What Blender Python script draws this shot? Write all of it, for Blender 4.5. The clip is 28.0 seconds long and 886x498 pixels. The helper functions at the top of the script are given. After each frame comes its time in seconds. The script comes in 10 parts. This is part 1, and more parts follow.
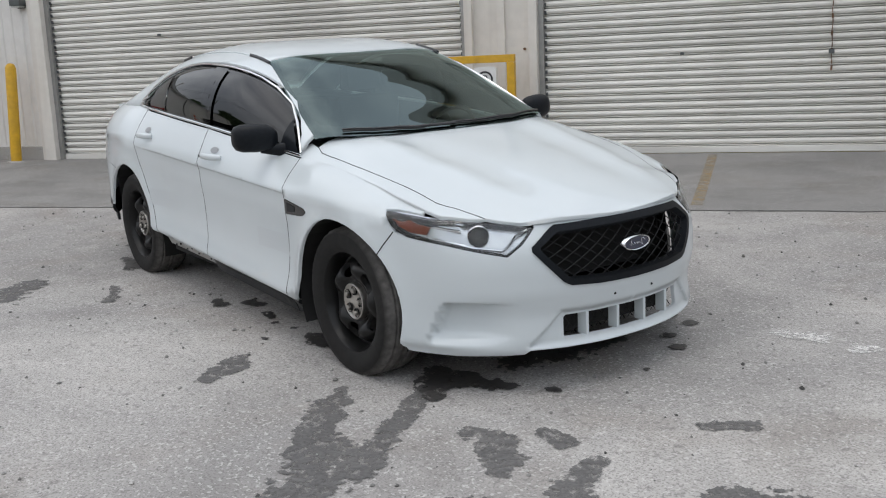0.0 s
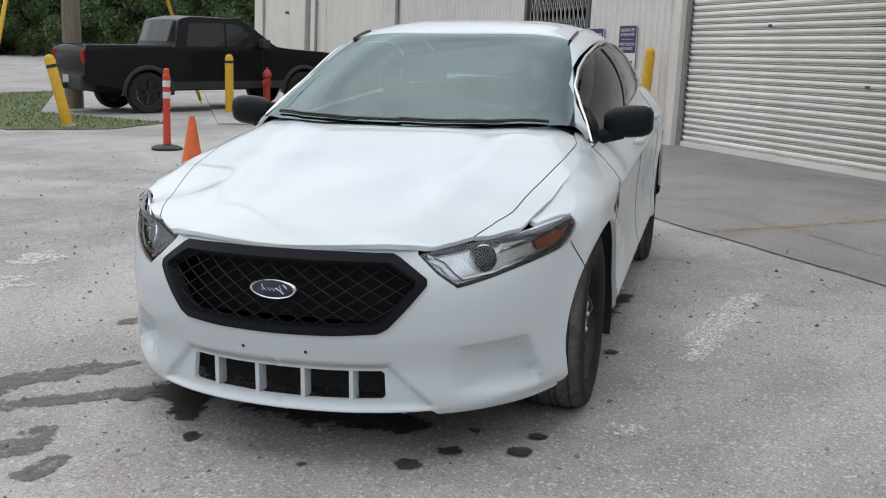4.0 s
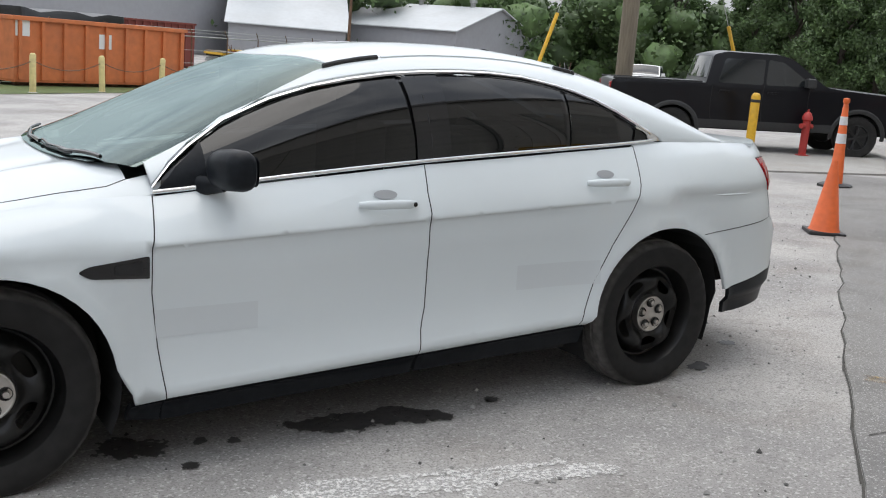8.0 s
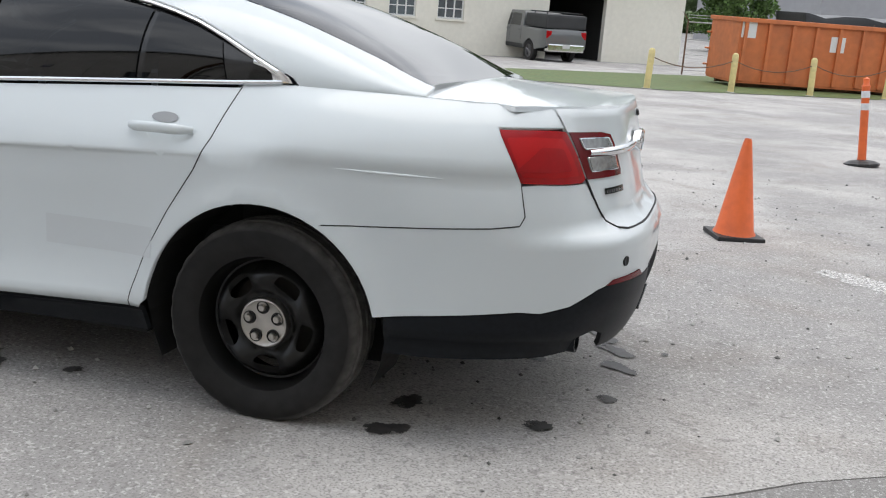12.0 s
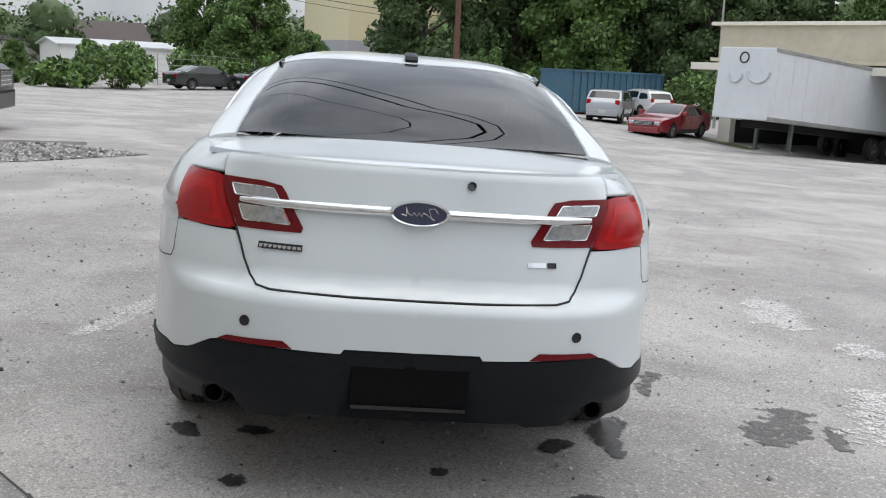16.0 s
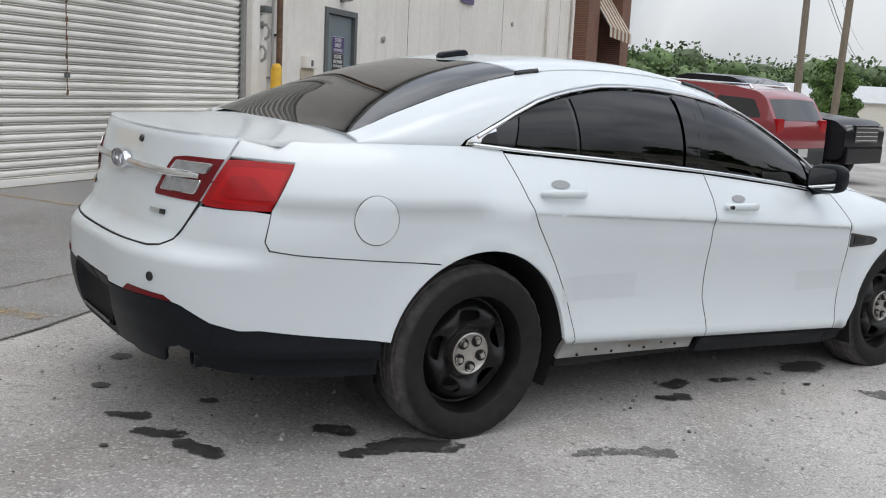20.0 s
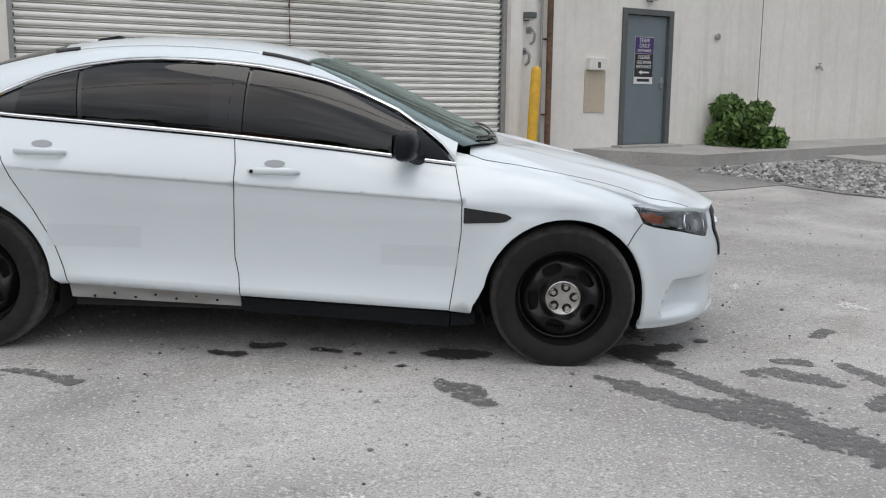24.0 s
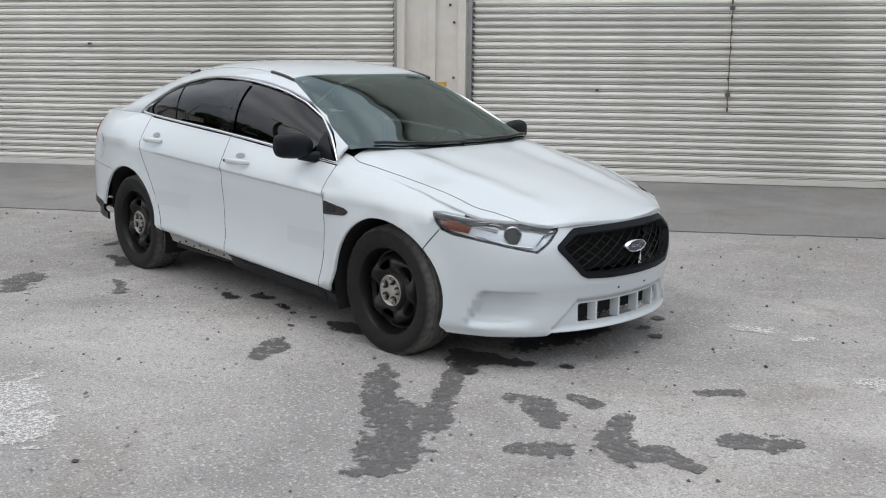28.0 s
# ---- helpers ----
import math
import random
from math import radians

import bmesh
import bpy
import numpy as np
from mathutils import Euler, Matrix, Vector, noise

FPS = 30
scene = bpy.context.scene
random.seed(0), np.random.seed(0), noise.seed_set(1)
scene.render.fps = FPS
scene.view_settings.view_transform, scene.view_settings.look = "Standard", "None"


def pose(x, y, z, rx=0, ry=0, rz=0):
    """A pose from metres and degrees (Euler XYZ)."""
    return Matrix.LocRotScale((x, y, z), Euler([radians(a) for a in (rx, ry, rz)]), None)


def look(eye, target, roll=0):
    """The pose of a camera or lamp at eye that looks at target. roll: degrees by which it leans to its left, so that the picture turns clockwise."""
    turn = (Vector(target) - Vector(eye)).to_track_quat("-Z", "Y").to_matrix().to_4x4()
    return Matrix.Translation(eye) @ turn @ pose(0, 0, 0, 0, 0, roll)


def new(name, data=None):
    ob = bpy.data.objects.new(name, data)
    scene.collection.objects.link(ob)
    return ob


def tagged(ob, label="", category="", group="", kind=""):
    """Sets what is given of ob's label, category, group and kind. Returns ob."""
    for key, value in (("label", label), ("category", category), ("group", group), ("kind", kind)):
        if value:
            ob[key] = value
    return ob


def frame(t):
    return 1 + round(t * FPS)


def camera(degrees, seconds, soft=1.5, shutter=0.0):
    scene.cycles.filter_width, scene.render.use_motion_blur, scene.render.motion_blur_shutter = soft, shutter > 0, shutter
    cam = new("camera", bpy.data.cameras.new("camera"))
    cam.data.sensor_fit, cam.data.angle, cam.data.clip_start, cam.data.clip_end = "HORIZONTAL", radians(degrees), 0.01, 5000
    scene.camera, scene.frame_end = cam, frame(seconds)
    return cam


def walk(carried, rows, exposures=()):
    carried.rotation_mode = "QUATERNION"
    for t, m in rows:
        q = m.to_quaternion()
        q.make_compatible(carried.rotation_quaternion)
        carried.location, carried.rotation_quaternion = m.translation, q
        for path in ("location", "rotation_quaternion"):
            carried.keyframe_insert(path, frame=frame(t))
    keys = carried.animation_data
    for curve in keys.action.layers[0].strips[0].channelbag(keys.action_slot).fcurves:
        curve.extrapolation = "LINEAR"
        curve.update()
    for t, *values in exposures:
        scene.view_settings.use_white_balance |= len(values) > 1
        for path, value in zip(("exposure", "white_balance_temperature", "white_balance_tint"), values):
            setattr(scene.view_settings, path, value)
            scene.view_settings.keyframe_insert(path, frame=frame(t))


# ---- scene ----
cam = camera(49.0, 28.0, soft=1.1)
PATH = [
    (0, (5.270, -3.083, 1.339), (3.667, -1.946, 0.969), -2.37),
    (0.5, (5.386, -2.641, 1.314), (3.688, -1.649, 0.947), -1.39),
    (1, (5.412, -2.112, 1.312), (3.633, -1.279, 0.934), -1.72),
    (1.5, (5.492, -1.559, 1.265), (3.628, -0.930, 0.903), -0.95),
    (2, (5.416, -0.953, 1.220), (3.489, -0.550, 0.869), -0.45),
    (2.5, (5.381, -0.340, 1.206), (3.423, -0.192, 0.825), -0.70),
    (3, (5.337, 0.218, 1.232), (3.381, 0.088, 0.834), 0.65),
    (3.5, (5.217, 0.742, 1.327), (3.292, 0.397, 0.906), 1.56),
    (4, (5.180, 1.336, 1.305), (3.290, 0.802, 0.924), 2.54),
    (4.5, (4.914, 1.817, 1.296), (3.073, 1.129, 0.924), 2.90),
    (6.5, (3.417, 3.479, 1.435), (1.978, 2.143, 1.056), 3.49),
    (7, (2.901, 3.685, 1.443), (1.593, 2.220, 1.064), 4.76),
    (7.5, (2.361, 3.879, 1.483), (1.178, 2.310, 1.111), 4.13),
    (8, (1.839, 4.074, 1.529), (0.776, 2.428, 1.129), 4.90),
    (8.5, (1.263, 4.129, 1.515), (0.301, 2.429, 1.090), 5.47),
    (9, (0.718, 4.269, 1.506), (-0.099, 2.501, 1.053), 4.41),
    (9.5, (0.144, 4.400, 1.489), (-0.491, 2.566, 1.005), 5.30),
    (10, (-0.553, 4.443, 1.509), (-0.973, 2.545, 1.040), 5.59),
    (10.5, (-1.239, 4.466, 1.512), (-1.367, 2.519, 1.072), 5.40),
    (11, (-1.798, 4.254, 1.502), (-1.732, 2.309, 1.039), 5.59),
    (11.5, (-2.386, 4.015, 1.534), (-2.085, 2.102, 1.036), 4.71),
    (12, (-2.843, 3.729, 1.526), (-2.321, 1.867, 1.017), 4.38),
    (12.5, (-3.307, 3.425, 1.560), (-2.549, 1.646, 1.051), 3.60),
    (14.5, (-4.948, 1.732, 1.543), (-3.225, 0.835, 1.066), 3.06),
    (15, (-5.256, 1.159, 1.560), (-3.402, 0.556, 1.112), 2.61),
    (15.5, (-5.482, 0.622, 1.497), (-3.552, 0.267, 1.111), 2.60),
    (16, (-5.518, 0.138, 1.489), (-3.559, -0.021, 1.123), 2.76),
    (16.5, (-5.602, -0.392, 1.481), (-3.637, -0.308, 1.117), 2.81),
    (17, (-5.520, -0.950, 1.451), (-3.586, -0.613, 1.071), 3.18),
    (17.5, (-5.362, -1.515, 1.454), (-3.482, -0.949, 1.074), 2.96),
    (18, (-5.204, -2.075, 1.470), (-3.417, -1.272, 1.065), 4.60),
    (18.5, (-4.852, -2.569, 1.445), (-3.153, -1.592, 1.046), 4.59),
    (19, (-4.526, -3.035, 1.412), (-2.953, -1.862, 1.027), 3.58),
    (19.5, (-4.110, -3.467, 1.373), (-2.755, -2.046, 0.992), 3.44),
    (20, (-3.658, -3.850, 1.358), (-2.525, -2.234, 1.036), 2.78),
    (20.5, (-3.185, -4.287, 1.373), (-2.282, -2.524, 1.098), 2.86),
    (21, (-2.730, -4.621, 1.353), (-1.930, -2.805, 1.108), 2.43),
    (21.5, (-2.354, -4.977, 1.277), (-1.631, -3.128, 1.034), 2.00),
    (22, (-1.779, -5.226, 1.209), (-1.156, -3.343, 0.959), 1.65),
    (22.5, (-1.116, -5.416, 1.230), (-0.615, -3.497, 0.966), 0.85),
    (24.5, (1.472, -5.525, 1.297), (1.282, -3.563, 0.961), 1.29),
    (25, (2.066, -5.457, 1.311), (1.677, -3.522, 0.985), 2.27),
    (25.5, (2.658, -5.372, 1.341), (2.073, -3.495, 0.975), 2.93),
    (26, (3.270, -5.197, 1.422), (2.574, -3.362, 1.038), 2.53),
    (26.5, (3.897, -5.067, 1.447), (3.026, -3.300, 1.103), 2.14),
    (27, (4.407, -4.760, 1.377), (3.326, -3.107, 1.065), 0.61),
    (27.5, (4.888, -4.518, 1.356), (3.607, -3.015, 1.040), -0.24),
    (28, (5.314, -4.215, 1.348), (3.889, -2.849, 1.024), 0.74),
]
walk(cam, [(t, look(eye, target, roll)) for t, eye, target, roll in PATH],
     [(0, 0.22), (4, 0.26), (7, 0.5), (10, 0.68), (12, 0.68), (15, 0.56), (18, 0.48), (22, 0.34), (28, 0.28)])

# ---- world and light: bright overcast ----
world = bpy.data.worlds.new("world")
scene.world = world
world.use_nodes = True
wn, wl = world.node_tree.nodes, world.node_tree.links
sky = wn.new("ShaderNodeTexSky")
sky.sky_type, sky.sun_disc = "NISHITA", False
sky.sun_elevation, sky.sun_rotation = radians(52), radians(200)
sky.air_density, sky.dust_density = 1.0, 3.0
# broken cloud deck: grey-white with soft darker patches
tc = wn.new("ShaderNodeTexCoord")
cl = wn.new("ShaderNodeTexNoise")
cl.inputs["Scale"].default_value, cl.inputs["Detail"].default_value, cl.inputs["Distortion"].default_value = 2.8, 8, 0.7
ramp = wn.new("ShaderNodeValToRGB")
ramp.color_ramp.elements[0].position, ramp.color_ramp.elements[0].color = 0.38, (3.85, 4.12, 4.6, 1)
ramp.color_ramp.elements[1].position, ramp.color_ramp.elements[1].color = 0.68, (8.3, 8.5, 8.75, 1)
mix = wn.new("ShaderNodeMixRGB")
mix.inputs[0].default_value = 0.85
wl.new(tc.outputs["Generated"], cl.inputs["Vector"])
wl.new(cl.outputs["Fac"], ramp.inputs["Fac"])
# an overcast sky is brighter overhead than at the horizon
sep = wn.new("ShaderNodeSeparateXYZ")
lift = wn.new("ShaderNodeMapRange")
for i, v in enumerate((0.0, 0.5, 0.51, 1.34), 1):
    lift.inputs[i].default_value = v
grade = wn.new("ShaderNodeVectorMath")
grade.operation = "SCALE"
wl.new(tc.outputs["Generated"], sep.inputs[0])
wl.new(sep.outputs["Z"], lift.inputs[0])
wl.new(mix.outputs["Color"], grade.inputs[0])
wl.new(lift.outputs[0], grade.inputs["Scale"])
wl.new(sky.outputs["Color"], mix.inputs[1])
wl.new(ramp.outputs["Color"], mix.inputs[2])
wl.new(grade.outputs[0], wn["Background"].inputs["Color"])
wn["Background"].inputs["Strength"].default_value = 0.13
sun = new("sun", bpy.data.lights.new("sun", "SUN"))
sun.data.energy, sun.data.angle, sun.data.color = 0.6, radians(40), (1.0, 0.94, 0.86)
sun.matrix_world = look((3, -2, 34), (0, 0, 0))

# ---- materials ----
def material(name, color, rough=0.6, metal=0.0, grain=0.0, scale=20.0, bump=0.0, coat=0.0, spec=0.5, stain=0.0, stain_scale=1.5,
             color2=None, random=0.0, stretch=(1, 1, 1), bump_scale=None):
    m = bpy.data.materials.new(name)
    m.use_nodes = True
    n, l = m.node_tree.nodes, m.node_tree.links
    b = n["Principled BSDF"]
    b.inputs["Base Color"].default_value = (*color, 1)
    b.inputs["Roughness"].default_value = rough
    b.inputs["Metallic"].default_value = metal
    b.inputs["Specular IOR Level"].default_value = spec
    b.inputs["Coat Weight"].default_value = coat
    b.inputs["Coat Roughness"].default_value = 0.04
    t = n.new("ShaderNodeTexCoord")
    mp = n.new("ShaderNodeMapping")
    mp.inputs["Scale"].default_value = stretch
    l.new(t.outputs["Object"], mp.inputs["Vector"])
    col = None
    if grain or stain or random or color2:
        fine = n.new("ShaderNodeTexNoise")
        fine.inputs["Scale"].default_value, fine.inputs["Detail"].default_value = scale, 6
        wide = n.new("ShaderNodeTexNoise")
        wide.inputs["Scale"].default_value, wide.inputs["Detail"].default_value = stain_scale, 5
        for q in (fine, wide):
            l.new(mp.outputs["Vector"], q.inputs["Vector"])
        mixer = n.new("ShaderNodeMixRGB")
        mixer.inputs[1].default_value = (*color, 1)
        mixer.inputs[2].default_value = (*(color2 or [c * 0.45 for c in color]), 1)
        rr = n.new("ShaderNodeMapRange")
        rr.inputs[1].default_value, rr.inputs[2].default_value, rr.inputs[4].default_value = 0.42, 0.75, max(stain, 0.0)
        l.new(wide.outputs["Fac"], rr.inputs[0])
        l.new(rr.outputs[0], mixer.inputs[0])
        hsv = n.new("ShaderNodeHueSaturation")
        val = n.new("ShaderNodeMapRange")
        val.inputs[1].default_value, val.inputs[2].default_value = 0.25, 0.75
        val.inputs[3].default_value, val.inputs[4].default_value = 1 - grain, 1 + grain
        l.new(fine.outputs["Fac"], val.inputs[0])
        out = val.outputs[0]
        if random:
            info = n.new("ShaderNodeObjectInfo")
            rnd = n.new("ShaderNodeMapRange")
            rnd.inputs[3].default_value, rnd.inputs[4].default_value = 1 - random, 1 + random
            l.new(info.outputs["Random"], rnd.inputs[0])
            mul = n.new("ShaderNodeMath")
            mul.operation = "MULTIPLY"
            l.new(out, mul.inputs[0])
            l.new(rnd.outputs[0], mul.inputs[1])
            out = mul.outputs[0]
        l.new(out, hsv.inputs["Value"])
        l.new(mixer.outputs["Color"], hsv.inputs["Color"])
        l.new(hsv.outputs["Color"], b.inputs["Base Color"])
        rg = n.new("ShaderNodeMapRange")
        rg.inputs[3].default_value, rg.inputs[4].default_value = max(rough - 0.12 * (grain + stain > 0) * (rough > 0.3), 0.02), min(rough + 0.1 * (rough > 0.3) + 0.02, 1)
        l.new(wide.outputs["Fac"], rg.inputs[0])
        l.new(rg.outputs[0], b.inputs["Roughness"])
    if bump:
        bn = n.new("ShaderNodeTexNoise")
        bn.inputs["Scale"].default_value, bn.inputs["Detail"].default_value = bump_scale or scale, 5
        l.new(mp.outputs["Vector"], bn.inputs["Vector"])
        bp = n.new("ShaderNodeBump")
        bp.inputs["Strength"].default_value, bp.inputs["Distance"].default_value = min(bump * 10, 1), bump * 0.1
        l.new(bn.outputs["Fac"], bp.inputs["Height"])
        l.new(bp.outputs["Normal"], b.inputs["Normal"])
    return m


def glass(name, tint, rough=0.01, ior=1.5, gloss=(1, 1, 1)):
    m = bpy.data.materials.new(name)
    m.use_nodes = True
    n, l = m.node_tree.nodes, m.node_tree.links
    n.remove(n["Principled BSDF"])
    fr, tr, gl, mx = n.new("ShaderNodeFresnel"), n.new("ShaderNodeBsdfTransparent"), n.new("ShaderNodeBsdfGlossy"), n.new("ShaderNodeMixShader")
    fr.inputs["IOR"].default_value = ior
    tr.inputs["Color"].default_value = (*tint, 1)
    gl.inputs["Roughness"].default_value = rough
    gl.inputs["Color"].default_value = (*gloss, 1)
    l.new(fr.outputs[0], mx.inputs[0])
    l.new(tr.outputs[0], mx.inputs[1])
    l.new(gl.outputs[0], mx.inputs[2])
    l.new(mx.outputs[0], n["Material Output"].inputs[0])
    return m


PAINT = material("white_car_paint", (0.61, 0.66, 0.68), 0.45, coat=0.8, grain=0.012, scale=3, stain=0.05, stain_scale=2.5, color2=(0.56, 0.6, 0.61))
MIRROR = material("mirror_glass", (0.85, 0.87, 0.88), 0.02, metal=1.0)
FADED = material("faded_paint", (0.56, 0.6, 0.62), 0.42, coat=0.5)
# grey that carries the shade inside a handle cup as colour
CUPSHADE = material("handle_cup_shade", (0.3, 0.31, 0.32), 0.5)
SEAM = material("dark_seam", (0.012, 0.012, 0.013), 0.7)
TRIM = material("black_textured_plastic", (0.009, 0.011, 0.014), 0.4, spec=0.16, grain=0.25, scale=60, bump=0.01, bump_scale=400, stain=0.3)
PLATEBLK = material("dull_black_plate_plastic", (0.005, 0.005, 0.006), 0.5, spec=0.08, grain=0.1)
GLOSSB = material("gloss_black_plastic", (0.008, 0.008, 0.009), 0.18, coat=0.3)
CHROME = material("chrome", (0.78, 0.79, 0.8), 0.08, metal=1.0)
CAPMETAL = material("polished_cap_metal", (0.5, 0.48, 0.45), 0.3, metal=1.0, grain=0.15, scale=25, stain=0.4, stain_scale=8)
RUST_DISC = material("dull_brake_iron", (0.035, 0.032, 0.03), 0.7, metal=0.3, grain=0.2)
STEELBLK = material("black_painted_steel_wheel", (0.008, 0.008, 0.008), 0.3, spec=0.3, grain=0.3, scale=15, stain=0.5, color2=(0.012, 0.011, 0.01), bump=0.006, bump_scale=90)
def dusty_edge(m, r0, r1, dust):
    """Pale dust worn into the tread shoulder, by the distance from the hub."""
    n, l = m.node_tree.nodes, m.node_tree.links
    b = n["Principled BSDF"]
    t, sp, ln, q, r, mul, mx = (n.new(k) for k in ("ShaderNodeTexCoord", "ShaderNodeVectorMath", "ShaderNodeVectorMath", "ShaderNodeTexNoise", "ShaderNodeMapRange", "ShaderNodeMath", "ShaderNodeMixRGB"))
    sp.operation, ln.operation, mul.operation = "MULTIPLY", "LENGTH", "MULTIPLY"
    sp.inputs[1].default_value = (1, 0, 1)
    q.inputs["Scale"].default_value, q.inputs["Detail"].default_value = 30, 6
    r.inputs[1].default_value, r.inputs[2].default_value = r0, r1
    l.new(t.outputs["Object"], sp.inputs[0])
    l.new(sp.outputs[0], ln.inputs[0])
    l.new(t.outputs["Object"], q.inputs["Vector"])
    l.new(ln.outputs["Value"], r.inputs[0])
    l.new(r.outputs[0], mul.inputs[0])
    l.new(q.outputs["Fac"], mul.inputs[1])
    l.new(mul.outputs[0], mx.inputs[0])
    l.new(b.inputs["Base Color"].links[0].from_socket, mx.inputs[1])
    mx.inputs[2].default_value = (*dust, 1)
    l.new(mx.outputs["Color"], b.inputs["Base Color"])
    return m


RUBBER = material("tyre_rubber", (0.014, 0.0135, 0.013), 0.85, grain=0.35, scale=18, stain=0.6, stain_scale=4, color2=(0.028, 0.026, 0.024), bump=0.01, bump_scale=120)
PILLAR = material("gloss_black_pillar_film", (0.006, 0.006, 0.007), 0.05)
SIDEGLASS = glass("dark_tinted_glass", (0.014, 0.016, 0.018))
WINDGLASS = glass("windshield_glass", (0.17, 0.24, 0.225), ior=2.15, gloss=(0.78, 0.95, 0.93))
REARGLASS = glass("tinted_rear_glass", (0.03, 0.032, 0.035), ior=1.6)
LENS = glass("clear_lamp_lens", (0.93, 0.95, 0.96), 0.03)
REDLENS = material("red_lamp_lens", (0.32, 0.004, 0.007), 0.15, coat=0.1, grain=0.1, scale=30, spec=0.25)
REDCORE = material("bright_red_lamp_core", (0.42, 0.006, 0.008), 0.2, coat=0.1, spec=0.25, grain=0.12, scale=60, stretch=(1, 8, 8), bump=0.01, bump_scale=90)
DARKRED = material("dark_red_lens", (0.13, 0.003, 0.006), 0.2, coat=0.1, spec=0.25, grain=0.1, scale=60)
CLEARREV = material("reversing_lamp_reflector", (0.4, 0.41, 0.42), 0.2, metal=0.7, grain=0.25, scale=70, bump=0.02, bump_scale=150)
AMBER = material("amber_reflector", (0.3, 0.07, 0.028), 0.3, grain=0.2, scale=90, bump=0.02, bump_scale=150)
LAMPGREY = material("lamp_reflector_chrome", (0.62, 0.63, 0.64), 0.22, metal=0.9, grain=0.15, scale=14, bump=0.03, bump_scale=22)
PRIMER = material("bare_sill_metal", (0.42, 0.43, 0.42), 0.55, metal=0.2, grain=0.2, scale=12, stain=0.7, stain_scale=6, color2=(0.2, 0.16, 0.12), stretch=(1, 1, 3))
EMBLEM = material("dark_blue_enamel", (0.012, 0.02, 0.055), 0.15, coat=1.0)
UNDER = material("underbody_black", (0.008, 0.008, 0.008), 0.85)
CLOTH = material("dark_seat_cloth", (0.03, 0.03, 0.032), 0.9, grain=0.2, scale=80)
WIRE = material("grille_wire", (0.008, 0.008, 0.009), 0.6, spec=0.25)


# ---- mesh helpers ----
def part(name, bm, mat, parent, label="", smooth=None):
    me = bpy.data.meshes.new(name)
    bm.normal_update()
    if smooth is not None:
        for f in bm.faces:
            f.smooth = True
        if smooth:
            for e in bm.edges:
                if len(e.link_faces) == 2 and e.calc_face_angle(0) > radians(smooth):
                    e.smooth = False
    bm.to_mesh(me)
    bm.free()
    for mm in (mat if isinstance(mat, (list, tuple)) else [mat]):
        me.materials.append(mm)
    ob = new(name, me)
    if parent is not None:
        ob.parent = parent
    if label:
        tagged(ob, label)
    return ob


def thing(name, label, category, m=None, group="", kind=""):
    ob = new(name)
    ob.empty_display_size = 0.2
    if m is not None:
        ob.matrix_world = m
    return tagged(ob, label, category, group, kind)


def box(bm, x0, x1, y0, y1, z0, z1, bevel=0.0, m=None):
    vs = [bm.verts.new((x, y, z)) for x in (x0, x1) for y in (y0, y1) for z in (z0, z1)]
    fs = [bm.faces.new([vs[i] for i in q]) for q in ((0, 1, 3, 2), (4, 6, 7, 5), (0, 4, 5, 1), (2, 3, 7, 6), (0, 2, 6, 4), (1, 5, 7, 3))]
    if bevel:
        es = {e for f in fs for e in f.edges}
        r = bmesh.ops.bevel(bm, geom=list(es), offset=bevel, segments=2, affect="EDGES", profile=0.7)
        vs = list({v for f in r["faces"] for v in f.verts} | {v for v in vs if v.is_valid})
    if m is not None:
        bmesh.ops.transform(bm, matrix=m, verts=[v for v in vs if v.is_valid])
    return vs


def boxed(name, x0, x1, y0, y1, z0, z1, mat, parent=None, bevel=0.0, label="", m=None):
    bm = bmesh.new()
    box(bm, x0, x1, y0, y1, z0, z1, bevel, m)
    return part(name, bm, mat, parent, label)


def tube(bm, pts, r, seg=8, caps=True, flat=None):
    """A round bar along points; r is a number or one for each point. flat: (normal scale) squashes it."""
    pts = [Vector(p) for p in pts]
    rs = r if isinstance(r, (list, tuple)) else [r] * len(pts)
    rings, prev = [], None
    for i, p in enumerate(pts):
        d = (pts[min(i + 1, len(pts) - 1)] - pts[max(i - 1, 0)]).normalized()
        ref = prev if prev is not None else (Vector((0, 0, 1)) if abs(d.z) < 0.9 else Vector((1, 0, 0)))
        a = (ref - d * ref.dot(d)).normalized()
        prev = a
        b = d.cross(a)
        rings.append([bm.verts.new(p + (a * math.cos(2 * math.pi * k / seg) + b * math.sin(2 * math.pi * k / seg) * (flat or 1)) * rs[i]) for k in range(seg)])
    for u, v in zip(rings, rings[1:]):
        for k in range(seg):
            bm.faces.new((u[k], u[(k + 1) % seg], v[(k + 1) % seg], v[k]))
    if caps:
        bm.faces.new(rings[0][::-1])
        bm.faces.new(rings[-1])
    return rings


def lathe(bm, profile, seg=48, axis="Z", wobble=None):
    """Turns (radius, height) pairs round an axis."""
    rings = []
    for r, h in profile:
        ring = []
        for k in range(seg):
            a = 2 * math.pi * k / seg
            rr = r if wobble is None else r + wobble(r, h, k)
            c, s = rr * math.cos(a), rr * math.sin(a)
            ring.append(bm.verts.new((c, s, h) if axis == "Z" else (c, h, s)))
        rings.append(ring)
    for u, v in zip(rings, rings[1:]):
        for k in range(seg):
            bm.faces.new((u[k], u[(k + 1) % seg], v[(k + 1) % seg], v[k]))
    return rings


def cap(bm, ring):
    bm.faces.new(ring)


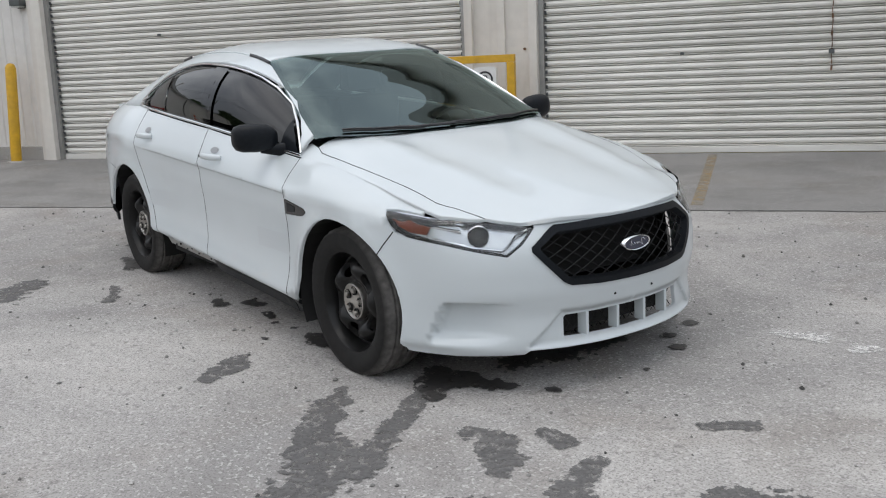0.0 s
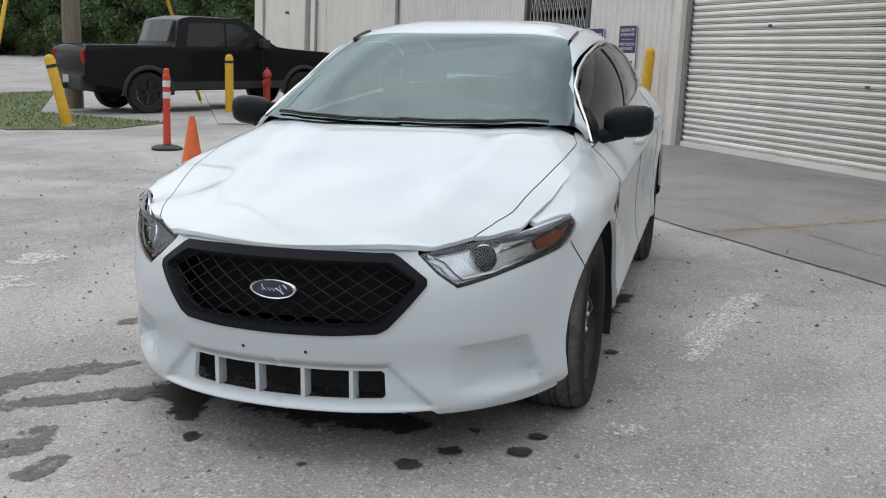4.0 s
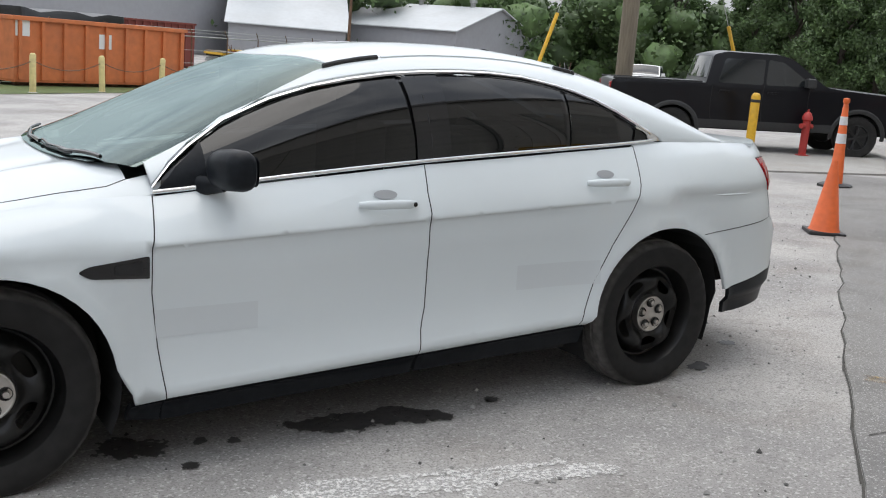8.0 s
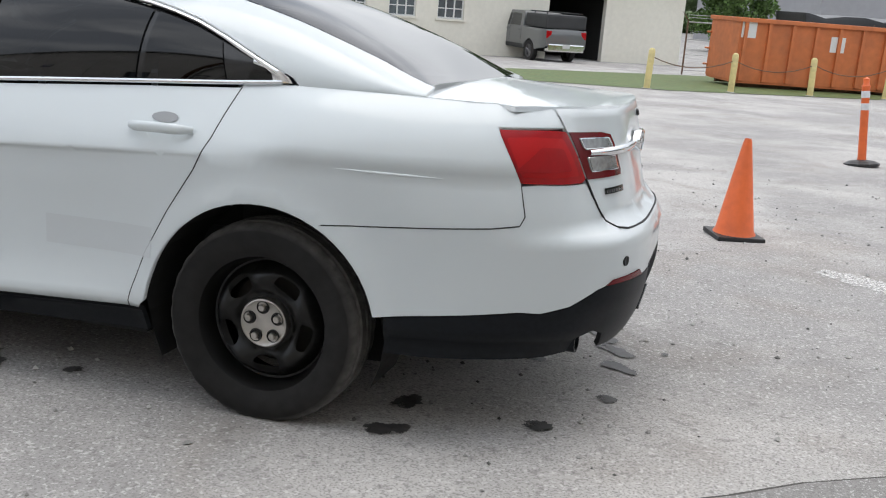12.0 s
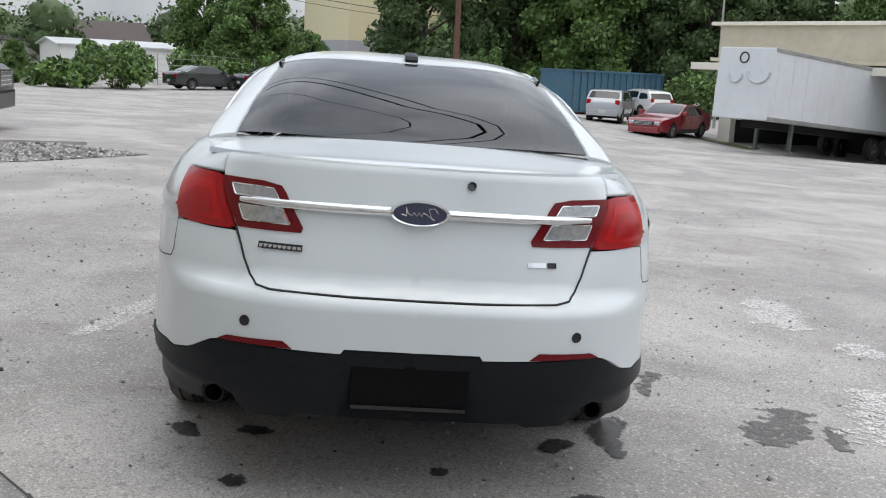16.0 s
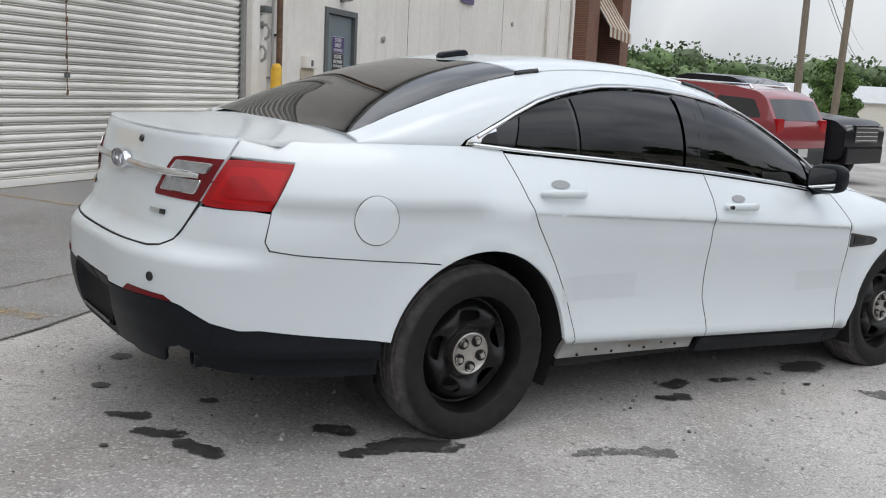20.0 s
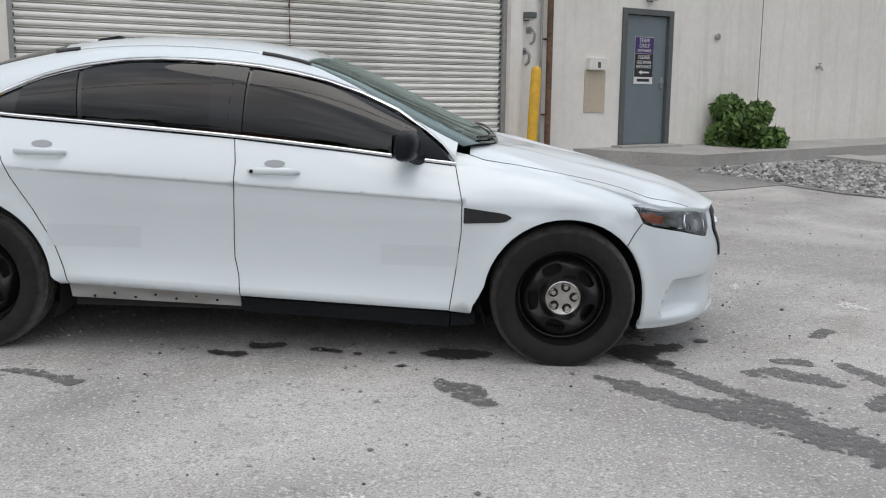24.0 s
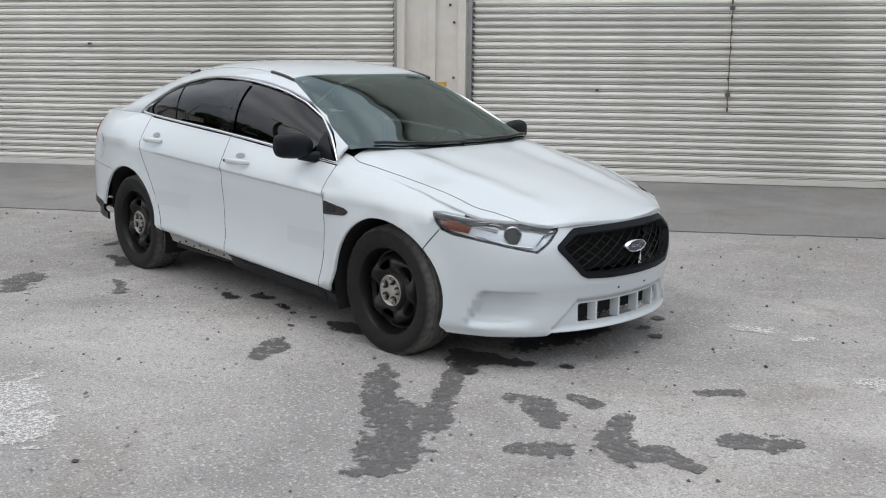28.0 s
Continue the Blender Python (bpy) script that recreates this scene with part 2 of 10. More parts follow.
def spline(knots):
    """A smooth function through (x, value) knots."""
    xs = np.array([k[0] for k in knots], float)
    ys = np.array([k[1] for k in knots], float)
    d = np.gradient(ys, xs)
    s = np.diff(ys) / np.diff(xs)
    for i in range(len(s)):
        if s[i] == 0 or d[i] / s[i] < 0:
            d[i] = 0
        if s[i] == 0 or d[i + 1] / s[i] < 0:
            d[i + 1] = 0
        if s[i]:
            d[i], d[i + 1] = (min(abs(q / s[i]), 3) * s[i] for q in (d[i], d[i + 1]))

    def f(x):
        x = min(max(x, xs[0]), xs[-1])
        i = min(int(np.searchsorted(xs, x, "right")) - 1, len(xs) - 2)
        h = xs[i + 1] - xs[i]
        t = (x - xs[i]) / h
        return float((1 + 2 * t) * (1 - t) ** 2 * ys[i] + t * (1 - t) ** 2 * h * d[i] + t * t * (3 - 2 * t) * ys[i + 1] + t * t * (t - 1) * h * d[i + 1])
    return f


def smoothstep(a, b, x):
    t = min(max((x - a) / (b - a), 0), 1)
    return t * t * (3 - 2 * t)


def inside(poly, pts):
    p = np.asarray(pts, float)
    q = np.asarray(poly, float)
    ok = np.zeros(len(p), bool)
    for (x0, y0), (x1, y1) in zip(q, np.roll(q, -1, 0)):
        if y0 != y1:
            ok ^= ((y0 > p[:, 1]) != (y1 > p[:, 1])) & (p[:, 0] < (x1 - x0) * (p[:, 1] - y0) / (y1 - y0) + x0)
    return ok


def dense(poly, step, closed=True):
    out = []
    n = len(poly)
    for i in range(n if closed else n - 1):
        a, b = Vector(poly[i][:2]), Vector(poly[(i + 1) % n][:2])
        k = max(1, math.ceil((b - a).length / step))
        out += [tuple(a.lerp(b, j / k)) for j in range(k)]
    if not closed:
        out.append(tuple(poly[-1][:2]))
    return out


def rounded(poly, r, seg=4):
    """The polygon with its corners rounded by r (a number, or one for each corner)."""
    out = []
    n = len(poly)
    for i, p in enumerate(poly):
        rr = r[i] if isinstance(r, (list, tuple)) else r
        a, p0, b = Vector(poly[i - 1]), Vector(p), Vector(poly[(i + 1) % n])
        if rr <= 0:
            out.append(tuple(p0))
            continue
        u, v = p0 + (a - p0).normalized() * min(rr, (a - p0).length * 0.45), p0 + (b - p0).normalized() * min(rr, (b - p0).length * 0.45)
        out += [tuple(u.lerp(p0, t).lerp(p0.lerp(v, t), t)) for t in (k / seg for k in range(seg + 1))]
    return out


def shrunk(poly, g):
    q = [Vector(p) for p in poly]
    area = sum(a.x * b.y - b.x * a.y for a, b in zip(q, q[1:] + q[:1]))
    sgn = 1 if area > 0 else -1
    out = []
    for i, p in enumerate(q):
        d = (q[(i + 1) % len(q)] - q[i - 1])
        if d.length < 1e-9:
            out.append(tuple(p))
            continue
        d.normalize()
        out.append(tuple(p + Vector((-d.y, d.x)) * sgn * g))
    return out


from mathutils.geometry import delaunay_2d_cdt


def skin(name, poly, surf, mat, parent, step=0.05, gap=0.0025, depth=0.018, holes=(), label="", side=1, lift=0.0, extra=None, ref=None, lines=()):
    """A curved sheet: the polygon, in the two parameters of surf, laid on it, with its edge turned in. side -1 mirrors it in y."""
    bm = bmesh.new()
    pieces = [(poly, surf, holes)] + list(extra or [])
    normals = []
    for poly_, surf_, holes_ in pieces:
        ring = dense(poly_, step * 0.6)
        if gap:
            ring = [q if surf_(*p)[1] < 0.002 else r for p, q, r in zip(ring, ring, shrunk(ring, gap))]
        rings = [ring] + [dense(h, step * 0.5) for h in holes_]
        arr = np.array(ring)
        (ax, ay), (bx, by) = arr.min(0), arr.max(0)
        gx, gy = np.meshgrid(np.arange(ax + step * 0.4, bx, step), np.arange(ay + step * 0.4, by, step))
        cand = np.c_[gx.ravel(), gy.ravel()]
        if len(lines) and poly_ is poly:
            cand = np.r_[np.array(lines, float), cand]
            near = np.sqrt(((cand[len(lines):, None] - cand[None, :len(lines)]) ** 2).sum(-1)).min(1)
            cand = np.r_[cand[:len(lines)], cand[len(lines):][near > step * 0.3]]
        keep = inside(ring, cand) if len(cand) else np.zeros(0, bool)
        for h in rings[1:]:
            keep &= ~inside(h, cand)
        cand = cand[keep]
        edge_pts = np.array([p for r in rings for p in r])
        if len(cand):
            far = np.sqrt(((cand[:, None] - edge_pts[None]) ** 2).sum(-1)).min(1) > step * (0.15 if len(lines) else 0.4)
            cand = cand[far]
        pts = [Vector(p) for p in edge_pts] + [Vector(p) for p in cand]
        edges, k0 = [], 0
        for r in rings:
            edges += [(k0 + i, k0 + (i + 1) % len(r)) for i in range(len(r))]
            k0 += len(r)
        v2, _, f2, *_ = delaunay_2d_cdt(pts, edges, [], 0, 1e-6)
        cen = np.array([[sum(v2[i].x for i in f) / 3, sum(v2[i].y for i in f) / 3] for f in f2])
        ok = inside(ring, cen)
        for h in rings[1:]:
            ok &= ~inside(h, cen)
        e = 0.004
        data, vs = {}, {}

        def vert(i):
            if i in vs:
                return vs[i]
            v = v2[i]
            p = Vector(surf_(v.x, v.y))
            du, dv = Vector(surf_(v.x + e, v.y)) - Vector(surf_(v.x - e, v.y)), Vector(surf_(v.x, v.y + e)) - Vector(surf_(v.x, v.y - e))
            nn = du.cross(dv)
            nn = nn.normalized() if nn.length > 1e-12 else Vector((0, 0, 1))
            if nn.dot(ref if ref is not None else p - Vector((p.x * 0.75, 0, 0.55))) < 0:
                nn = -nn
            p = p + nn * lift
            nn = Vector((nn.x, nn.y * side, nn.z))
            vs[i] = (bm.verts.new((p.x, p.y * side, p.z)), nn)
            normals.append(nn)
            return vs[i]

        used = {}
        for f, k in zip(f2, ok):
            if not k:
                continue
            a, b, c = (vert(i)[0] for i in f)
            nn = (b.co - a.co).cross(c.co - a.co)
            tri = [f[0], f[1], f[2]] if nn.dot(vs[f[0]][1]) >= 0 else [f[0], f[2], f[1]]
            bm.faces.new([vs[i][0] for i in tri])
            for i, j in zip(tri, tri[1:] + tri[:1]):
                used[(i, j)] = 1
        if depth:
            low = {}
            for (i, j) in used:
                if (j, i) in used or (abs(vs[i][0].co.y) < 0.003 and abs(vs[j][0].co.y) < 0.003):
                    continue
                quad = []
                for q in (i, j):
                    if q not in low:
                        w, nn = vs[q]
                        top = bm.verts.new(w.co)
                        bot = bm.verts.new(w.co - nn * depth)
                        normals.extend((nn, nn))
                        low[q] = (top, bot)
                    quad.append(low[q])
                bm.faces.new((quad[1][0], quad[0][0], quad[0][1], quad[1][1]))
    me = bpy.data.meshes.new(name)
    for f in bm.faces:
        f.smooth = len(f.verts) == 3
    bm.to_mesh(me)
    bm.free()
    me.normals_split_custom_set_from_vertices([tuple(n) for n in normals])
    me.materials.append(mat)
    ob = new(name, me)
    ob.parent = parent
    if label:
        tagged(ob, label)
    return ob


def oval(cx, cy, rx, ry, n=24, tilt=0.0, power=2.0):
    out = []
    for k in range(n):
        a = 2 * math.pi * k / n
        c, s = math.cos(a), math.sin(a)
        x, y = rx * math.copysign(abs(c) ** (2 / power), c), ry * math.copysign(abs(s) ** (2 / power), s)
        out.append((cx + x * math.cos(tilt) - y * math.sin(tilt), cy + x * math.sin(tilt) + y * math.cos(tilt)))
    return out


def arc(cx, cy, r, a0, a1, n=14):
    return [(cx + r * math.cos(radians(a0 + (a1 - a0) * k / n)), cy + r * math.sin(radians(a0 + (a1 - a0) * k / n))) for k in range(n + 1)]

# ---- the white sedan: x ahead, y to its left, z up from the ground under it; the yard falls 2 degrees away from the building ----
TILT = Matrix(((0.99977, 0.00029, 0.02128, 0), (0.00029, 0.99962, -0.02739, 0), (-0.02128, 0.02739, 0.9994, 0), (0, 0, 0, 1)))
sedan = thing("sedan", "white four-door sedan with black steel wheels on wet-stained asphalt", "car", TILT)

FRONT_X, REAR_X, HALF_W = 2.38, -2.66, 0.952
WHEEL_X, WHEEL_Z = 1.434, 0.342


def outline():
    pts = []
    for k in range(160):
        a = math.pi / 2 * k / 160
        y = HALF_W * math.sin(a) ** 0.9
        pts.append((1.4 + 0.98 * max(1 - (y / HALF_W) ** 2.2, 0) ** 0.5, y))
    pts += [(1.4 - 2.9 * k / 120, HALF_W) for k in range(120)]
    for k in range(201):
        a = math.pi / 2 * (1 - k / 200)
        y = HALF_W * math.sin(a) ** 0.8
        pts.append((-1.5 - 1.16 * max(1 - (y / HALF_W) ** 3.6, 0) ** 0.435, y))
    return np.array(pts)


OUT = outline()
run = np.r_[0, np.cumsum(np.sqrt((np.diff(OUT, axis=0) ** 2).sum(1)))]
zero = np.interp(0.0, -OUT[:, 0], run)
OUT_S = zero - run                      # along the outline: equals x on the flank, grows towards the nose
S_NOSE, S_TAIL = OUT_S[0], OUT_S[-1]


def ring_at(s):
    return float(np.interp(-s, -OUT_S, OUT[:, 0])), float(np.interp(-s, -OUT_S, OUT[:, 1]))


def s_x(x):
    return float(np.interp(-x, -OUT[:, 0], OUT_S))


def s_front(y):
    m = OUT[:, 0] > 1.4
    return float(np.interp(y, OUT[m][:, 1], OUT_S[m]))


def s_rear(y):
    m = OUT[:, 0] < -1.5
    return float(np.interp(y, OUT[m][::-1][:, 1], OUT_S[m][::-1]))


def crease_z(x):
    return 0.848 - 0.045 * x if x > -1.6 else 0.92


belt = spline([(-2.7, 1.13), (-2.2, 1.13), (-1.9, 1.137), (-1.46, 1.14), (-1.3, 1.128), (-0.88, 1.103), (-0.19, 1.06), (0.4, 1.01), (0.89, 0.962),
               (1.2, 0.943), (1.43, 0.912), (1.6, 0.878), (1.75, 0.834), (1.86, 0.797), (2.0, 0.772), (2.09, 0.761), (2.18, 0.748), (2.3, 0.74), (2.4, 0.734)])
belt_in = spline([(-2.3, 0.15), (-1.9, 0.165), (-1.5, 0.17), (-1.3, 0.155), (-0.9, 0.125), (-0.2, 0.105), (0.4, 0.115), (0.9, 0.145), (1.43, 0.155), (1.8, 0.125), (2.3, 0.08)])
front_in = spline([(0.15, 0.10), (0.176, 0.03), (0.2, 0.014), (0.23, 0.012), (0.34, 0.02), (0.4, 0.01), (0.46, 0.0), (0.53, 0.0), (0.59, 0.006), (0.65, 0.022),
                   (0.7, 0.048), (0.74, 0.072), (0.77, 0.095), (0.8, 0.13), (0.83, 0.2)])
rear_in = spline([(0.26, 0.14), (0.31, 0.075), (0.36, 0.045), (0.44, 0.02), (0.5, 0.008), (0.6, 0.006), (0.68, 0.004), (0.705, 0.012), (0.725, 0.034), (0.74, 0.062),
                  (0.77, 0.085), (0.9, 0.088), (0.98, 0.094), (1.04, 0.106), (1.08, 0.114), (1.105, 0.119), (1.125, 0.13), (1.15, 0.165)])
flank_in = spline([(-0.72, 0.12), (-0.66, 0.085), (-0.6, 0.06), (-0.555, 0.036), (-0.535, 0.006), (-0.51, 0.001), (-0.48, 0.008), (-0.42, 0.022), (-0.3, 0.032), (-0.18, 0.027),
                   (-0.1, 0.018), (-0.025, 0.0155), (-0.008, 0.013), (0.0, 0.0)])


def inset(s, z):
    x, y = ring_at(s)
    c, t = crease_z(x), belt(x)
    wf = smoothstep(0.92, 0.6, y) if x > 1.3 else 0.0
    wr = smoothstep(0.88, 0.6, y) if x < -1.5 else 0.0
    if z >= c:
        k = min((z - c) / max(t - c, 0.02), 1.25)
        rnd = smoothstep(0.9, 1.2, x) * 0.9 + smoothstep(-1.35, -1.6, x) * 0.7
        kk = min(k, 0.995)
        side = belt_in(x) * ((1 - rnd) * k ** 1.3 + rnd * (0.45 * k ** 1.6 + 0.55 * (1 - (1 - kk ** 2.2) ** 0.5)))
    else:
        fade = 1 - 0.75 * smoothstep(0.8, 1.15, abs(x))
        d = z - c
        side = flank_in(d) * (fade if d > -0.5 else 1)
        if abs(x) > 1.05:
            side = min(side, 0.02 if x > 0 else 0.03) if z > 0.3 else side * 0.5
    # crease fades out over the wheels
    for wx, r0 in ((WHEEL_X, 0.395), (-WHEEL_X - 0.006, 0.42)):
        rr = math.hypot(x - wx, z - WHEEL_Z) - r0
        side -= 0.016 * math.exp(-((rr - 0.0) / 0.05) ** 2) * (1 if z > 0.2 else 0)
    out = wf * front_in(z) + wr * rear_in(z) + (1 - wf - wr) * side
    if x < -1.6:                         # the tail draws in towards the lamps
        out += 0.03 * smoothstep(-1.7, -2.3, x) * smoothstep(0.74, 0.95, z)
    if x > 1.5:                          # fog-lamp scallop and lower air-dam recess
        s0 = s_front(0.85)
        s1 = s0 + 0.07 + 0.5 * max(z - 0.25, 0)
        a = smoothstep(s1, s1 + 0.035, s) * (1 - smoothstep(s0 + 0.24, s0 + 0.5, s))
        b = smoothstep(0.225, 0.285, z) * (1 - smoothstep(0.402, 0.416, z))
        out += 0.06 * a * b
        edge = 0.53 - 0.95 * (z - 0.2)
        out += 0.02 * (1 - smoothstep(edge - 0.025, edge + 0.005, y)) * (1 - smoothstep(0.348, 0.362, z)) * smoothstep(0.208, 0.222, z)
    if x < -1.9:                         # plate recess and exhaust cut-outs
        out += 0.035 * (1 - smoothstep(0.2, 0.215, y)) * smoothstep(0.345, 0.36, z) * (1 - smoothstep(0.54, 0.56, z))
    return out


def flank(s, z):
    if s > S_NOSE or s < S_TAIL:
        p = flank((2 * S_NOSE if s > 0 else 2 * S_TAIL) - s, z)
        return (p[0], -p[1], p[2])
    x, y = ring_at(s)
    x0, y0 = ring_at(s + 0.004)
    x1, y1 = ring_at(s - 0.004)
    if y > 0.001:
        d = math.hypot(x0 - x1, y0 - y1) or 1e-9
        nx, ny = -(y0 - y1) / d, (x0 - x1) / d
    else:
        nx, ny = (1 if x > 0 else -1), 0
    o = inset(s, z)
    return (x - nx * o, y - ny * o, z)


EDGE = []
for x in np.linspace(-2.45, 2.25, 95):
    p = flank(s_x(x), belt(x))
    if not EDGE or p[0] > EDGE[-1][0] + 0.002:
        EDGE.append((p[0], p[1]))
edge_y = spline(EDGE)
hood_c = spline([(0.5, 1.12), (0.9, 1.075), (1.13, 1.038), (1.4, 0.99), (1.8, 0.918), (2.1, 0.84), (2.22, 0.797), (2.3, 0.758), (2.38, 0.712)])
deck_c = spline([(-2.6, 1.09), (-2.53, 1.118), (-2.5, 1.127), (-2.46, 1.134), (-2.4, 1.136), (-2.2, 1.15), (-1.95, 1.17), (-1.7, 1.19), (-1.4, 1.2)])


def top(x, y_):
    y = abs(y_)
    c = hood_c(x) if x > 0 else deck_c(x)
    ye = max(edge_y(x), 0.3)
    k = min(y / ye, 1.15)
    z = c - (c - belt(x)) * k ** (2.1 + 5.5 * (1 - smoothstep(0.95, 1.55, x)) if x > 0 else 2.6)
    if x > 0:
        r = 0.52 - 0.1 * (x - 1.0)
        z += 0.013 * smoothstep(1.0, 1.3, x) * (1 - smoothstep(1.9, 2.25, x)) * (math.exp(-((y - r) / 0.07) ** 2) - 0.8 * math.exp(-((y - r + 0.15) / 0.1) ** 2))
    return (x, y_, z)


roof_c = spline([(-2.0, 1.15), (-1.93, 1.178), (-1.7, 1.29), (-1.4, 1.405), (-1.1, 1.482), (-0.8, 1.522), (-0.5, 1.533), (-0.2, 1.522), (0.1, 1.478), (0.3, 1.415), (0.6, 1.285), (0.9, 1.145), (1.14, 1.04), (1.2, 1.01)])


def house(x, a):
    ye, ze = edge_y(x), belt(x)
    a = max(a, 0.0)
    return (x, ye * math.copysign(abs(math.cos(a)) ** 0.5, math.cos(a)), ze + (roof_c(x) - ze) * math.sin(a))


def by_z(x, z):
    return (x, math.asin(min(max((z - belt(x)) / (roof_c(x) - belt(x)), 0), 1)))


def by_y(x, y):
    return (x, math.acos(min((y / edge_y(x)) ** 2, 1)))


def sides():
    return ((1, "left"), (-1, "right"))


dlo = spline([(-1.5, 1.142), (-1.44, 1.168), (-1.33, 1.222), (-1.1, 1.325), (-0.9, 1.378), (-0.55, 1.418), (-0.22, 1.41), (0.1, 1.372), (0.42, 1.285), (0.74, 1.12), (0.86, 1.02), (0.905, 0.965)])
up_x = [0.89, 0.82, 0.74, 0.6, 0.42, 0.25, 0.1, -0.07, -0.22, -0.4, -0.55, -0.72, -0.9, -1.0, -1.1, -1.22, -1.33, -1.42]

B_LINE = [(-0.165, 1.058), (-0.15, 0.95), (-0.152, 0.85), (-0.156, 0.6), (-0.153, 0.5), (-0.132, 0.41), (-0.125, 0.31)]
F_LINE = [(0.89, 0.958), (0.925, 0.8), (0.926, 0.65), (0.905, 0.45), (0.88, 0.272)]
R_LINE = [(-1.3, 1.122), (-1.255, 0.96), (-1.2, 0.85), (-1.1, 0.7), (-1.01, 0.54), (-0.965, 0.42), (-0.945, 0.345)]
ARCH_F = lambda a0, a1, n=16: arc(WHEEL_X, WHEEL_Z, 0.395, a0, a1, n)
ARCH_R = lambda a0, a1, n=18: arc(-WHEEL_X - 0.006, WHEEL_Z, 0.42, a0, a1, n)
sx = lambda pts: [(s_x(x), z) for x, z in pts]
fold = lambda x0, x1: [(x, crease_z(x) + d) for x in np.arange(x0, x1, 0.035) for d in (0.012, 0.003, -0.0045, -0.01, -0.018, -0.03)] + [(x, crease_z(x) + d) for x in np.arange(x0, x1, 0.035) for d in (-0.535, -0.515, -0.49)]
NOSE_TOP = [(s_front(y), z) for y, z in ((0.0, 0.74), (0.2, 0.743), (0.4, 0.745), (0.47, 0.733))]
LAMP_LOW = [(s_front(y), z) for y, z in ((0.47, 0.72), (0.52, 0.66), (0.575, 0.612), (0.66, 0.632), (0.75, 0.66))] + [(s_x(1.86), 0.695), (s_x(1.79), 0.738), (s_x(1.748), 0.803)]
LAMP_TOP = [(s_x(1.8), 0.8), (s_x(1.9), 0.781), (s_front(0.7), 0.758), (s_front(0.6), 0.743), (s_front(0.53), 0.732)]
HOOD_SIDE = [(2.08, 0.592), (2.0, 0.628), (1.85, 0.672), (1.6, 0.722), (1.3, 0.757), (1.12, 0.766), (1.03, 0.764), (0.96, 0.742)]

for sd, _ in sides():
    # doors
    door_f = skin("front_door", sx(F_LINE[::-1] + [(0.4, 1.008)] + B_LINE), flank, PAINT, sedan, side=sd, lines=fold(-0.12, 0.91), label="white front door with a ghost patch of removed lettering")
    door_r = skin("rear_door", sx(B_LINE[::-1] + [(-0.5, 1.078), (-0.88, 1.101)] + R_LINE), flank, PAINT, sedan, side=sd, lines=fold(-1.2, -0.17), label="white rear door, slightly dented")
    # front fender: flank plus rolled top
    fender = F_LINE + [(0.985, 0.26), (0.99, 0.3)] + ARCH_F(172, 42) + [(1.755, 0.66), (1.805, 0.715)] + [(1.79, 0.74), (1.752, 0.805), (1.8, 0.803), (1.9, 0.7835)] + [(x, belt(x)) for x in np.linspace(1.9, 0.93, 24)]
    xs = [2.05, 1.95, 1.85, 1.7, 1.5, 1.3, 1.1, 0.95]
    fender_top = [(x, edge_y(x) + 0.004) for x in xs] + [(0.88, edge_y(0.9)), (0.84, 0.775), (0.88, 0.735)] + [(x, y + 0.003) for x, y in HOOD_SIDE[::-1]]
    skin("front_fender", sx(fender), flank, PAINT, sedan, side=sd, gap=0.0, extra=[(fender_top, top, ())])
    # rear quarter: flank, shoulder and rear pillar
    q_seam = [(-2.3, 0.79), (-2.285, 0.763), (-2.2, 0.753), (-2.0, 0.741), (-1.68, 0.722)]
    quarter = sx([(x, belt(x)) for x in np.linspace(-1.3, -2.13, 16)]) + [(s_rear(0.79), 1.13), (s_rear(0.752), 1.125), (s_rear(0.73), 1.066), (s_rear(0.8), 1.065), (s_x(-2.21), 1.062), (s_x(-2.222), 1.03), (s_x(-2.285), 0.893)] + sx([(-2.292, 0.84)] + q_seam + ARCH_R(118, 6) + [(-0.985, 0.345)] + R_LINE[::-1][:-1])
    corner = flank(s_rear(0.752), 1.125)
    shoulder = [flank(q, belt(ring_at(q)[0]))[:2] for q in (s_x(-2.3), s_x(-2.2), s_x(-2.1), s_x(-1.95), s_x(-1.75))]
    q_top = [(-1.9, 0.66), (-2.1, 0.682), (corner[0] + 0.1, 0.704), (corner[0], corner[1] - 0.004)] + [(x, y + 0.004) for x, y in shoulder] + [(-1.75, 0.7)]
    pillar = [by_z(x, dlo(x) + 0.012) for x in (-1.0, -1.1, -1.22, -1.33, -1.42, -1.475)] + [(-1.5, 0.0), (-1.7, 0.0), (-1.93, 0.0)] + [by_y(-1.93, 0.66), by_y(-1.75, 0.645), by_y(-1.5, 0.62), by_y(-1.3, 0.6), by_y(-1.1, 0.585), by_y(-1.0, 0.582)]
    skin("rear_quarter_panel", quarter, flank, PAINT, sedan, side=sd, gap=0.0, extra=[(q_top, top, ()), (pillar, house, ())])
    # windscreen pillar and roof rail
    rail = [by_z(x, dlo(x) + 0.012) for x in up_x[:14]] + [by_y(x, y) for x, y in ((-1.0, 0.582), (-0.8, 0.575), (-0.5, 0.57), (-0.1, 0.575), (0.1, 0.578), (0.2, 0.588), (0.4, 0.633), (0.6, 0.674), (0.76, 0.708), (0.9, 0.735))]
    skin("roof_rail", rail, house, PAINT, sedan, side=sd, gap=0.001)
    # glass
    gz = lambda pts: [by_z(x, z) for x, z in pts]
    lo = lambda x: belt(x) + 0.016
    hi = lambda x: dlo(x) - 0.014
    line = lambda f, x0, x1, n=9: [(x0 + (x1 - x0) * k / n, f(x0 + (x1 - x0) * k / n)) for k in range(n + 1)]
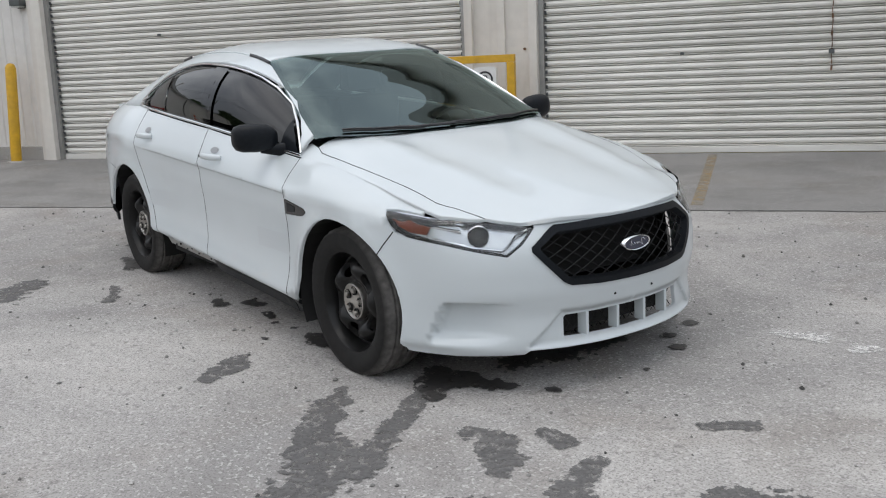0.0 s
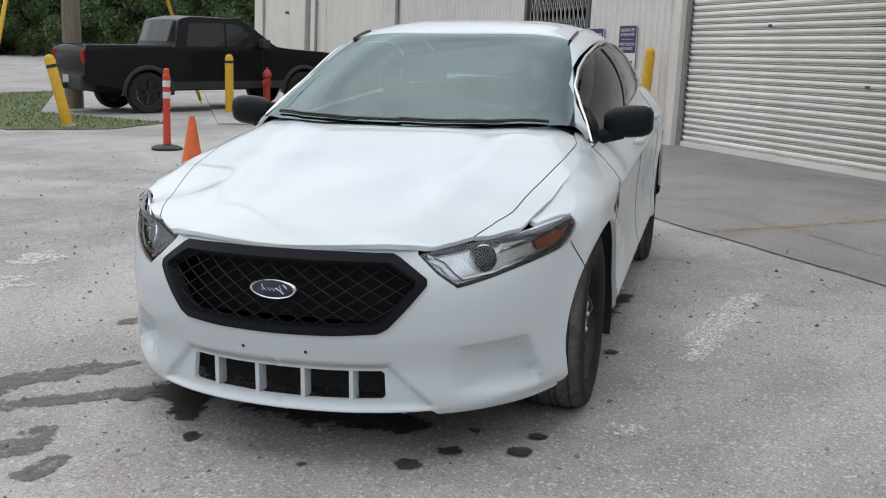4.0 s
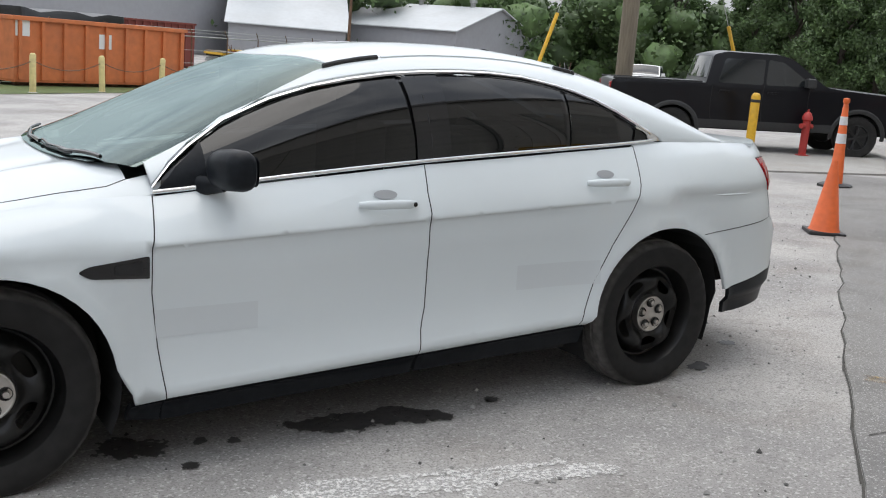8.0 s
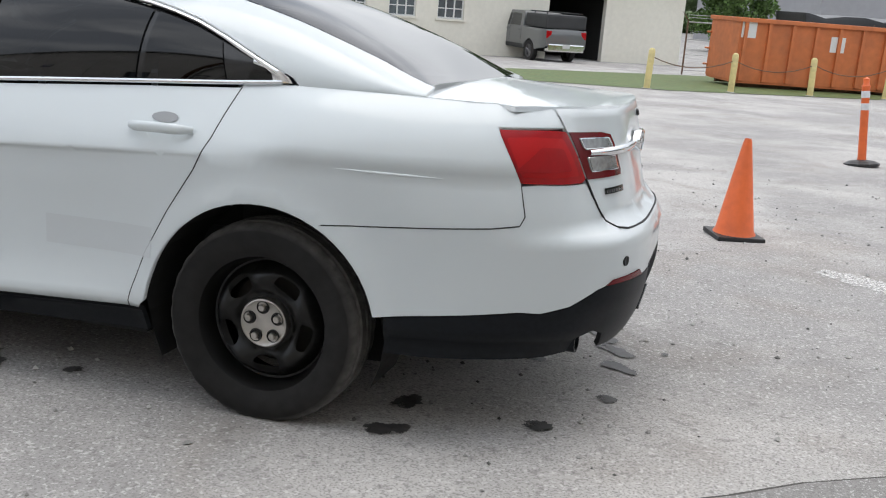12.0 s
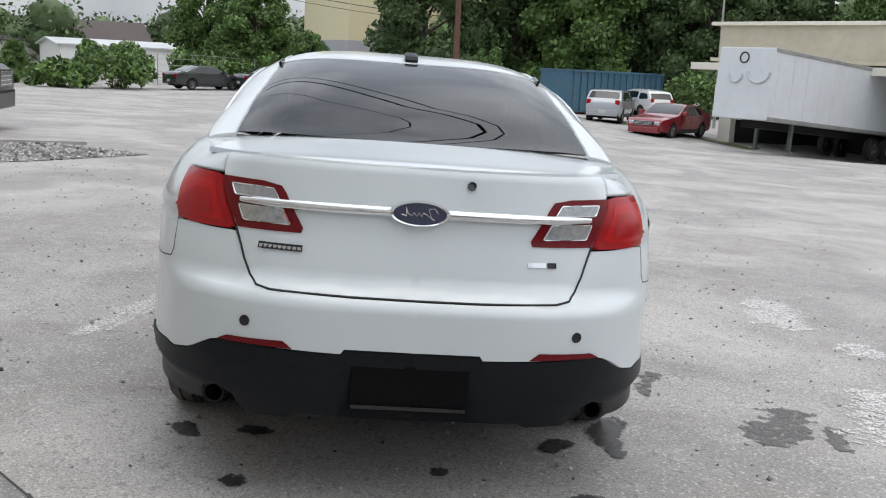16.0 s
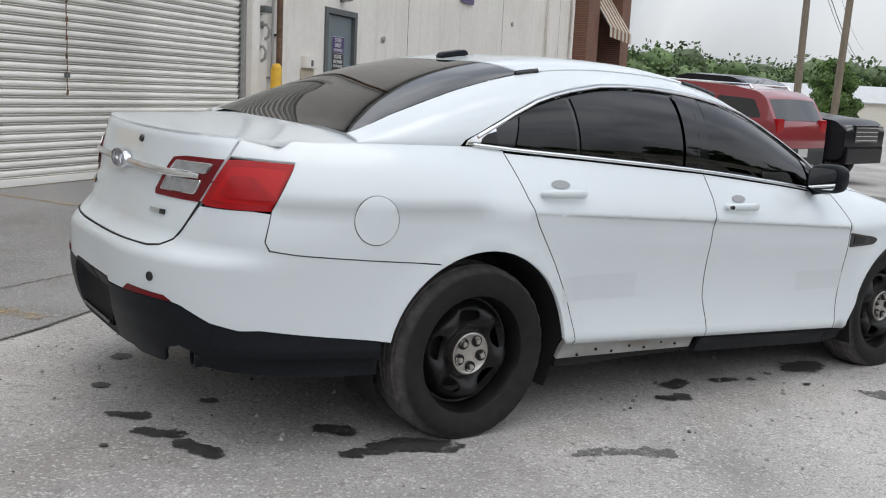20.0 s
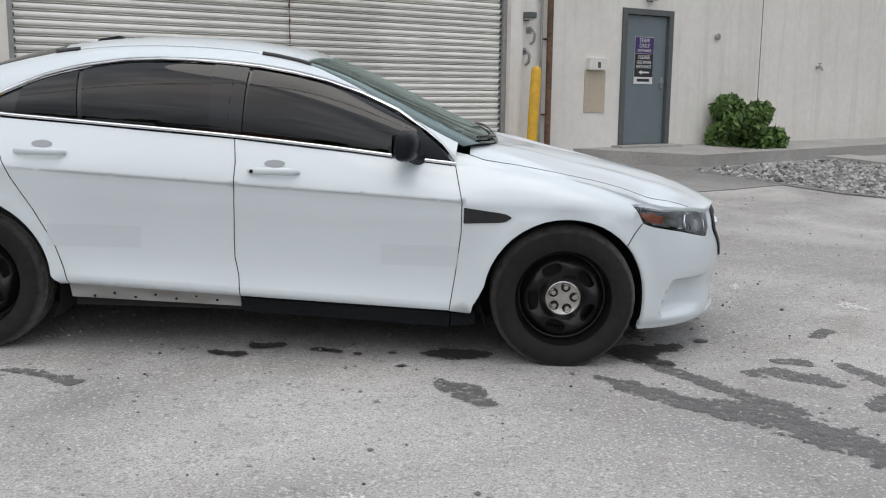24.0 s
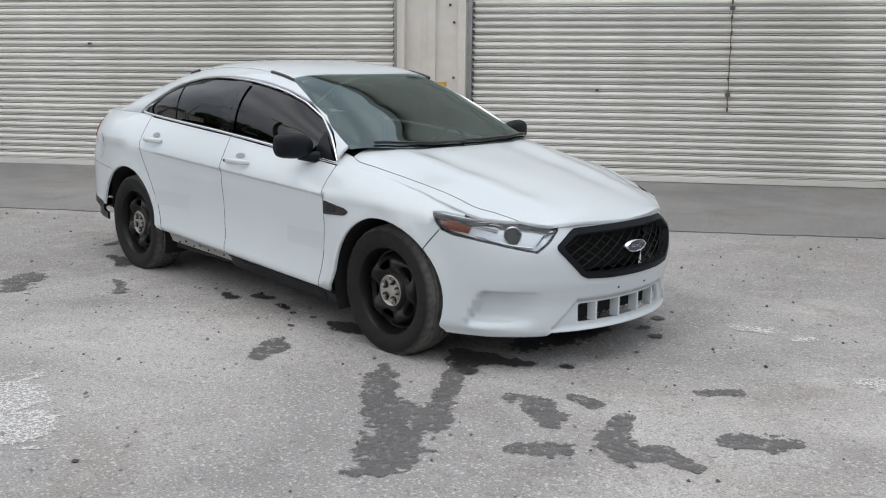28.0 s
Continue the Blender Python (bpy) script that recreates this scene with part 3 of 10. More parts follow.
    skin("front_door_glass", gz(line(lo, 0.7, -0.135) + line(hi, -0.1, 0.7)), house, SIDEGLASS, sedan, side=sd, gap=0, depth=0, lift=-0.006, step=0.06, label="dark tinted front side window")
    skin("rear_door_glass", gz(line(lo, -0.285, -0.9) + line(hi, -0.915, -0.28)), house, SIDEGLASS, sedan, side=sd, gap=0, depth=0, lift=-0.006, step=0.06, label="dark tinted rear side window")
    skin("rear_vent_glass", gz(line(lo, -0.925, -1.235, 5) + line(hi, -1.2, -0.94, 5)), house, SIDEGLASS, sedan, side=sd, gap=0, depth=0, lift=-0.006, step=0.06)
    skin("quarter_glass", gz([(-1.315, lo(-1.315)), (-1.405, lo(-1.405)), (-1.4, 1.175), (-1.375, 1.192), (-1.33, hi(-1.33) - 0.006)]), house, SIDEGLASS, sedan, side=sd, gap=0, depth=0, lift=-0.004, step=0.04)
    skin("window_seal", gz(line(lambda x: belt(x) + 0.008, 0.86, -1.42, 24) + line(lambda x: dlo(x) - 0.004, -1.4, 0.85, 30)), house, GLOSSB, sedan, side=sd, gap=0, depth=0, lift=-0.012,
         holes=[gz(line(lo, 0.69, -0.13) + line(hi, -0.1, 0.69)), gz(line(lo, -0.29, -0.89) + line(hi, -0.9, -0.285)), gz(line(lo, -0.93, -1.23, 5) + line(hi, -1.2, -0.945, 5))], label="gloss black window surround")
    skin("mirror_sail", gz([(0.87, lo(0.87)), (0.7, lo(0.7)), (0.7, hi(0.7)), (0.8, hi(0.8) - 0.01)]), house, TRIM, sedan, side=sd, gap=0, depth=0, lift=0.004)
    skin("centre_pillar_cover", gz([(-0.135, lo(-0.135)), (-0.29, lo(-0.29)), (-0.285, hi(-0.285)), (-0.12, hi(-0.12))]), house, PILLAR, sedan, side=sd, gap=0, depth=0, lift=0.002, label="gloss black centre pillar")
    bm = bmesh.new()
    for x0 in (-0.205,):
        tube(bm, [(p[0], p[1] * sd, p[2]) for p in (house(*by_z(-0.205 + 0.022 * k / 4, lo(-0.2) + (hi(-0.2) - lo(-0.2)) * k / 4)) for k in range(5))], 0.004, 5)
    part("door_gap_seal", bm, SEAM, sedan)
    # bright trim round the side windows
    bm = bmesh.new()
    pts = [house(*by_z(x, dlo(x))) for x in up_x]
    tube(bm, [(p[0], p[1] * sd * 1.004, p[2]) for p in pts], [0.006] * 2 + [0.008] * (len(pts) - 3) + [0.009], 6)
    part("window_top_trim", bm, CHROME, sedan, "bright chrome strip over the side windows", smooth=60)
    bm = bmesh.new()
    pts = [house(x, 0.02) for x in np.linspace(0.89, -1.44, 26)]
    tube(bm, [(p[0], p[1] * sd * 1.0005, p[2] + 0.003) for p in pts], 0.009, 8)
    part("belt_trim", bm, CHROME, sedan, smooth=60)
    skin("quarter_trim", gz([(-1.41, belt(-1.41) + 0.004), (-1.475, 1.146), (-1.46, 1.165), (-1.4, 1.196), (-1.33, dlo(-1.33) + 0.003), (-1.33, dlo(-1.33) - 0.02), (-1.375, 1.19), (-1.4, 1.172)]), house, CHROME, sedan, side=sd, gap=0, depth=0.006, lift=0.005, step=0.03)
    # sill: the right rear cover is missing and shows the bare metal
    sill = lambda x0, x1, z0, z1, z2, z3: sx([(x0, z0), (x1, z1), (x1, z3), (x0, z2)])
    if sd > 0:
        skin("sill_cover", sill(-0.99, -0.135, 0.335, 0.302, 0.25, 0.225), flank, TRIM, sedan, side=sd, gap=0.001, lift=0.004)
    else:
        skin("bare_sill", sill(-0.96, -0.135, 0.332, 0.302, 0.255, 0.235), flank, PRIMER, sedan, side=sd, gap=0.001, lift=-0.02, label="bare dirty metal sill where the cover is missing")
        for k in range(7):
            bm = bmesh.new()
            p = flank(s_x(-0.85 + 0.1 * k), 0.272 + 0.018 * (k % 2))
            bmesh.ops.create_uvsphere(bm, u_segments=8, v_segments=5, radius=0.007, matrix=Matrix.Translation((p[0], -p[1] + 0.018, p[2])))
            part("sill_hole", bm, SEAM, sedan)
    skin("sill_cover", sill(-0.12, 0.885, 0.302, 0.264, 0.222, 0.178), flank, TRIM, sedan, side=sd, gap=0.001, lift=0.004, label="black textured sill cover")
    skin("sill_end", sx([(0.89, 0.262), (1.0, 0.262), (1.01, 0.2), (0.89, 0.178)]), flank, TRIM, sedan, side=sd, gap=0.001, lift=0.003)
    # fender vent
    vent = rounded(sx([(0.935, 0.775), (1.135, 0.752), (1.165, 0.735), (1.13, 0.712), (0.935, 0.7)]), [0.006, 0.02, 0.01, 0.02, 0.006])
    skin("fender_vent", vent, flank, GLOSSB, sedan, side=sd, gap=0, lift=0.005, step=0.03, label="black fender vent")
    skin("vent_hole", sx([(0.96, 0.762), (1.05, 0.75), (1.05, 0.722), (0.96, 0.715)]), flank, SEAM, sedan, side=sd, gap=0, lift=0.007, depth=0, step=0.03)
    # handles
    for x0, x1, lock in ((-0.085, 0.155, -0.065), (-1.185, -0.945, None)):
        z = 0.918 if x0 > -0.5 else 0.976
        xm = (x0 + x1) / 2
        cup = oval(s_x(xm), z + 0.004, 0.062, 0.05, 20)
        skin("handle_cup", cup, lambda s, zz, xm=xm, z=z: (lambda p: (p[0], p[1] - 0.022 * max(0, 1 - ((s - xm) / 0.064) ** 2 - ((zz - z - 0.004) / 0.052) ** 2), p[2]))(flank(s, zz)), PAINT, sedan, side=sd, gap=0, depth=0, lift=0.0015, step=0.02)
        # flat grey oval: shading of the hollow above the handle, put into colour
        skin("cup_recess", oval(s_x(xm), z + 0.032, 0.05, 0.017, 14), flank, CUPSHADE, sedan, side=sd, gap=0, depth=0, lift=0.0025, step=0.02)
        bm = bmesh.new()
        pts = []
        for k in range(9):
            x = x0 + (x1 - x0) * k / 8
            p = flank(s_x(x), z)
            o = 0.032 * (1 - ((k - 4) / 4) ** 4) + 0.008
            pts.append((x, (p[1] + o) * sd, z + 0.003 * (1 - ((k - 4) / 4) ** 2)))
        tube(bm, pts, [0.012, 0.016] + [0.0175] * 5 + [0.016, 0.012], 10, flat=0.62)
        h = part("door_handle", bm, PAINT, sedan, "white pull handle", smooth=50)
        if lock is not None:
            bm = bmesh.new()
            p = flank(s_x(lock), z)
            lathe(bm, [(0.0001, 0.036), (0.004, 0.036), (0.005, 0.04), (0.009, 0.04), (0.0095, 0.02)], 14, "Y")
            bmesh.ops.transform(bm, matrix=Matrix.Translation((lock, p[1] * sd, z)) @ Matrix.Diagonal((1, sd, 1, 1)), verts=bm.verts)
            part("door_lock", bm, GLOSSB, sedan, smooth=40)
    # crease patch where lettering was removed
    for px0, px1, pz0, pz1 in ((0.545, 0.915, 0.485, 0.585), (-1.04, -0.6, 0.53, 0.635)):
        skin("faded_patch", sx([(px0, pz0), (px1, pz0), (px1, pz1), (px0, pz1)]), flank, FADED, sedan, side=sd, gap=0, depth=0, lift=0.0012, label="dull rectangle left by removed lettering")



def shut_line(pts, side=1, surf=flank, r=0.0023, sink=0.0006):
    """A dark rubber-backed gap between two panels, along points of a surface."""
    bm = bmesh.new()
    path = [surf(*p) for p in dense(pts, 0.03, closed=False)]
    row = []
    for p in path:
        v = Vector(p)
        n = Vector((0, v.y, 0)) if surf is flank and abs(v.x) < 2 else Vector((v.x * 0.5, v.y, v.z - 0.5))
        v -= n.normalized() * sink
        row.append((v.x, v.y * side, v.z))
    tube(bm, row, r, 5)
    part("panel_gap", bm, SEAM, sedan)


for sd, _ in sides():
    shut_line(sx(F_LINE), sd)
    shut_line(sx(B_LINE), sd)
    shut_line(sx(R_LINE), sd)
    shut_line([(s_x(-2.287), 0.888)] + sx([(-2.294, 0.84), (-2.302, 0.79), (-2.287, 0.761), (-2.2, 0.751), (-2.0, 0.739), (-1.665, 0.7195)]), sd, r=0.0018)
    shut_line(sx([(1.8, 0.715), (1.755, 0.66), (1.722, 0.612)]), sd, r=0.003)
    shut_line(HOOD_SIDE, sd, top, r=0.0016)

# fuel filler flap
flap = oval(s_x(-1.925), 0.878, 0.082, 0.086, 32)
skin("fuel_flap_gap", oval(s_x(-1.925), 0.878, 0.0845, 0.0885, 32), flank, SEAM, sedan, side=-1, gap=0, depth=0, lift=0.001, step=0.03)
skin("fuel_flap", flap, flank, PAINT, sedan, side=-1, gap=0, depth=0.004, lift=0.003, step=0.03, label="round white fuel flap")


def both(name, half, surf, mat, label="", **kw):
    """A sheet across the middle: the left half and its mirror image in one mesh."""
    a = skin(name, half, surf, mat, sedan, label=label, **kw)
    b = skin(name, half, surf, mat, None, side=-1, **kw)
    ba = bmesh.new()
    ba.from_mesh(a.data)
    ba.from_mesh(b.data)
    nor = [Vector(l.normal) for m in (a.data, b.data) for l in m.loops]
    me = bpy.data.meshes.new(name)
    ba.to_mesh(me)
    ba.free()
    me.normals_split_custom_set([tuple(n) for n in nor])
    me.materials.append(mat)
    a.data = me
    bpy.data.objects.remove(b)
    return a


# bonnet, roof, glass, boot lid
hood = [(2.325, 0.0), (2.32, 0.1), (2.308, 0.2), (2.285, 0.3), (2.248, 0.4), (2.205, 0.465), (2.13, 0.548)] + HOOD_SIDE + [(0.97, 0.5), (1.03, 0.3), (1.055, 0.15), (1.06, 0.0)]
both("bonnet", hood, top, PAINT, "white bonnet with two raised ridges", gap=0.001)
both("roof", [by_y(x, y) for x, y in ((0.2, 0.0), (0.195, 0.2), (0.17, 0.4), (0.12, 0.583), (-0.1, 0.568), (-0.5, 0.562), (-0.8, 0.568), (-1.06, 0.572), (-1.1, 0.4), (-1.115, 0.2), (-1.12, 0.0))], house, PAINT, "white roof", gap=0.0)
both("windscreen", [by_y(x, y) for x, y in ((1.13, 0.0), (1.125, 0.2), (1.11, 0.42), (1.06, 0.6), (0.93, 0.745), (0.76, 0.722), (0.6, 0.682), (0.4, 0.64), (0.2, 0.595), (0.13, 0.575), (0.175, 0.4), (0.2, 0.2), (0.205, 0.0))], house, WINDGLASS,
     "clear windscreen reflecting grey cloud", gap=0, depth=0, lift=-0.002)
both("rear_window", [by_y(x, y) for x, y in ((-1.125, 0.0), (-1.12, 0.2), (-1.105, 0.4), (-1.07, 0.57), (-1.3, 0.592), (-1.5, 0.612), (-1.75, 0.637), (-1.915, 0.652), (-1.935, 0.4), (-1.945, 0.2), (-1.948, 0.0))], house, REARGLASS,
     "dark tinted rear window", gap=0, depth=0, lift=-0.002)
both("windscreen_frit", [by_y(x, y) for x, y in ((0.25, 0.0), (0.245, 0.2), (0.22, 0.4), (0.185, 0.54), (0.4, 0.605), (0.6, 0.645), (0.75, 0.672), (0.85, 0.665), (0.99, 0.53), (1.04, 0.3), (1.06, 0.0), (1.128, 0.0), (1.12, 0.2), (1.105, 0.42), (1.055, 0.6), (0.93, 0.742), (0.75, 0.718), (0.6, 0.68), (0.4, 0.637), (0.2, 0.592), (0.135, 0.572), (0.18, 0.4), (0.205, 0.2), (0.21, 0.0))],
     house, GLOSSB, "", gap=0, depth=0, lift=-0.008)
both("cowl", [(1.1, 0.0), (1.08, 0.2), (1.02, 0.45), (0.95, 0.65), (0.9, 0.74), (0.76, 0.735), (0.85, 0.6), (0.93, 0.45), (0.98, 0.2), (1.0, 0.0)], lambda x, y: (x, y, top(x, y)[2] - 0.03), TRIM, "black plastic cowl grille", gap=0, depth=0)
lid_side = [(0.745, 1.125), (0.722, 1.06), (0.69, 0.99), (0.645, 0.9), (0.588, 0.8), (0.555, 0.757), (0.515, 0.735), (0.46, 0.728)]
lid_face = [(s_rear(y), z) for y, z in lid_side] + [(s_rear(0.2), 0.725), (s_rear(0.0), 0.724), (s_rear(0.0), 1.12), (s_rear(0.3), 1.122), (s_rear(0.6), 1.124)]
rear_edge = [flank(s_rear(y), 1.121)[:2] for y in (0.0, 0.15, 0.3, 0.45, 0.6, 0.742)]
lid_top = [(-1.9, 0.0), (-1.895, 0.3), (-1.87, 0.66), (-2.1, 0.678), (corner[0] + 0.1, 0.7)] + rear_edge[::-1]
both("boot_lid", lid_face, flank, PAINT, "white boot lid with a slight lip", gap=0.0015, extra=[(lid_top, top, ())])

# bumpers
bump_front = NOSE_TOP + LAMP_LOW[:6] + sx([(1.805, 0.715), (1.755, 0.66)]) + [(s_x(x), z) for x, z in ARCH_F(42, -18, 8)] + sx([(1.83, 0.183), (2.0, 0.178)]) + [(s_front(y), z) for y, z in ((0.75, 0.176), (0.6, 0.178), (0.525, 0.182), (0.505, 0.199), (0.3, 0.2), (0.0, 0.2))]
GRILLE = [(0.0, 0.729), (0.2, 0.729), (0.39, 0.724), (0.412, 0.712), (0.487, 0.646), (0.486, 0.626), (0.37, 0.492), (0.34, 0.475), (0.2, 0.466), (0.0, 0.463)]
LOWER = [(0.0, 0.335), (0.352, 0.335), (0.361, 0.327), (0.364, 0.25), (0.356, 0.241), (0.0, 0.238)]
# the openings are cut by running the outline round them
cut = [(s_front(0.0), 0.2), (s_front(0.0), 0.238)] + [(s_front(y), z) for y, z in LOWER[::-1][1:]] + [(s_front(y), z) for y, z in GRILLE[::-1]]
both("front_bumper", bump_front[1:] + cut[1:] + [NOSE_TOP[0]], flank, PAINT, "white front bumper cover, scuffed at the lower corners", gap=0.001, step=0.024, lines=[(q, z) for q in np.arange(s_front(0.87), s_front(0.4), 0.022) for z in (0.395, 0.402, 0.409, 0.416, 0.424)] + [(s_front(max(0.53 - 0.95 * (z - 0.2) + d, 0.02)), z) for z in np.arange(0.21, 0.36, 0.015) for d in (-0.025, -0.01, 0.005, 0.015)])
bump_rear = sx([(-1.68, 0.718), (-2.0, 0.737), (-2.2, 0.749), (-2.288, 0.759), (-2.304, 0.79)]) + [(s_x(-2.295), 0.84), (s_x(-2.285), 0.885), (s_rear(0.79), 0.89), (s_rear(0.72), 0.885), (s_rear(0.645), 0.884)] + [(s_rear(y - 0.002), z) for y, z in lid_side[4:]] + [(s_rear(0.2), 0.722), (s_rear(0.0), 0.721), (s_rear(0.0), 0.565)] + [(s_rear(y), z) for y, z in ((0.21, 0.565), (0.22, 0.55), (0.4, 0.553), (0.58, 0.56), (0.64, 0.545), (0.72, 0.495), (0.78, 0.475))] + sx([(-2.3, 0.48), (-2.0, 0.452), (-1.885, 0.44)]) + [(s_x(x), z) for x, z in ARCH_R(167, 118, 8)]
both("rear_bumper", bump_rear, flank, PAINT, "white rear bumper cover with two sensor holes", gap=0.001, step=0.045)
skirt = [(s_rear(0.0), 0.562), (s_rear(0.21), 0.562), (s_rear(0.22), 0.548), (s_rear(0.4), 0.55), (s_rear(0.58), 0.557), (s_rear(0.64), 0.542), (s_rear(0.72), 0.492), (s_rear(0.78), 0.472)] + sx([(-2.3, 0.477), (-2.0, 0.449), (-1.885, 0.437), (-1.885, 0.31), (-2.0, 0.305), (-2.2, 0.31)]) + [(s_rear(y), z) for y, z in ((0.76, 0.315), (0.7, 0.325), (0.685, 0.375), (0.63, 0.395), (0.575, 0.375), (0.55, 0.315), (0.4, 0.315), (0.36, 0.333), (0.0, 0.333))]
both("rear_skirt", skirt, flank, TRIM, "black textured lower rear valance", gap=0.001, step=0.045, lift=0.002)

# grille: black frame, wire lattice, oval badge


def ring_frame(name, half, inner, mat, lift, depth, label=""):
    poly = [(s_front(y), z) for y, z in half] + [(s_front(y), z) for y, z in inner[::-1]]
    return both(name, poly, flank, mat, label, gap=0, lift=lift, depth=depth, step=0.03)


G_IN = [(0.0, 0.7), (0.2, 0.7), (0.378, 0.696), (0.394, 0.687), (0.456, 0.641), (0.455, 0.629), (0.352, 0.515), (0.33, 0.502), (0.2, 0.494), (0.0, 0.491)]
ring_frame("grille_frame", GRILLE, G_IN, TRIM, 0.008, 0.05, "black plastic six-sided grille surround")
bm = bmesh.new()
poly_in = G_IN + [(-y, z) for y, z in G_IN[::-1]]
for fam in (1, -1):
    for k in range(-12, 13):
        pts = []
        for j in range(90):
            z = 0.485 + 0.245 * j / 89
            y = k * 0.078 + fam * (z - 0.607) * 1.62
            if inside(poly_in, [(y, z)])[0]:
                p = flank(s_front(abs(y)), z)
                pts.append((p[0] - 0.018, math.copysign(p[1], y), p[2]))
            elif pts:
                break
        if len(pts) > 2:
            tube(bm, pts[::4] + [pts[-1]], 0.0024, 4)
part("grille_lattice", bm, WIRE, sedan, "black diamond wire lattice")
bm = bmesh.new()
box(bm, 1.95, 2.1, -0.44, 0.44, 0.44, 0.72)
box(bm, 1.95, 2.2, -0.36, 0.36, 0.225, 0.35)
part("radiator_shroud", bm, UNDER, sedan)
for y in (-0.245, -0.0825, 0.0825, 0.245):
    p = flank(s_front(abs(y)), 0.29)
    boxed("air_dam_bar", p[0] - 0.05, p[0] + 0.004, y - 0.0075, y + 0.0075, 0.234, 0.338, PAINT, sedan, 0.003)
bm = bmesh.new()
for fam in (1, -1):
    for k in range(-14, 15):
        a, b = Vector((2.265, k * 0.05 - fam * 0.04, 0.238)), Vector((2.265, k * 0.05 + fam * 0.04, 0.335))
        if abs(k * 0.05) < 0.34:
            tube(bm, [a, b], 0.0022, 4)
part("air_dam_mesh", bm, WIRE, sedan)


def badge(x, z, w, h, face, tilt):
    m = Matrix.Translation((x, 0, z)) @ Matrix.Rotation(tilt, 4, "Y")
    d = 1 if face > 0 else -1
    bm = bmesh.new()
    rings = [[bm.verts.new((d * dep, k * w / 2 * math.cos(a), k * h / 2 * math.sin(a))) for a in (2 * math.pi * i / 40 for i in range(40))] for k, dep in ((1.02, -0.01), (1.02, 0.01), (0.96, 0.016), (0.88, 0.014))]
    for u, v in zip(rings, rings[1:]):
        for i in range(40):
            bm.faces.new((u[i], u[(i + 1) % 40], v[(i + 1) % 40], v[i]))
    bmesh.ops.transform(bm, matrix=m, verts=bm.verts)
    ob = part("badge", bm, CHROME, sedan, "oval chrome-rimmed dark blue badge", smooth=40)
    bm = bmesh.new()
    bm.faces.new([bm.verts.new((d * 0.0125, 0.9 * w / 2 * math.cos(a), 0.88 * h / 2 * math.sin(a))) for a in (2 * math.pi * i / 40 for i in range(40))])
    bmesh.ops.transform(bm, matrix=m, verts=bm.verts)
    part("enamel", bm, EMBLEM, ob)
    bm = bmesh.new()
    wave = [(-0.3, 0.05), (-0.24, 0.24), (-0.14, 0.22), (-0.2, -0.2), (-0.24, -0.22), (-0.1, 0.0), (-0.05, 0.06), (-0.03, -0.1), (0.02, 0.05), (0.05, -0.1), (0.1, 0.06), (0.13, -0.08), (0.2, 0.02), (0.23, 0.26), (0.22, -0.1), (0.3, -0.04)]
    tube(bm, [(d * 0.0135, -d * yy * w, zz * h) for yy, zz in wave], 0.0016, 5)
    bmesh.ops.transform(bm, matrix=m, verts=bm.verts)
    part("badge_mark", bm, CHROME, ob)


badge(flank(s_front(0.0), 0.61)[0] - 0.002, 0.61, 0.165, 0.066, 1, 0.1)
badge(flank(s_rear(0.0), 0.985)[0] - 0.012, 0.985, 0.19, 0.078, -1, 0.06)

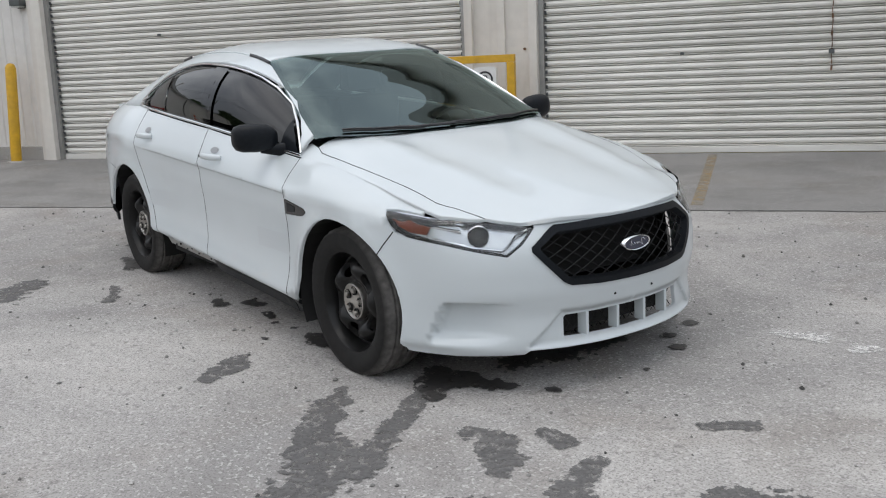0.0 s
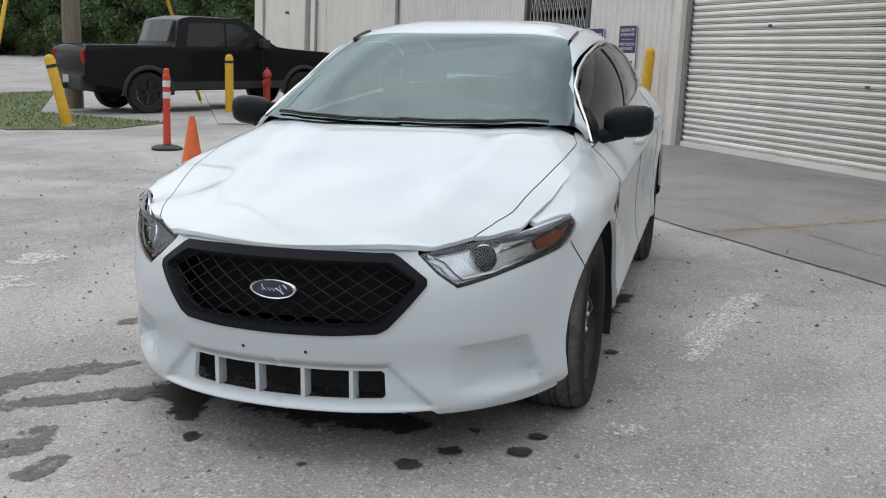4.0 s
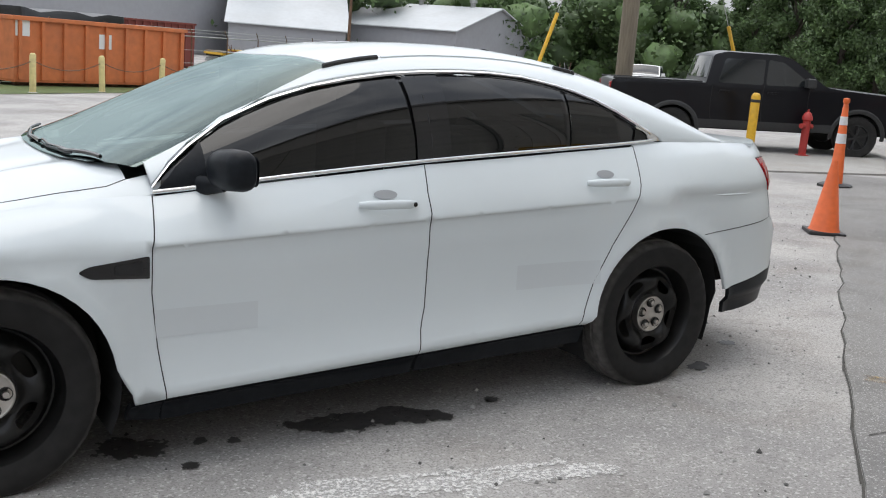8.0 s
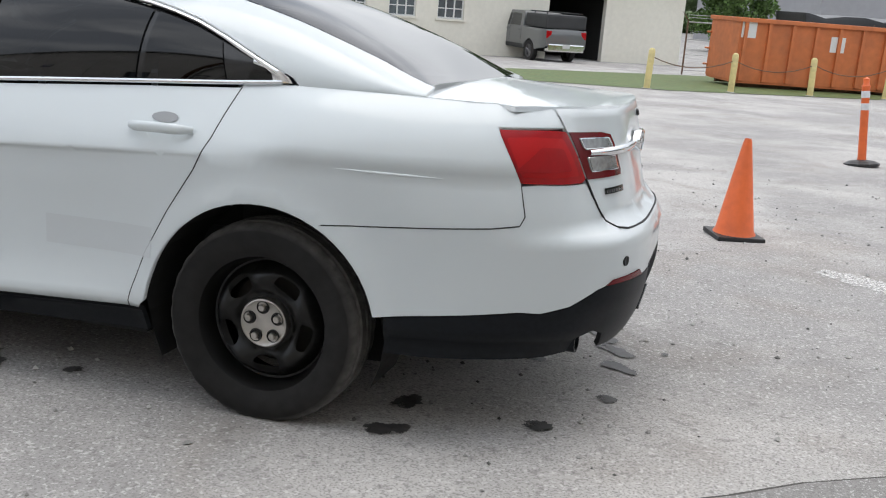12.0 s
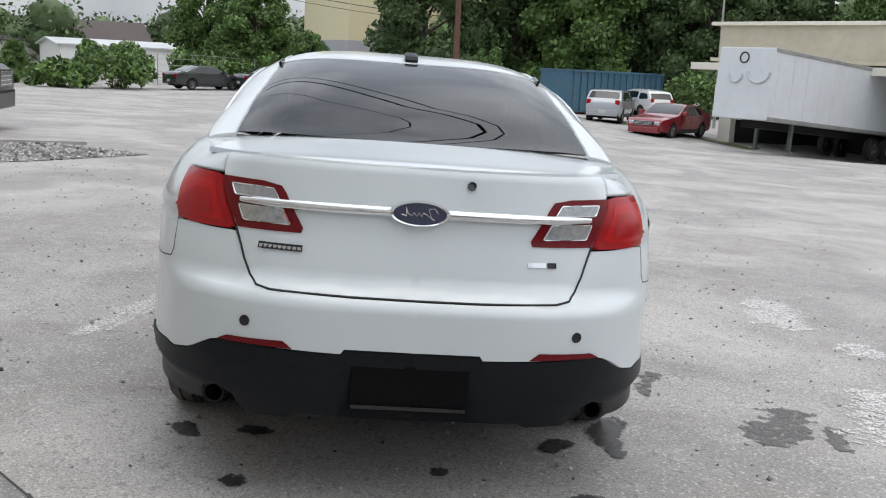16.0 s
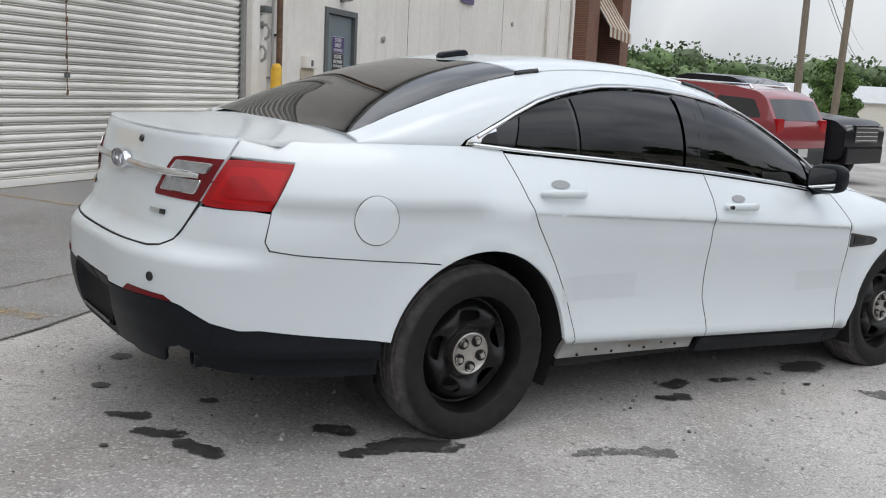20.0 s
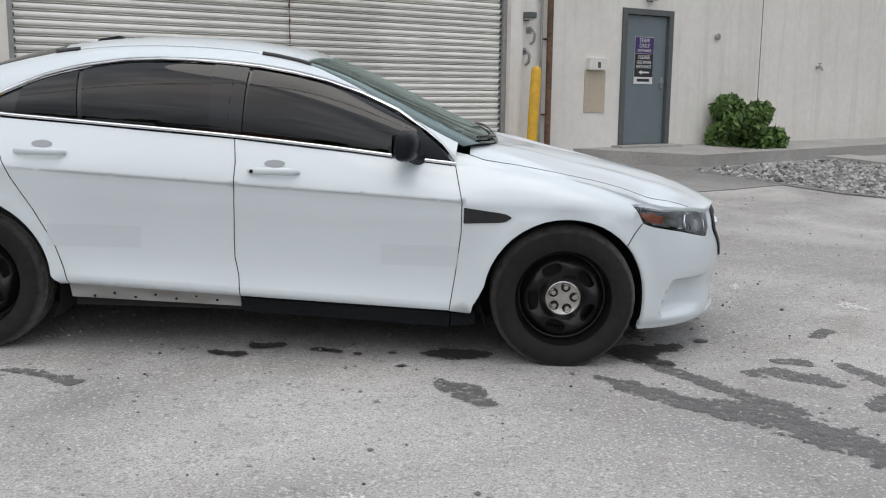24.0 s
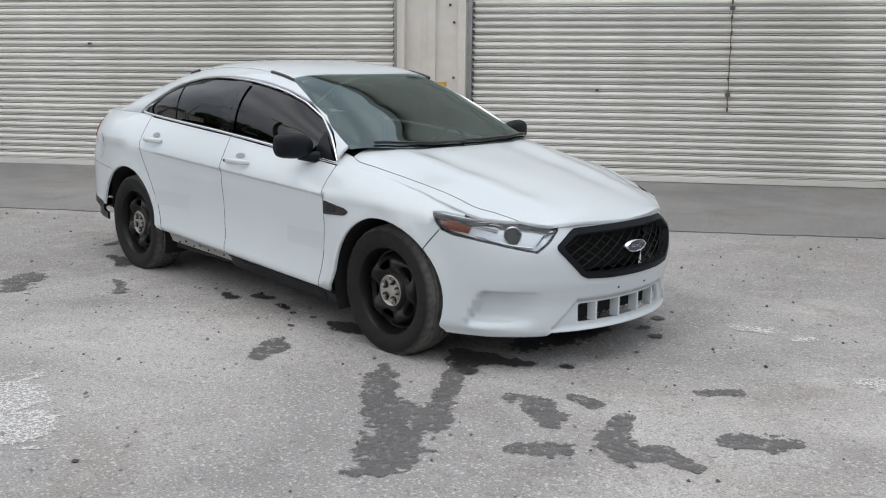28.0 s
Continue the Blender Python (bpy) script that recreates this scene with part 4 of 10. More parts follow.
# headlamps
for sd, _ in sides():
    lamp_poly = LAMP_LOW + LAMP_TOP
    house_ob = skin("headlamp", lamp_poly, flank, LAMPGREY, sedan, side=sd, gap=0.001, lift=-0.035, depth=0.0, step=0.04, label="headlamp with grey reflector, projector and amber marker")
    skin("lamp_rim", LAMP_LOW + LAMP_TOP, flank, GLOSSB, house_ob, side=sd, gap=0.0, lift=-0.006, depth=0.03, step=0.03, holes=[shrunk(dense(lamp_poly, 0.03), 0.011)])
    lensp = shrunk(dense(lamp_poly, 0.04), 0.003)
    skin("lamp_lens", lensp, flank, LENS, house_ob, side=sd, gap=0, depth=0, lift=0.002, step=0.05, label="clear plastic lens")
    am = [(s_x(1.79), 0.782), (s_x(1.815), 0.738), (s_x(1.87), 0.712), (s_x(1.935), 0.705), (s_x(1.95), 0.738)]
    skin("amber_marker", am, flank, AMBER, house_ob, side=sd, gap=0, depth=0.01, lift=-0.02, step=0.03, label="amber side marker")
    for pts in (((1.8, 0.79), (2.07, 0.742)), ((1.97, 0.735), (2.06, 0.715)), ((1.97, 0.685), (2.1, 0.65))):
        bm = bmesh.new()
        ps = [flank(s_x(x), z) for x, z in pts]
        tube(bm, [(p[0] - 0.01, (p[1] - 0.012) * sd, p[2]) for p in ps], 0.006, 6)
        part("chrome_blade", bm, CHROME, house_ob)
    bm = bmesh.new()
    tube(bm, [(p[0] - 0.008, (p[1] - 0.006) * sd, p[2]) for p in (flank(s_front(y), z) for y, z in ((0.5, 0.712), (0.545, 0.69), (0.57, 0.655), (0.59, 0.636), (0.68, 0.65), (0.76, 0.678)))], 0.0045, 5)
    part("light_guide", bm, CHROME, house_ob)
    c = flank(s_front(0.665), 0.69)
    nrm = Vector((0.72, 0.62 * sd, 0.25)).normalized()
    m = Matrix.Translation((c[0] - 0.03, (c[1] - 0.02) * sd, c[2])) @ nrm.to_track_quat("Z", "Y").to_matrix().to_4x4()
    bm = bmesh.new()
    lathe(bm, [(0.046, -0.01), (0.046, 0.016), (0.041, 0.02), (0.037, 0.008)], 28)
    bmesh.ops.transform(bm, matrix=m, verts=bm.verts)
    part("projector_bezel", bm, CHROME, house_ob, smooth=40)
    bm = bmesh.new()
    cap(bm, lathe(bm, [(0.038, 0.0), (0.035, 0.01), (0.026, 0.019), (0.013, 0.024), (0.004, 0.025)], 24)[-1])
    bmesh.ops.transform(bm, matrix=m, verts=bm.verts)
    part("projector_lens", bm, GLOSSB, house_ob, "round glass projector lens", smooth=60)

    # tail lamps: outer on the body, inner on the boot lid
    outer = [(s_rear(0.726), 1.052), (s_rear(0.75), 1.056), (s_rear(0.8), 1.056), (s_x(-2.215), 1.054), (s_x(-2.225), 1.03), (s_x(-2.29), 0.893), (s_rear(0.75), 0.888), (s_rear(0.67), 0.887), (s_rear(0.651), 0.9), (s_rear(0.688), 0.97)]
    tl = skin("tail_lamp", outer, flank, REDLENS, sedan, side=sd, gap=0.001, lift=0.004, depth=0.03, step=0.03, label="bright red outer tail lamp")
    core = [(s_rear(0.738), 1.03), (s_rear(0.8), 1.034), (s_x(-2.235), 1.03), (s_x(-2.285), 0.915), (s_rear(0.76), 0.91), (s_rear(0.685), 0.912), (s_rear(0.712), 0.97)]
    cr = skin("lamp_core", rounded(core, 0.012), flank, REDCORE, tl, side=sd, gap=0, lift=0.006, depth=0.002, step=0.03, label="brighter ribbed red core")
    skin("lamp_fold", rounded([(s_rear(0.742), 1.0), (s_rear(0.79), 1.004), (s_x(-2.262), 0.93), (s_rear(0.77), 0.926), (s_rear(0.715), 0.93)], 0.01), flank, REDLENS, tl, side=sd, gap=0, lift=0.008, depth=0.002, step=0.03)
    inner = [(s_rear(0.716), 1.052), (s_rear(0.55), 1.05), (s_rear(0.475), 1.04), (s_rear(0.455), 1.02), (s_rear(0.378), 0.915), (s_rear(0.385), 0.898), (s_rear(0.638), 0.895), (s_rear(0.68), 0.97)]
    tl2 = skin("lid_lamp", inner, flank, DARKRED, sedan, side=sd, gap=0.001, lift=0.004, depth=0.02, step=0.03, label="dark red inner lamp with clear reversing panes")
    for pane in ([(0.682, 1.032), (0.507, 1.03), (0.478, 0.998), (0.662, 0.998)], [(0.645, 0.97), (0.462, 0.97), (0.428, 0.922), (0.62, 0.922)]):
        skin("reversing_pane", rounded([(s_rear(y), z) for y, z in pane], 0.008), flank, CLEARREV, tl2, side=sd, gap=0, lift=0.008, depth=0.004, step=0.02, label="clear reversing lamp pane")
        bm = bmesh.new()
        loop = [flank(s_rear(y), z) for y, z in rounded(pane, 0.008)]
        tube(bm, [(p[0] - 0.0085, p[1] * sd, p[2]) for p in loop + loop[:1]], 0.0028, 5)
        part("pane_rim", bm, CHROME, tl2)
    bm = bmesh.new()
    tube(bm, [(p[0], p[1] * sd, p[2]) for p in (flank(s_x(x), 0.905 + 0.02 * (x + 1.7)) for x in np.linspace(-1.68, -2.06, 9))], [0.0005, 0.002, 0.004, 0.005, 0.005, 0.005, 0.004, 0.003, 0.0005], 8)
    if sd > 0:
        part("pressed_crease", bm, PAINT, sedan, smooth=60)
    else:
        bm.free()
    bm = bmesh.new()
    tube(bm, [(p[0] - 0.001, p[1] * sd, p[2]) for p in (flank(s_rear(y), z) for y, z in dense([(0.645, 0.9), (0.588, 0.8), (0.555, 0.757), (0.515, 0.735), (0.46, 0.728), (0.2, 0.725), (0.0, 0.724)], 0.04, closed=False))], 0.004, 5)
    part("lid_seam", bm, SEAM, sedan)
    # reflectors, sensors, exhaust
    skin("bumper_reflector", [(s_rear(y), z) for y, z in ((0.6, 0.567), (0.63, 0.56), (0.58, 0.572), (0.4, 0.578), (0.37, 0.556), (0.5, 0.558))][2:] + [(s_rear(0.61), 0.556)], flank, DARKRED, sedan, side=sd, gap=0, lift=0.006, depth=0.006, step=0.03, label="red bumper reflector")
    p = flank(s_rear(0.522), 0.628)
    bm = bmesh.new()
    lathe(bm, [(0.0001, 0.002), (0.013, 0.002), (0.0145, 0.003), (0.0165, 0.003), (0.017, -0.004)], 18)
    bmesh.ops.transform(bm, matrix=Matrix.Translation((p[0] - 0.001, p[1] * sd, p[2])) @ Vector((-1, 0.35 * sd, 0)).to_track_quat("Z", "Y").to_matrix().to_4x4(), verts=bm.verts)
    part("sensor_hole", bm, SEAM, sedan, "empty black sensor hole", smooth=40)
    bm = bmesh.new()
    lathe(bm, [(0.026, 0.18), (0.028, 0.0), (0.036, 0.0), (0.037, 0.02), (0.036, 0.18)], 20)
    bmesh.ops.transform(bm, matrix=Matrix.Translation((-2.47, 0.625 * sd, 0.352)) @ Matrix.Rotation(radians(90), 4, "Y") @ Matrix.Rotation(radians(6), 4, "X"), verts=bm.verts)
    part("exhaust_tip", bm, TRIM, sedan, "sooty exhaust tail pipe", smooth=40)
    # door mirror
    bm = bmesh.new()
    n = 20
    rings = []
    for j, (u, k) in enumerate(((0.0, 0.55), (0.025, 0.8), (0.06, 0.95), (0.13, 1.0), (0.2, 0.96), (0.235, 0.82), (0.25, 0.55))):
        ring = []
        for i in range(n):
            a = 2 * math.pi * i / n
            c, s_ = math.cos(a), math.sin(a)
            x = 0.055 * k * math.copysign(abs(c) ** 0.75, c) * (1.25 if c > 0 else 0.7)
            z = 0.073 * k * math.copysign(abs(s_) ** 0.75, s_)
            ring.append(bm.verts.new((0.665 + x - 0.14 * u, (0.835 + u * 0.86) * sd, 1.052 + z + 0.04 * u)))
        rings.append(ring)
    for u, v in zip(rings, rings[1:]):
        for i in range(n):
            bm.faces.new((u[i], u[(i + 1) % n], v[(i + 1) % n], v[i]))
    bm.faces.new(rings[0])
    bm.faces.new(rings[-1])
    bmesh.ops.recalc_face_normals(bm, faces=bm.faces)
    mir = part("door_mirror", bm, TRIM, sedan, "black plastic door mirror", smooth=50)
    bm = bmesh.new()
    tube(bm, [(0.74, 0.78 * sd, 0.99), (0.72, 0.82 * sd, 0.99), (0.69, 0.87 * sd, 0.995), (0.675, 0.92 * sd, 1.005)], [0.04, 0.035, 0.028, 0.026], 10, flat=0.6)
    part("mirror_arm", bm, TRIM, mir, smooth=60)
    bm = bmesh.new()
    pts = rounded([(0.857, 1.0), (1.03, 1.006), (1.03, 1.11), (0.862, 1.104)], 0.03)
    bm.faces.new([bm.verts.new((0.665 - 0.163 * (y - 0.835) - 0.0425, y * sd, z)) for y, z in pts])
    part("mirror_glass", bm, MIRROR, mir, "mirror glass")

# boot: chrome bar, lock, plate, badges
for sd in (1, -1):
    bm = bmesh.new()
    pts = [flank(s_rear(y), 0.985) for y in (0.09, 0.2, 0.3, 0.4, 0.52, 0.64)]
    rings = tube(bm, [(p[0] - 0.012, p[1] * sd, p[2]) for p in pts], [0.0145] * 4 + [0.013, 0.008], 8, flat=0.7)
    part("chrome_bar", bm, CHROME, sedan, "chrome bar across the boot lid", smooth=60)
p = flank(s_rear(0.16), 1.078)
bm = bmesh.new()
lathe(bm, [(0.0001, 0.004), (0.006, 0.004), (0.007, 0.009), (0.013, 0.01), (0.015, 0.0)], 18)
bmesh.ops.transform(bm, matrix=Matrix.Translation((p[0], -0.16, p[2])) @ Vector((-1, 0, 0.3)).to_track_quat("Z", "Y").to_matrix().to_4x4(), verts=bm.verts)
part("boot_lock", bm, GLOSSB, sedan, smooth=40)
skin("badge_plate", [(s_rear(y), z) for y, z in ((0.54, 0.862), (0.375, 0.862), (0.375, 0.842), (0.54, 0.842))], flank, GLOSSB, sedan, gap=0, lift=0.005, depth=0.004, step=0.02, label="black model badge with bright bars")
bm = bmesh.new()
for k in range(9):
    p = flank(s_rear(0.53 - 0.018 * k), 0.852)
    box(bm, p[0] - 0.007, p[0] - 0.0055, p[1] - 0.006, p[1] + 0.006, 0.847, 0.857)
part("badge_letters", bm, CHROME, sedan)
skin("badge_plate", [(s_rear(y), z) for y, z in ((0.44, 0.85), (0.37, 0.85), (0.37, 0.835), (0.44, 0.835))], flank, CHROME, sedan, side=-1, gap=0, lift=0.004, depth=0.003, step=0.02, label="small chrome model badge")
skin("badge_plate", [(s_rear(y), z) for y, z in ((0.48, 0.85), (0.445, 0.85), (0.445, 0.833), (0.48, 0.833))], flank, GLOSSB, sedan, side=-1, gap=0, lift=0.005, depth=0.003, step=0.02)
px = flank(s_rear(0.0), 0.45)[0]
plate = boxed("plate_holder", px - 0.012, px + 0.03, -0.185, 0.185, 0.365, 0.572, PLATEBLK, sedan, 0.004, "empty black number plate holder")
boxed("plate_lip", px - 0.024, px + 0.0, -0.18, 0.18, 0.372, 0.385, GLOSSB, plate, 0.003)
for y in (-0.085, 0.085):
    bm = bmesh.new()
    bmesh.ops.create_uvsphere(bm, u_segments=10, v_segments=6, radius=0.008, matrix=Matrix.Translation((px - 0.013, y, 0.545)))
    part("plate_screw", bm, CAPMETAL, plate)
for y in (-0.12, 0.105):
    p = flank(s_front(abs(y)), 0.4)
    bm = bmesh.new()
    bmesh.ops.create_uvsphere(bm, u_segments=8, v_segments=5, radius=0.006, matrix=Matrix.Translation((p[0], y, 0.402)))
    part("plate_hole", bm, SEAM, sedan)

# roof fin, ditch strips, washer, wipers
bm = bmesh.new()
box(bm, -0.075, 0.075, -0.03, 0.03, 0, 0.03, 0.014)
for v in bm.verts:
    v.co.x *= 1 - 6 * v.co.z if v.co.z > 0.02 else 1
bmesh.ops.transform(bm, matrix=Matrix.Translation((-1.02, 0, roof_c(-1.02) - 0.004)) @ Matrix.Rotation(radians(-11), 4, "Y"), verts=bm.verts)
part("roof_antenna", bm, TRIM, sedan, "small black roof antenna base", smooth=40)
for sd in (1, -1):
    for xs in ((0.16, 0.1, 0.0, -0.08), (-0.98, -1.04, -1.1)):
        bm = bmesh.new()
        tube(bm, [(q[0], q[1] * sd, q[2] + 0.003) for q in (house(*by_y(x, 0.582)) for x in xs)], 0.013, 6, flat=0.6)
        part("ditch_strip", bm, GLOSSB, sedan, smooth=60)
    bm = bmesh.new()
    tube(bm, [(q[0], q[1] * sd, q[2] + 0.0005) for q in (house(*by_y(x, 0.575 if x > -0.9 else 0.578)) for x in np.linspace(-0.1, -0.96, 12))], 0.006, 5)
    part("ditch_seam", bm, PAINT, sedan, smooth=60)
for pts in (((1.02, 0.64), (1.085, 0.42), (1.1, 0.15), (1.09, -0.06)), ((1.105, 0.0), (1.1, -0.25), (1.06, -0.48), (0.98, -0.66))):
    bm = bmesh.new()
    ps = []
    for (x0, y0), (x1, y1) in zip(pts, pts[1:]):
        for k in range(5):
            x, y = x0 + (x1 - x0) * k / 5, y0 + (y1 - y0) * k / 5
            q = house(*by_y(x, abs(y)))
            ps.append((x, y, max(q[2], top(x, y)[2]) + 0.012))
    tube(bm, ps, [0.008] * 8 + [0.0055] * (len(ps) - 8), 6)
    w = part("wiper", bm, GLOSSB, sedan, "black windscreen wiper", smooth=60)
    bm = bmesh.new()
    tube(bm, [(x + 0.008, y, z - 0.008) for x, y, z in ps[4:]], 0.004, 4)
    part("wiper_blade", bm, SEAM, w)
boxed("mirror_mount", 0.31, 0.36, -0.055, 0.055, 1.335, 1.385, GLOSSB, sedan, 0.012)

# wheels
SEDANTYRE = dusty_edge(material("worn_sedan_tyre", (0.012, 0.0117, 0.0114), 0.8, spec=0.3, grain=0.35, scale=18, stain=0.6, stain_scale=4, color2=(0.022, 0.021, 0.02), bump=0.01, bump_scale=120), 0.325, 0.349, (0.2, 0.19, 0.18))
TR, TW = 0.356, 0.114
tyre_prof = [(0.236, -TW * 0.86), (0.258, -TW * 0.98), (0.297, -TW * 1.06), (0.328, -TW * 1.0), (0.345, -TW * 0.85), (0.3525, -TW * 0.62), (0.346, -TW * 0.58), (0.346, -TW * 0.52), (0.354, -TW * 0.48), (0.356, -TW * 0.2), (0.347, -TW * 0.16), (0.347, -TW * 0.08), (0.356, -TW * 0.04)]
tyre_prof = tyre_prof + [(r, -h) for r, h in tyre_prof[::-1]]


def wheel():
    bm = bmesh.new()
    lathe(bm, tyre_prof, 96, "Y", lambda r, h, k: (-0.0035 if 0.333 < r < 0.3526 and abs(h) > TW * 0.55 and k % 3 == 0 else 0))
    tyre = part("tyre", bm, SEDANTYRE, None, "worn black tyre with dusty tread shoulder", smooth=35)
    rim_h = spline([(0.0, 0.054), (0.07, 0.054), (0.094, 0.046), (0.118, 0.064), (0.16, 0.07), (0.186, 0.056), (0.2, 0.026), (0.214, 0.016), (0.222, 0.056), (0.23, 0.083), (0.24, 0.1), (0.247, 0.1)])

    def face(u, v):
        r = math.hypot(u, v)
        a = math.atan2(v, u)
        bulge = 0.02 * math.cos(5 * (a - math.pi / 2)) * math.exp(-((r - 0.15) / 0.034) ** 2)
        return (u, rim_h(r) - bulge, v)
    slots = []
    for k in range(5):
        a = math.pi / 2 + 2 * math.pi * k / 5
        slots.append(oval(0.15 * math.cos(a), 0.15 * math.sin(a), 0.049, 0.033, 20, a + math.pi / 2, 2.6))
    rim = skin("rim", oval(0, 0, 0.2, 0.2, 56), face, STEELBLK, tyre, step=0.016, gap=0, ref=Vector((0, 1, 0)), depth=0.025, holes=slots, label="black painted steel rim with five slots")
    bm = bmesh.new()
    lathe(bm, [(0.197, rim_h(0.197)), (0.2, 0.026), (0.207, 0.018), (0.214, 0.02), (0.221, 0.052), (0.229, 0.083), (0.239, 0.1), (0.247, 0.101), (0.248, 0.09), (0.24, 0.05), (0.228, 0.0), (0.218, -0.09), (0.238, -0.1)], 72, "Y")
    part("rim_barrel", bm, STEELBLK, tyre, smooth=35)
    bm = bmesh.new()
    cap(bm, lathe(bm, [(0.16, -0.03), (0.16, -0.02), (0.02, -0.02)], 32, "Y")[-1])
    part("brake_disc", bm, RUST_DISC, tyre, smooth=35)
    bm = bmesh.new()
    lathe(bm, [(0.089, 0.046), (0.089, 0.066), (0.085, 0.077), (0.08, 0.079), (0.072, 0.074), (0.046, 0.072), (0.034, 0.07), (0.0005, 0.07)], 40, "Y",
          lambda r, h, k: 0)
    hub = part("hub_cap", bm, CAPMETAL, tyre, "bright steel hub cap with five lug nuts", smooth=30)
    for k in range(5):
        a = math.pi / 2 + 2 * math.pi * (k + 0.5) / 5
        bm = bmesh.new()
        cap(bm, lathe(bm, [(0.0235, 0.0728), (0.0225, 0.0775), (0.0205, 0.0775), (0.0195, 0.0735), (0.01, 0.0732)], 16, "Y")[-1])
        bmesh.ops.transform(bm, matrix=Matrix.Translation((0.055 * math.cos(a), 0, 0.055 * math.sin(a))), verts=bm.verts)
        part("lug_pocket", bm, STEELBLK, hub, "dark rimmed pocket round a nut", smooth=40)
        bm = bmesh.new()
        cap(bm, lathe(bm, [(0.0125, 0.07), (0.0125, 0.083), (0.0105, 0.088), (0.006, 0.089), (0.002, 0.089)], 12, "Y")[-1])
        bmesh.ops.transform(bm, matrix=Matrix.Translation((0.055 * math.cos(a), 0, 0.055 * math.sin(a))), verts=bm.verts)
        part("lug_nut", bm, CAPMETAL, hub, smooth=40)
    return tyre


proto = wheel()
kids = list(proto.children_recursive)
for wx in (WHEEL_X, -WHEEL_X):
    for sd in (1, -1):
        hub = new("wheel")
        hub.empty_display_size = 0.1
        hub.parent = sedan
        tagged(hub, "black steel wheel with a bright hub cap")
        spin = {(1, 1): 20, (1, -1): 96, (-1, 1): 40, (-1, -1): 5}[(1 if wx > 0 else -1, sd)]
        hub.matrix_local = Matrix.Translation((wx, sd * 0.804, TR - 0.019)) @ Matrix.Rotation(0 if sd > 0 else math.pi, 4, "Z") @ Matrix.Rotation(radians(spin), 4, "Y")
        # sub-parts stay on one level below the wheel
        for o in [proto] + kids:
            c = o.copy()
            scene.collection.objects.link(c)
            c.parent = hub
            c.matrix_parent_inverse = Matrix()
            c.matrix_basis = Matrix()
for o in [proto] + kids:
    bpy.data.objects.remove(o)

# wheel wells, floor pan, cabin
for wx, r in ((WHEEL_X, 0.405), (-WHEEL_X, 0.43)):
    for sd in (1, -1):
        bm = bmesh.new()
        pts = arc(wx, WHEEL_Z, r, -25, 205, 20)
        a = [bm.verts.new((x, sd * (flank(s_x(x), max(z, 0.3))[1] - 0.02 - 0.05 * smoothstep(1.7, 1.9, abs(x))), z)) for x, z in pts]
        b = [bm.verts.new((x, sd * 0.6, z)) for x, z in pts]
        for i in range(len(pts) - 1):
            bm.faces.new((a[i], a[i + 1], b[i + 1], b[i]))
        bm.faces.new(b)
        part("wheel_well", bm, UNDER, sedan)
bm = bmesh.new()
box(bm, -1.9, 2.0, -0.58, 0.58, 0.21, 0.34)
box(bm, -0.95, 0.93, -0.84, 0.84, 0.22, 0.34)
box(bm, -2.36, -1.9, -0.55, 0.55, 0.37, 0.5)
box(bm, 1.85, 2.08, -0.5, 0.5, 0.21, 0.3)
part("floor_pan", bm, UNDER, sedan)
bm = bmesh.new()
box(bm, 0.72, 1.05, -0.72, 0.72, 0.9, 0.985, 0.04)
dash = part("dashboard", bm, CLOTH, sedan, "dark dashboard behind the windscreen")
bm = bmesh.new()
rings = lathe(bm, [(0.185, -0.012), (0.197, 0.0), (0.185, 0.012), (0.173, 0.0), (0.185, -0.012)], 28)
bmesh.ops.transform(bm, matrix=Matrix.Translation((0.52, 0.38, 0.93)) @ Matrix.Rotation(radians(-65), 4, "Y"), verts=bm.verts)
part("steering_wheel", bm, TRIM, sedan, smooth=60)
for x, y in ((-0.12, 0.38), (-0.12, -0.38)):
    bm = bmesh.new()
    box(bm, x - 0.28, x + 0.25, y - 0.25, y + 0.25, 0.4, 0.6, 0.06)
    box(bm, x - 0.42, x - 0.24, y - 0.24, y + 0.24, 0.5, 1.16, 0.06)
    box(bm, x - 0.42, x - 0.3, y - 0.13, y + 0.13, 1.18, 1.36, 0.05)
    part("seat", bm, CLOTH, sedan, "dark cloth front seat with headrest", smooth=40)
bm = bmesh.new()
box(bm, -1.3, -0.8, -0.62, 0.62, 0.4, 0.6, 0.06)
box(bm, -1.45, -1.2, -0.62, 0.62, 0.5, 1.1, 0.06)
box(bm, -1.95, -1.2, -0.68, 0.68, 1.06, 1.1, 0.01)
part("rear_bench", bm, CLOTH, sedan, smooth=40)

# ---- the yard: u runs along the building, n from it towards the lot ----
TURN = radians(37)
U, N = Vector((math.cos(TURN), math.sin(TURN))), Vector((math.sin(TURN), -math.cos(TURN)))
WALL_N = -6.14


def level(n, u=0.0):
    """Height of the ground: a fall of 3.5 % from the building, gentler past the yard's west end."""
    if n < 8:
        return -0.0347 * max(n, WALL_N - 2)
    rise = 0.55 * smoothstep(18, 27, u) * smoothstep(16, 31, n)  # towards the parked cars and the woods
    dip = 0.3 * smoothstep(27, 36, n) * smoothstep(10.5, 12.5, u) * (1 - smoothstep(17, 19, u))  # ramp down to the dock
    return -0.2776 - (0.024 + 0.0107 * smoothstep(-10, 5, u)) * (min(n, 45) - 8) + rise - dip


def at(u, n, z=0.0):
    p = U * u + N * n
    return Vector((p.x, p.y, level(n, u) + z))


def at_xy(x, y, z=0.0):
    return Vector((x, y, level(Vector((x, y)).dot(N), Vector((x, y)).dot(U)) + z))


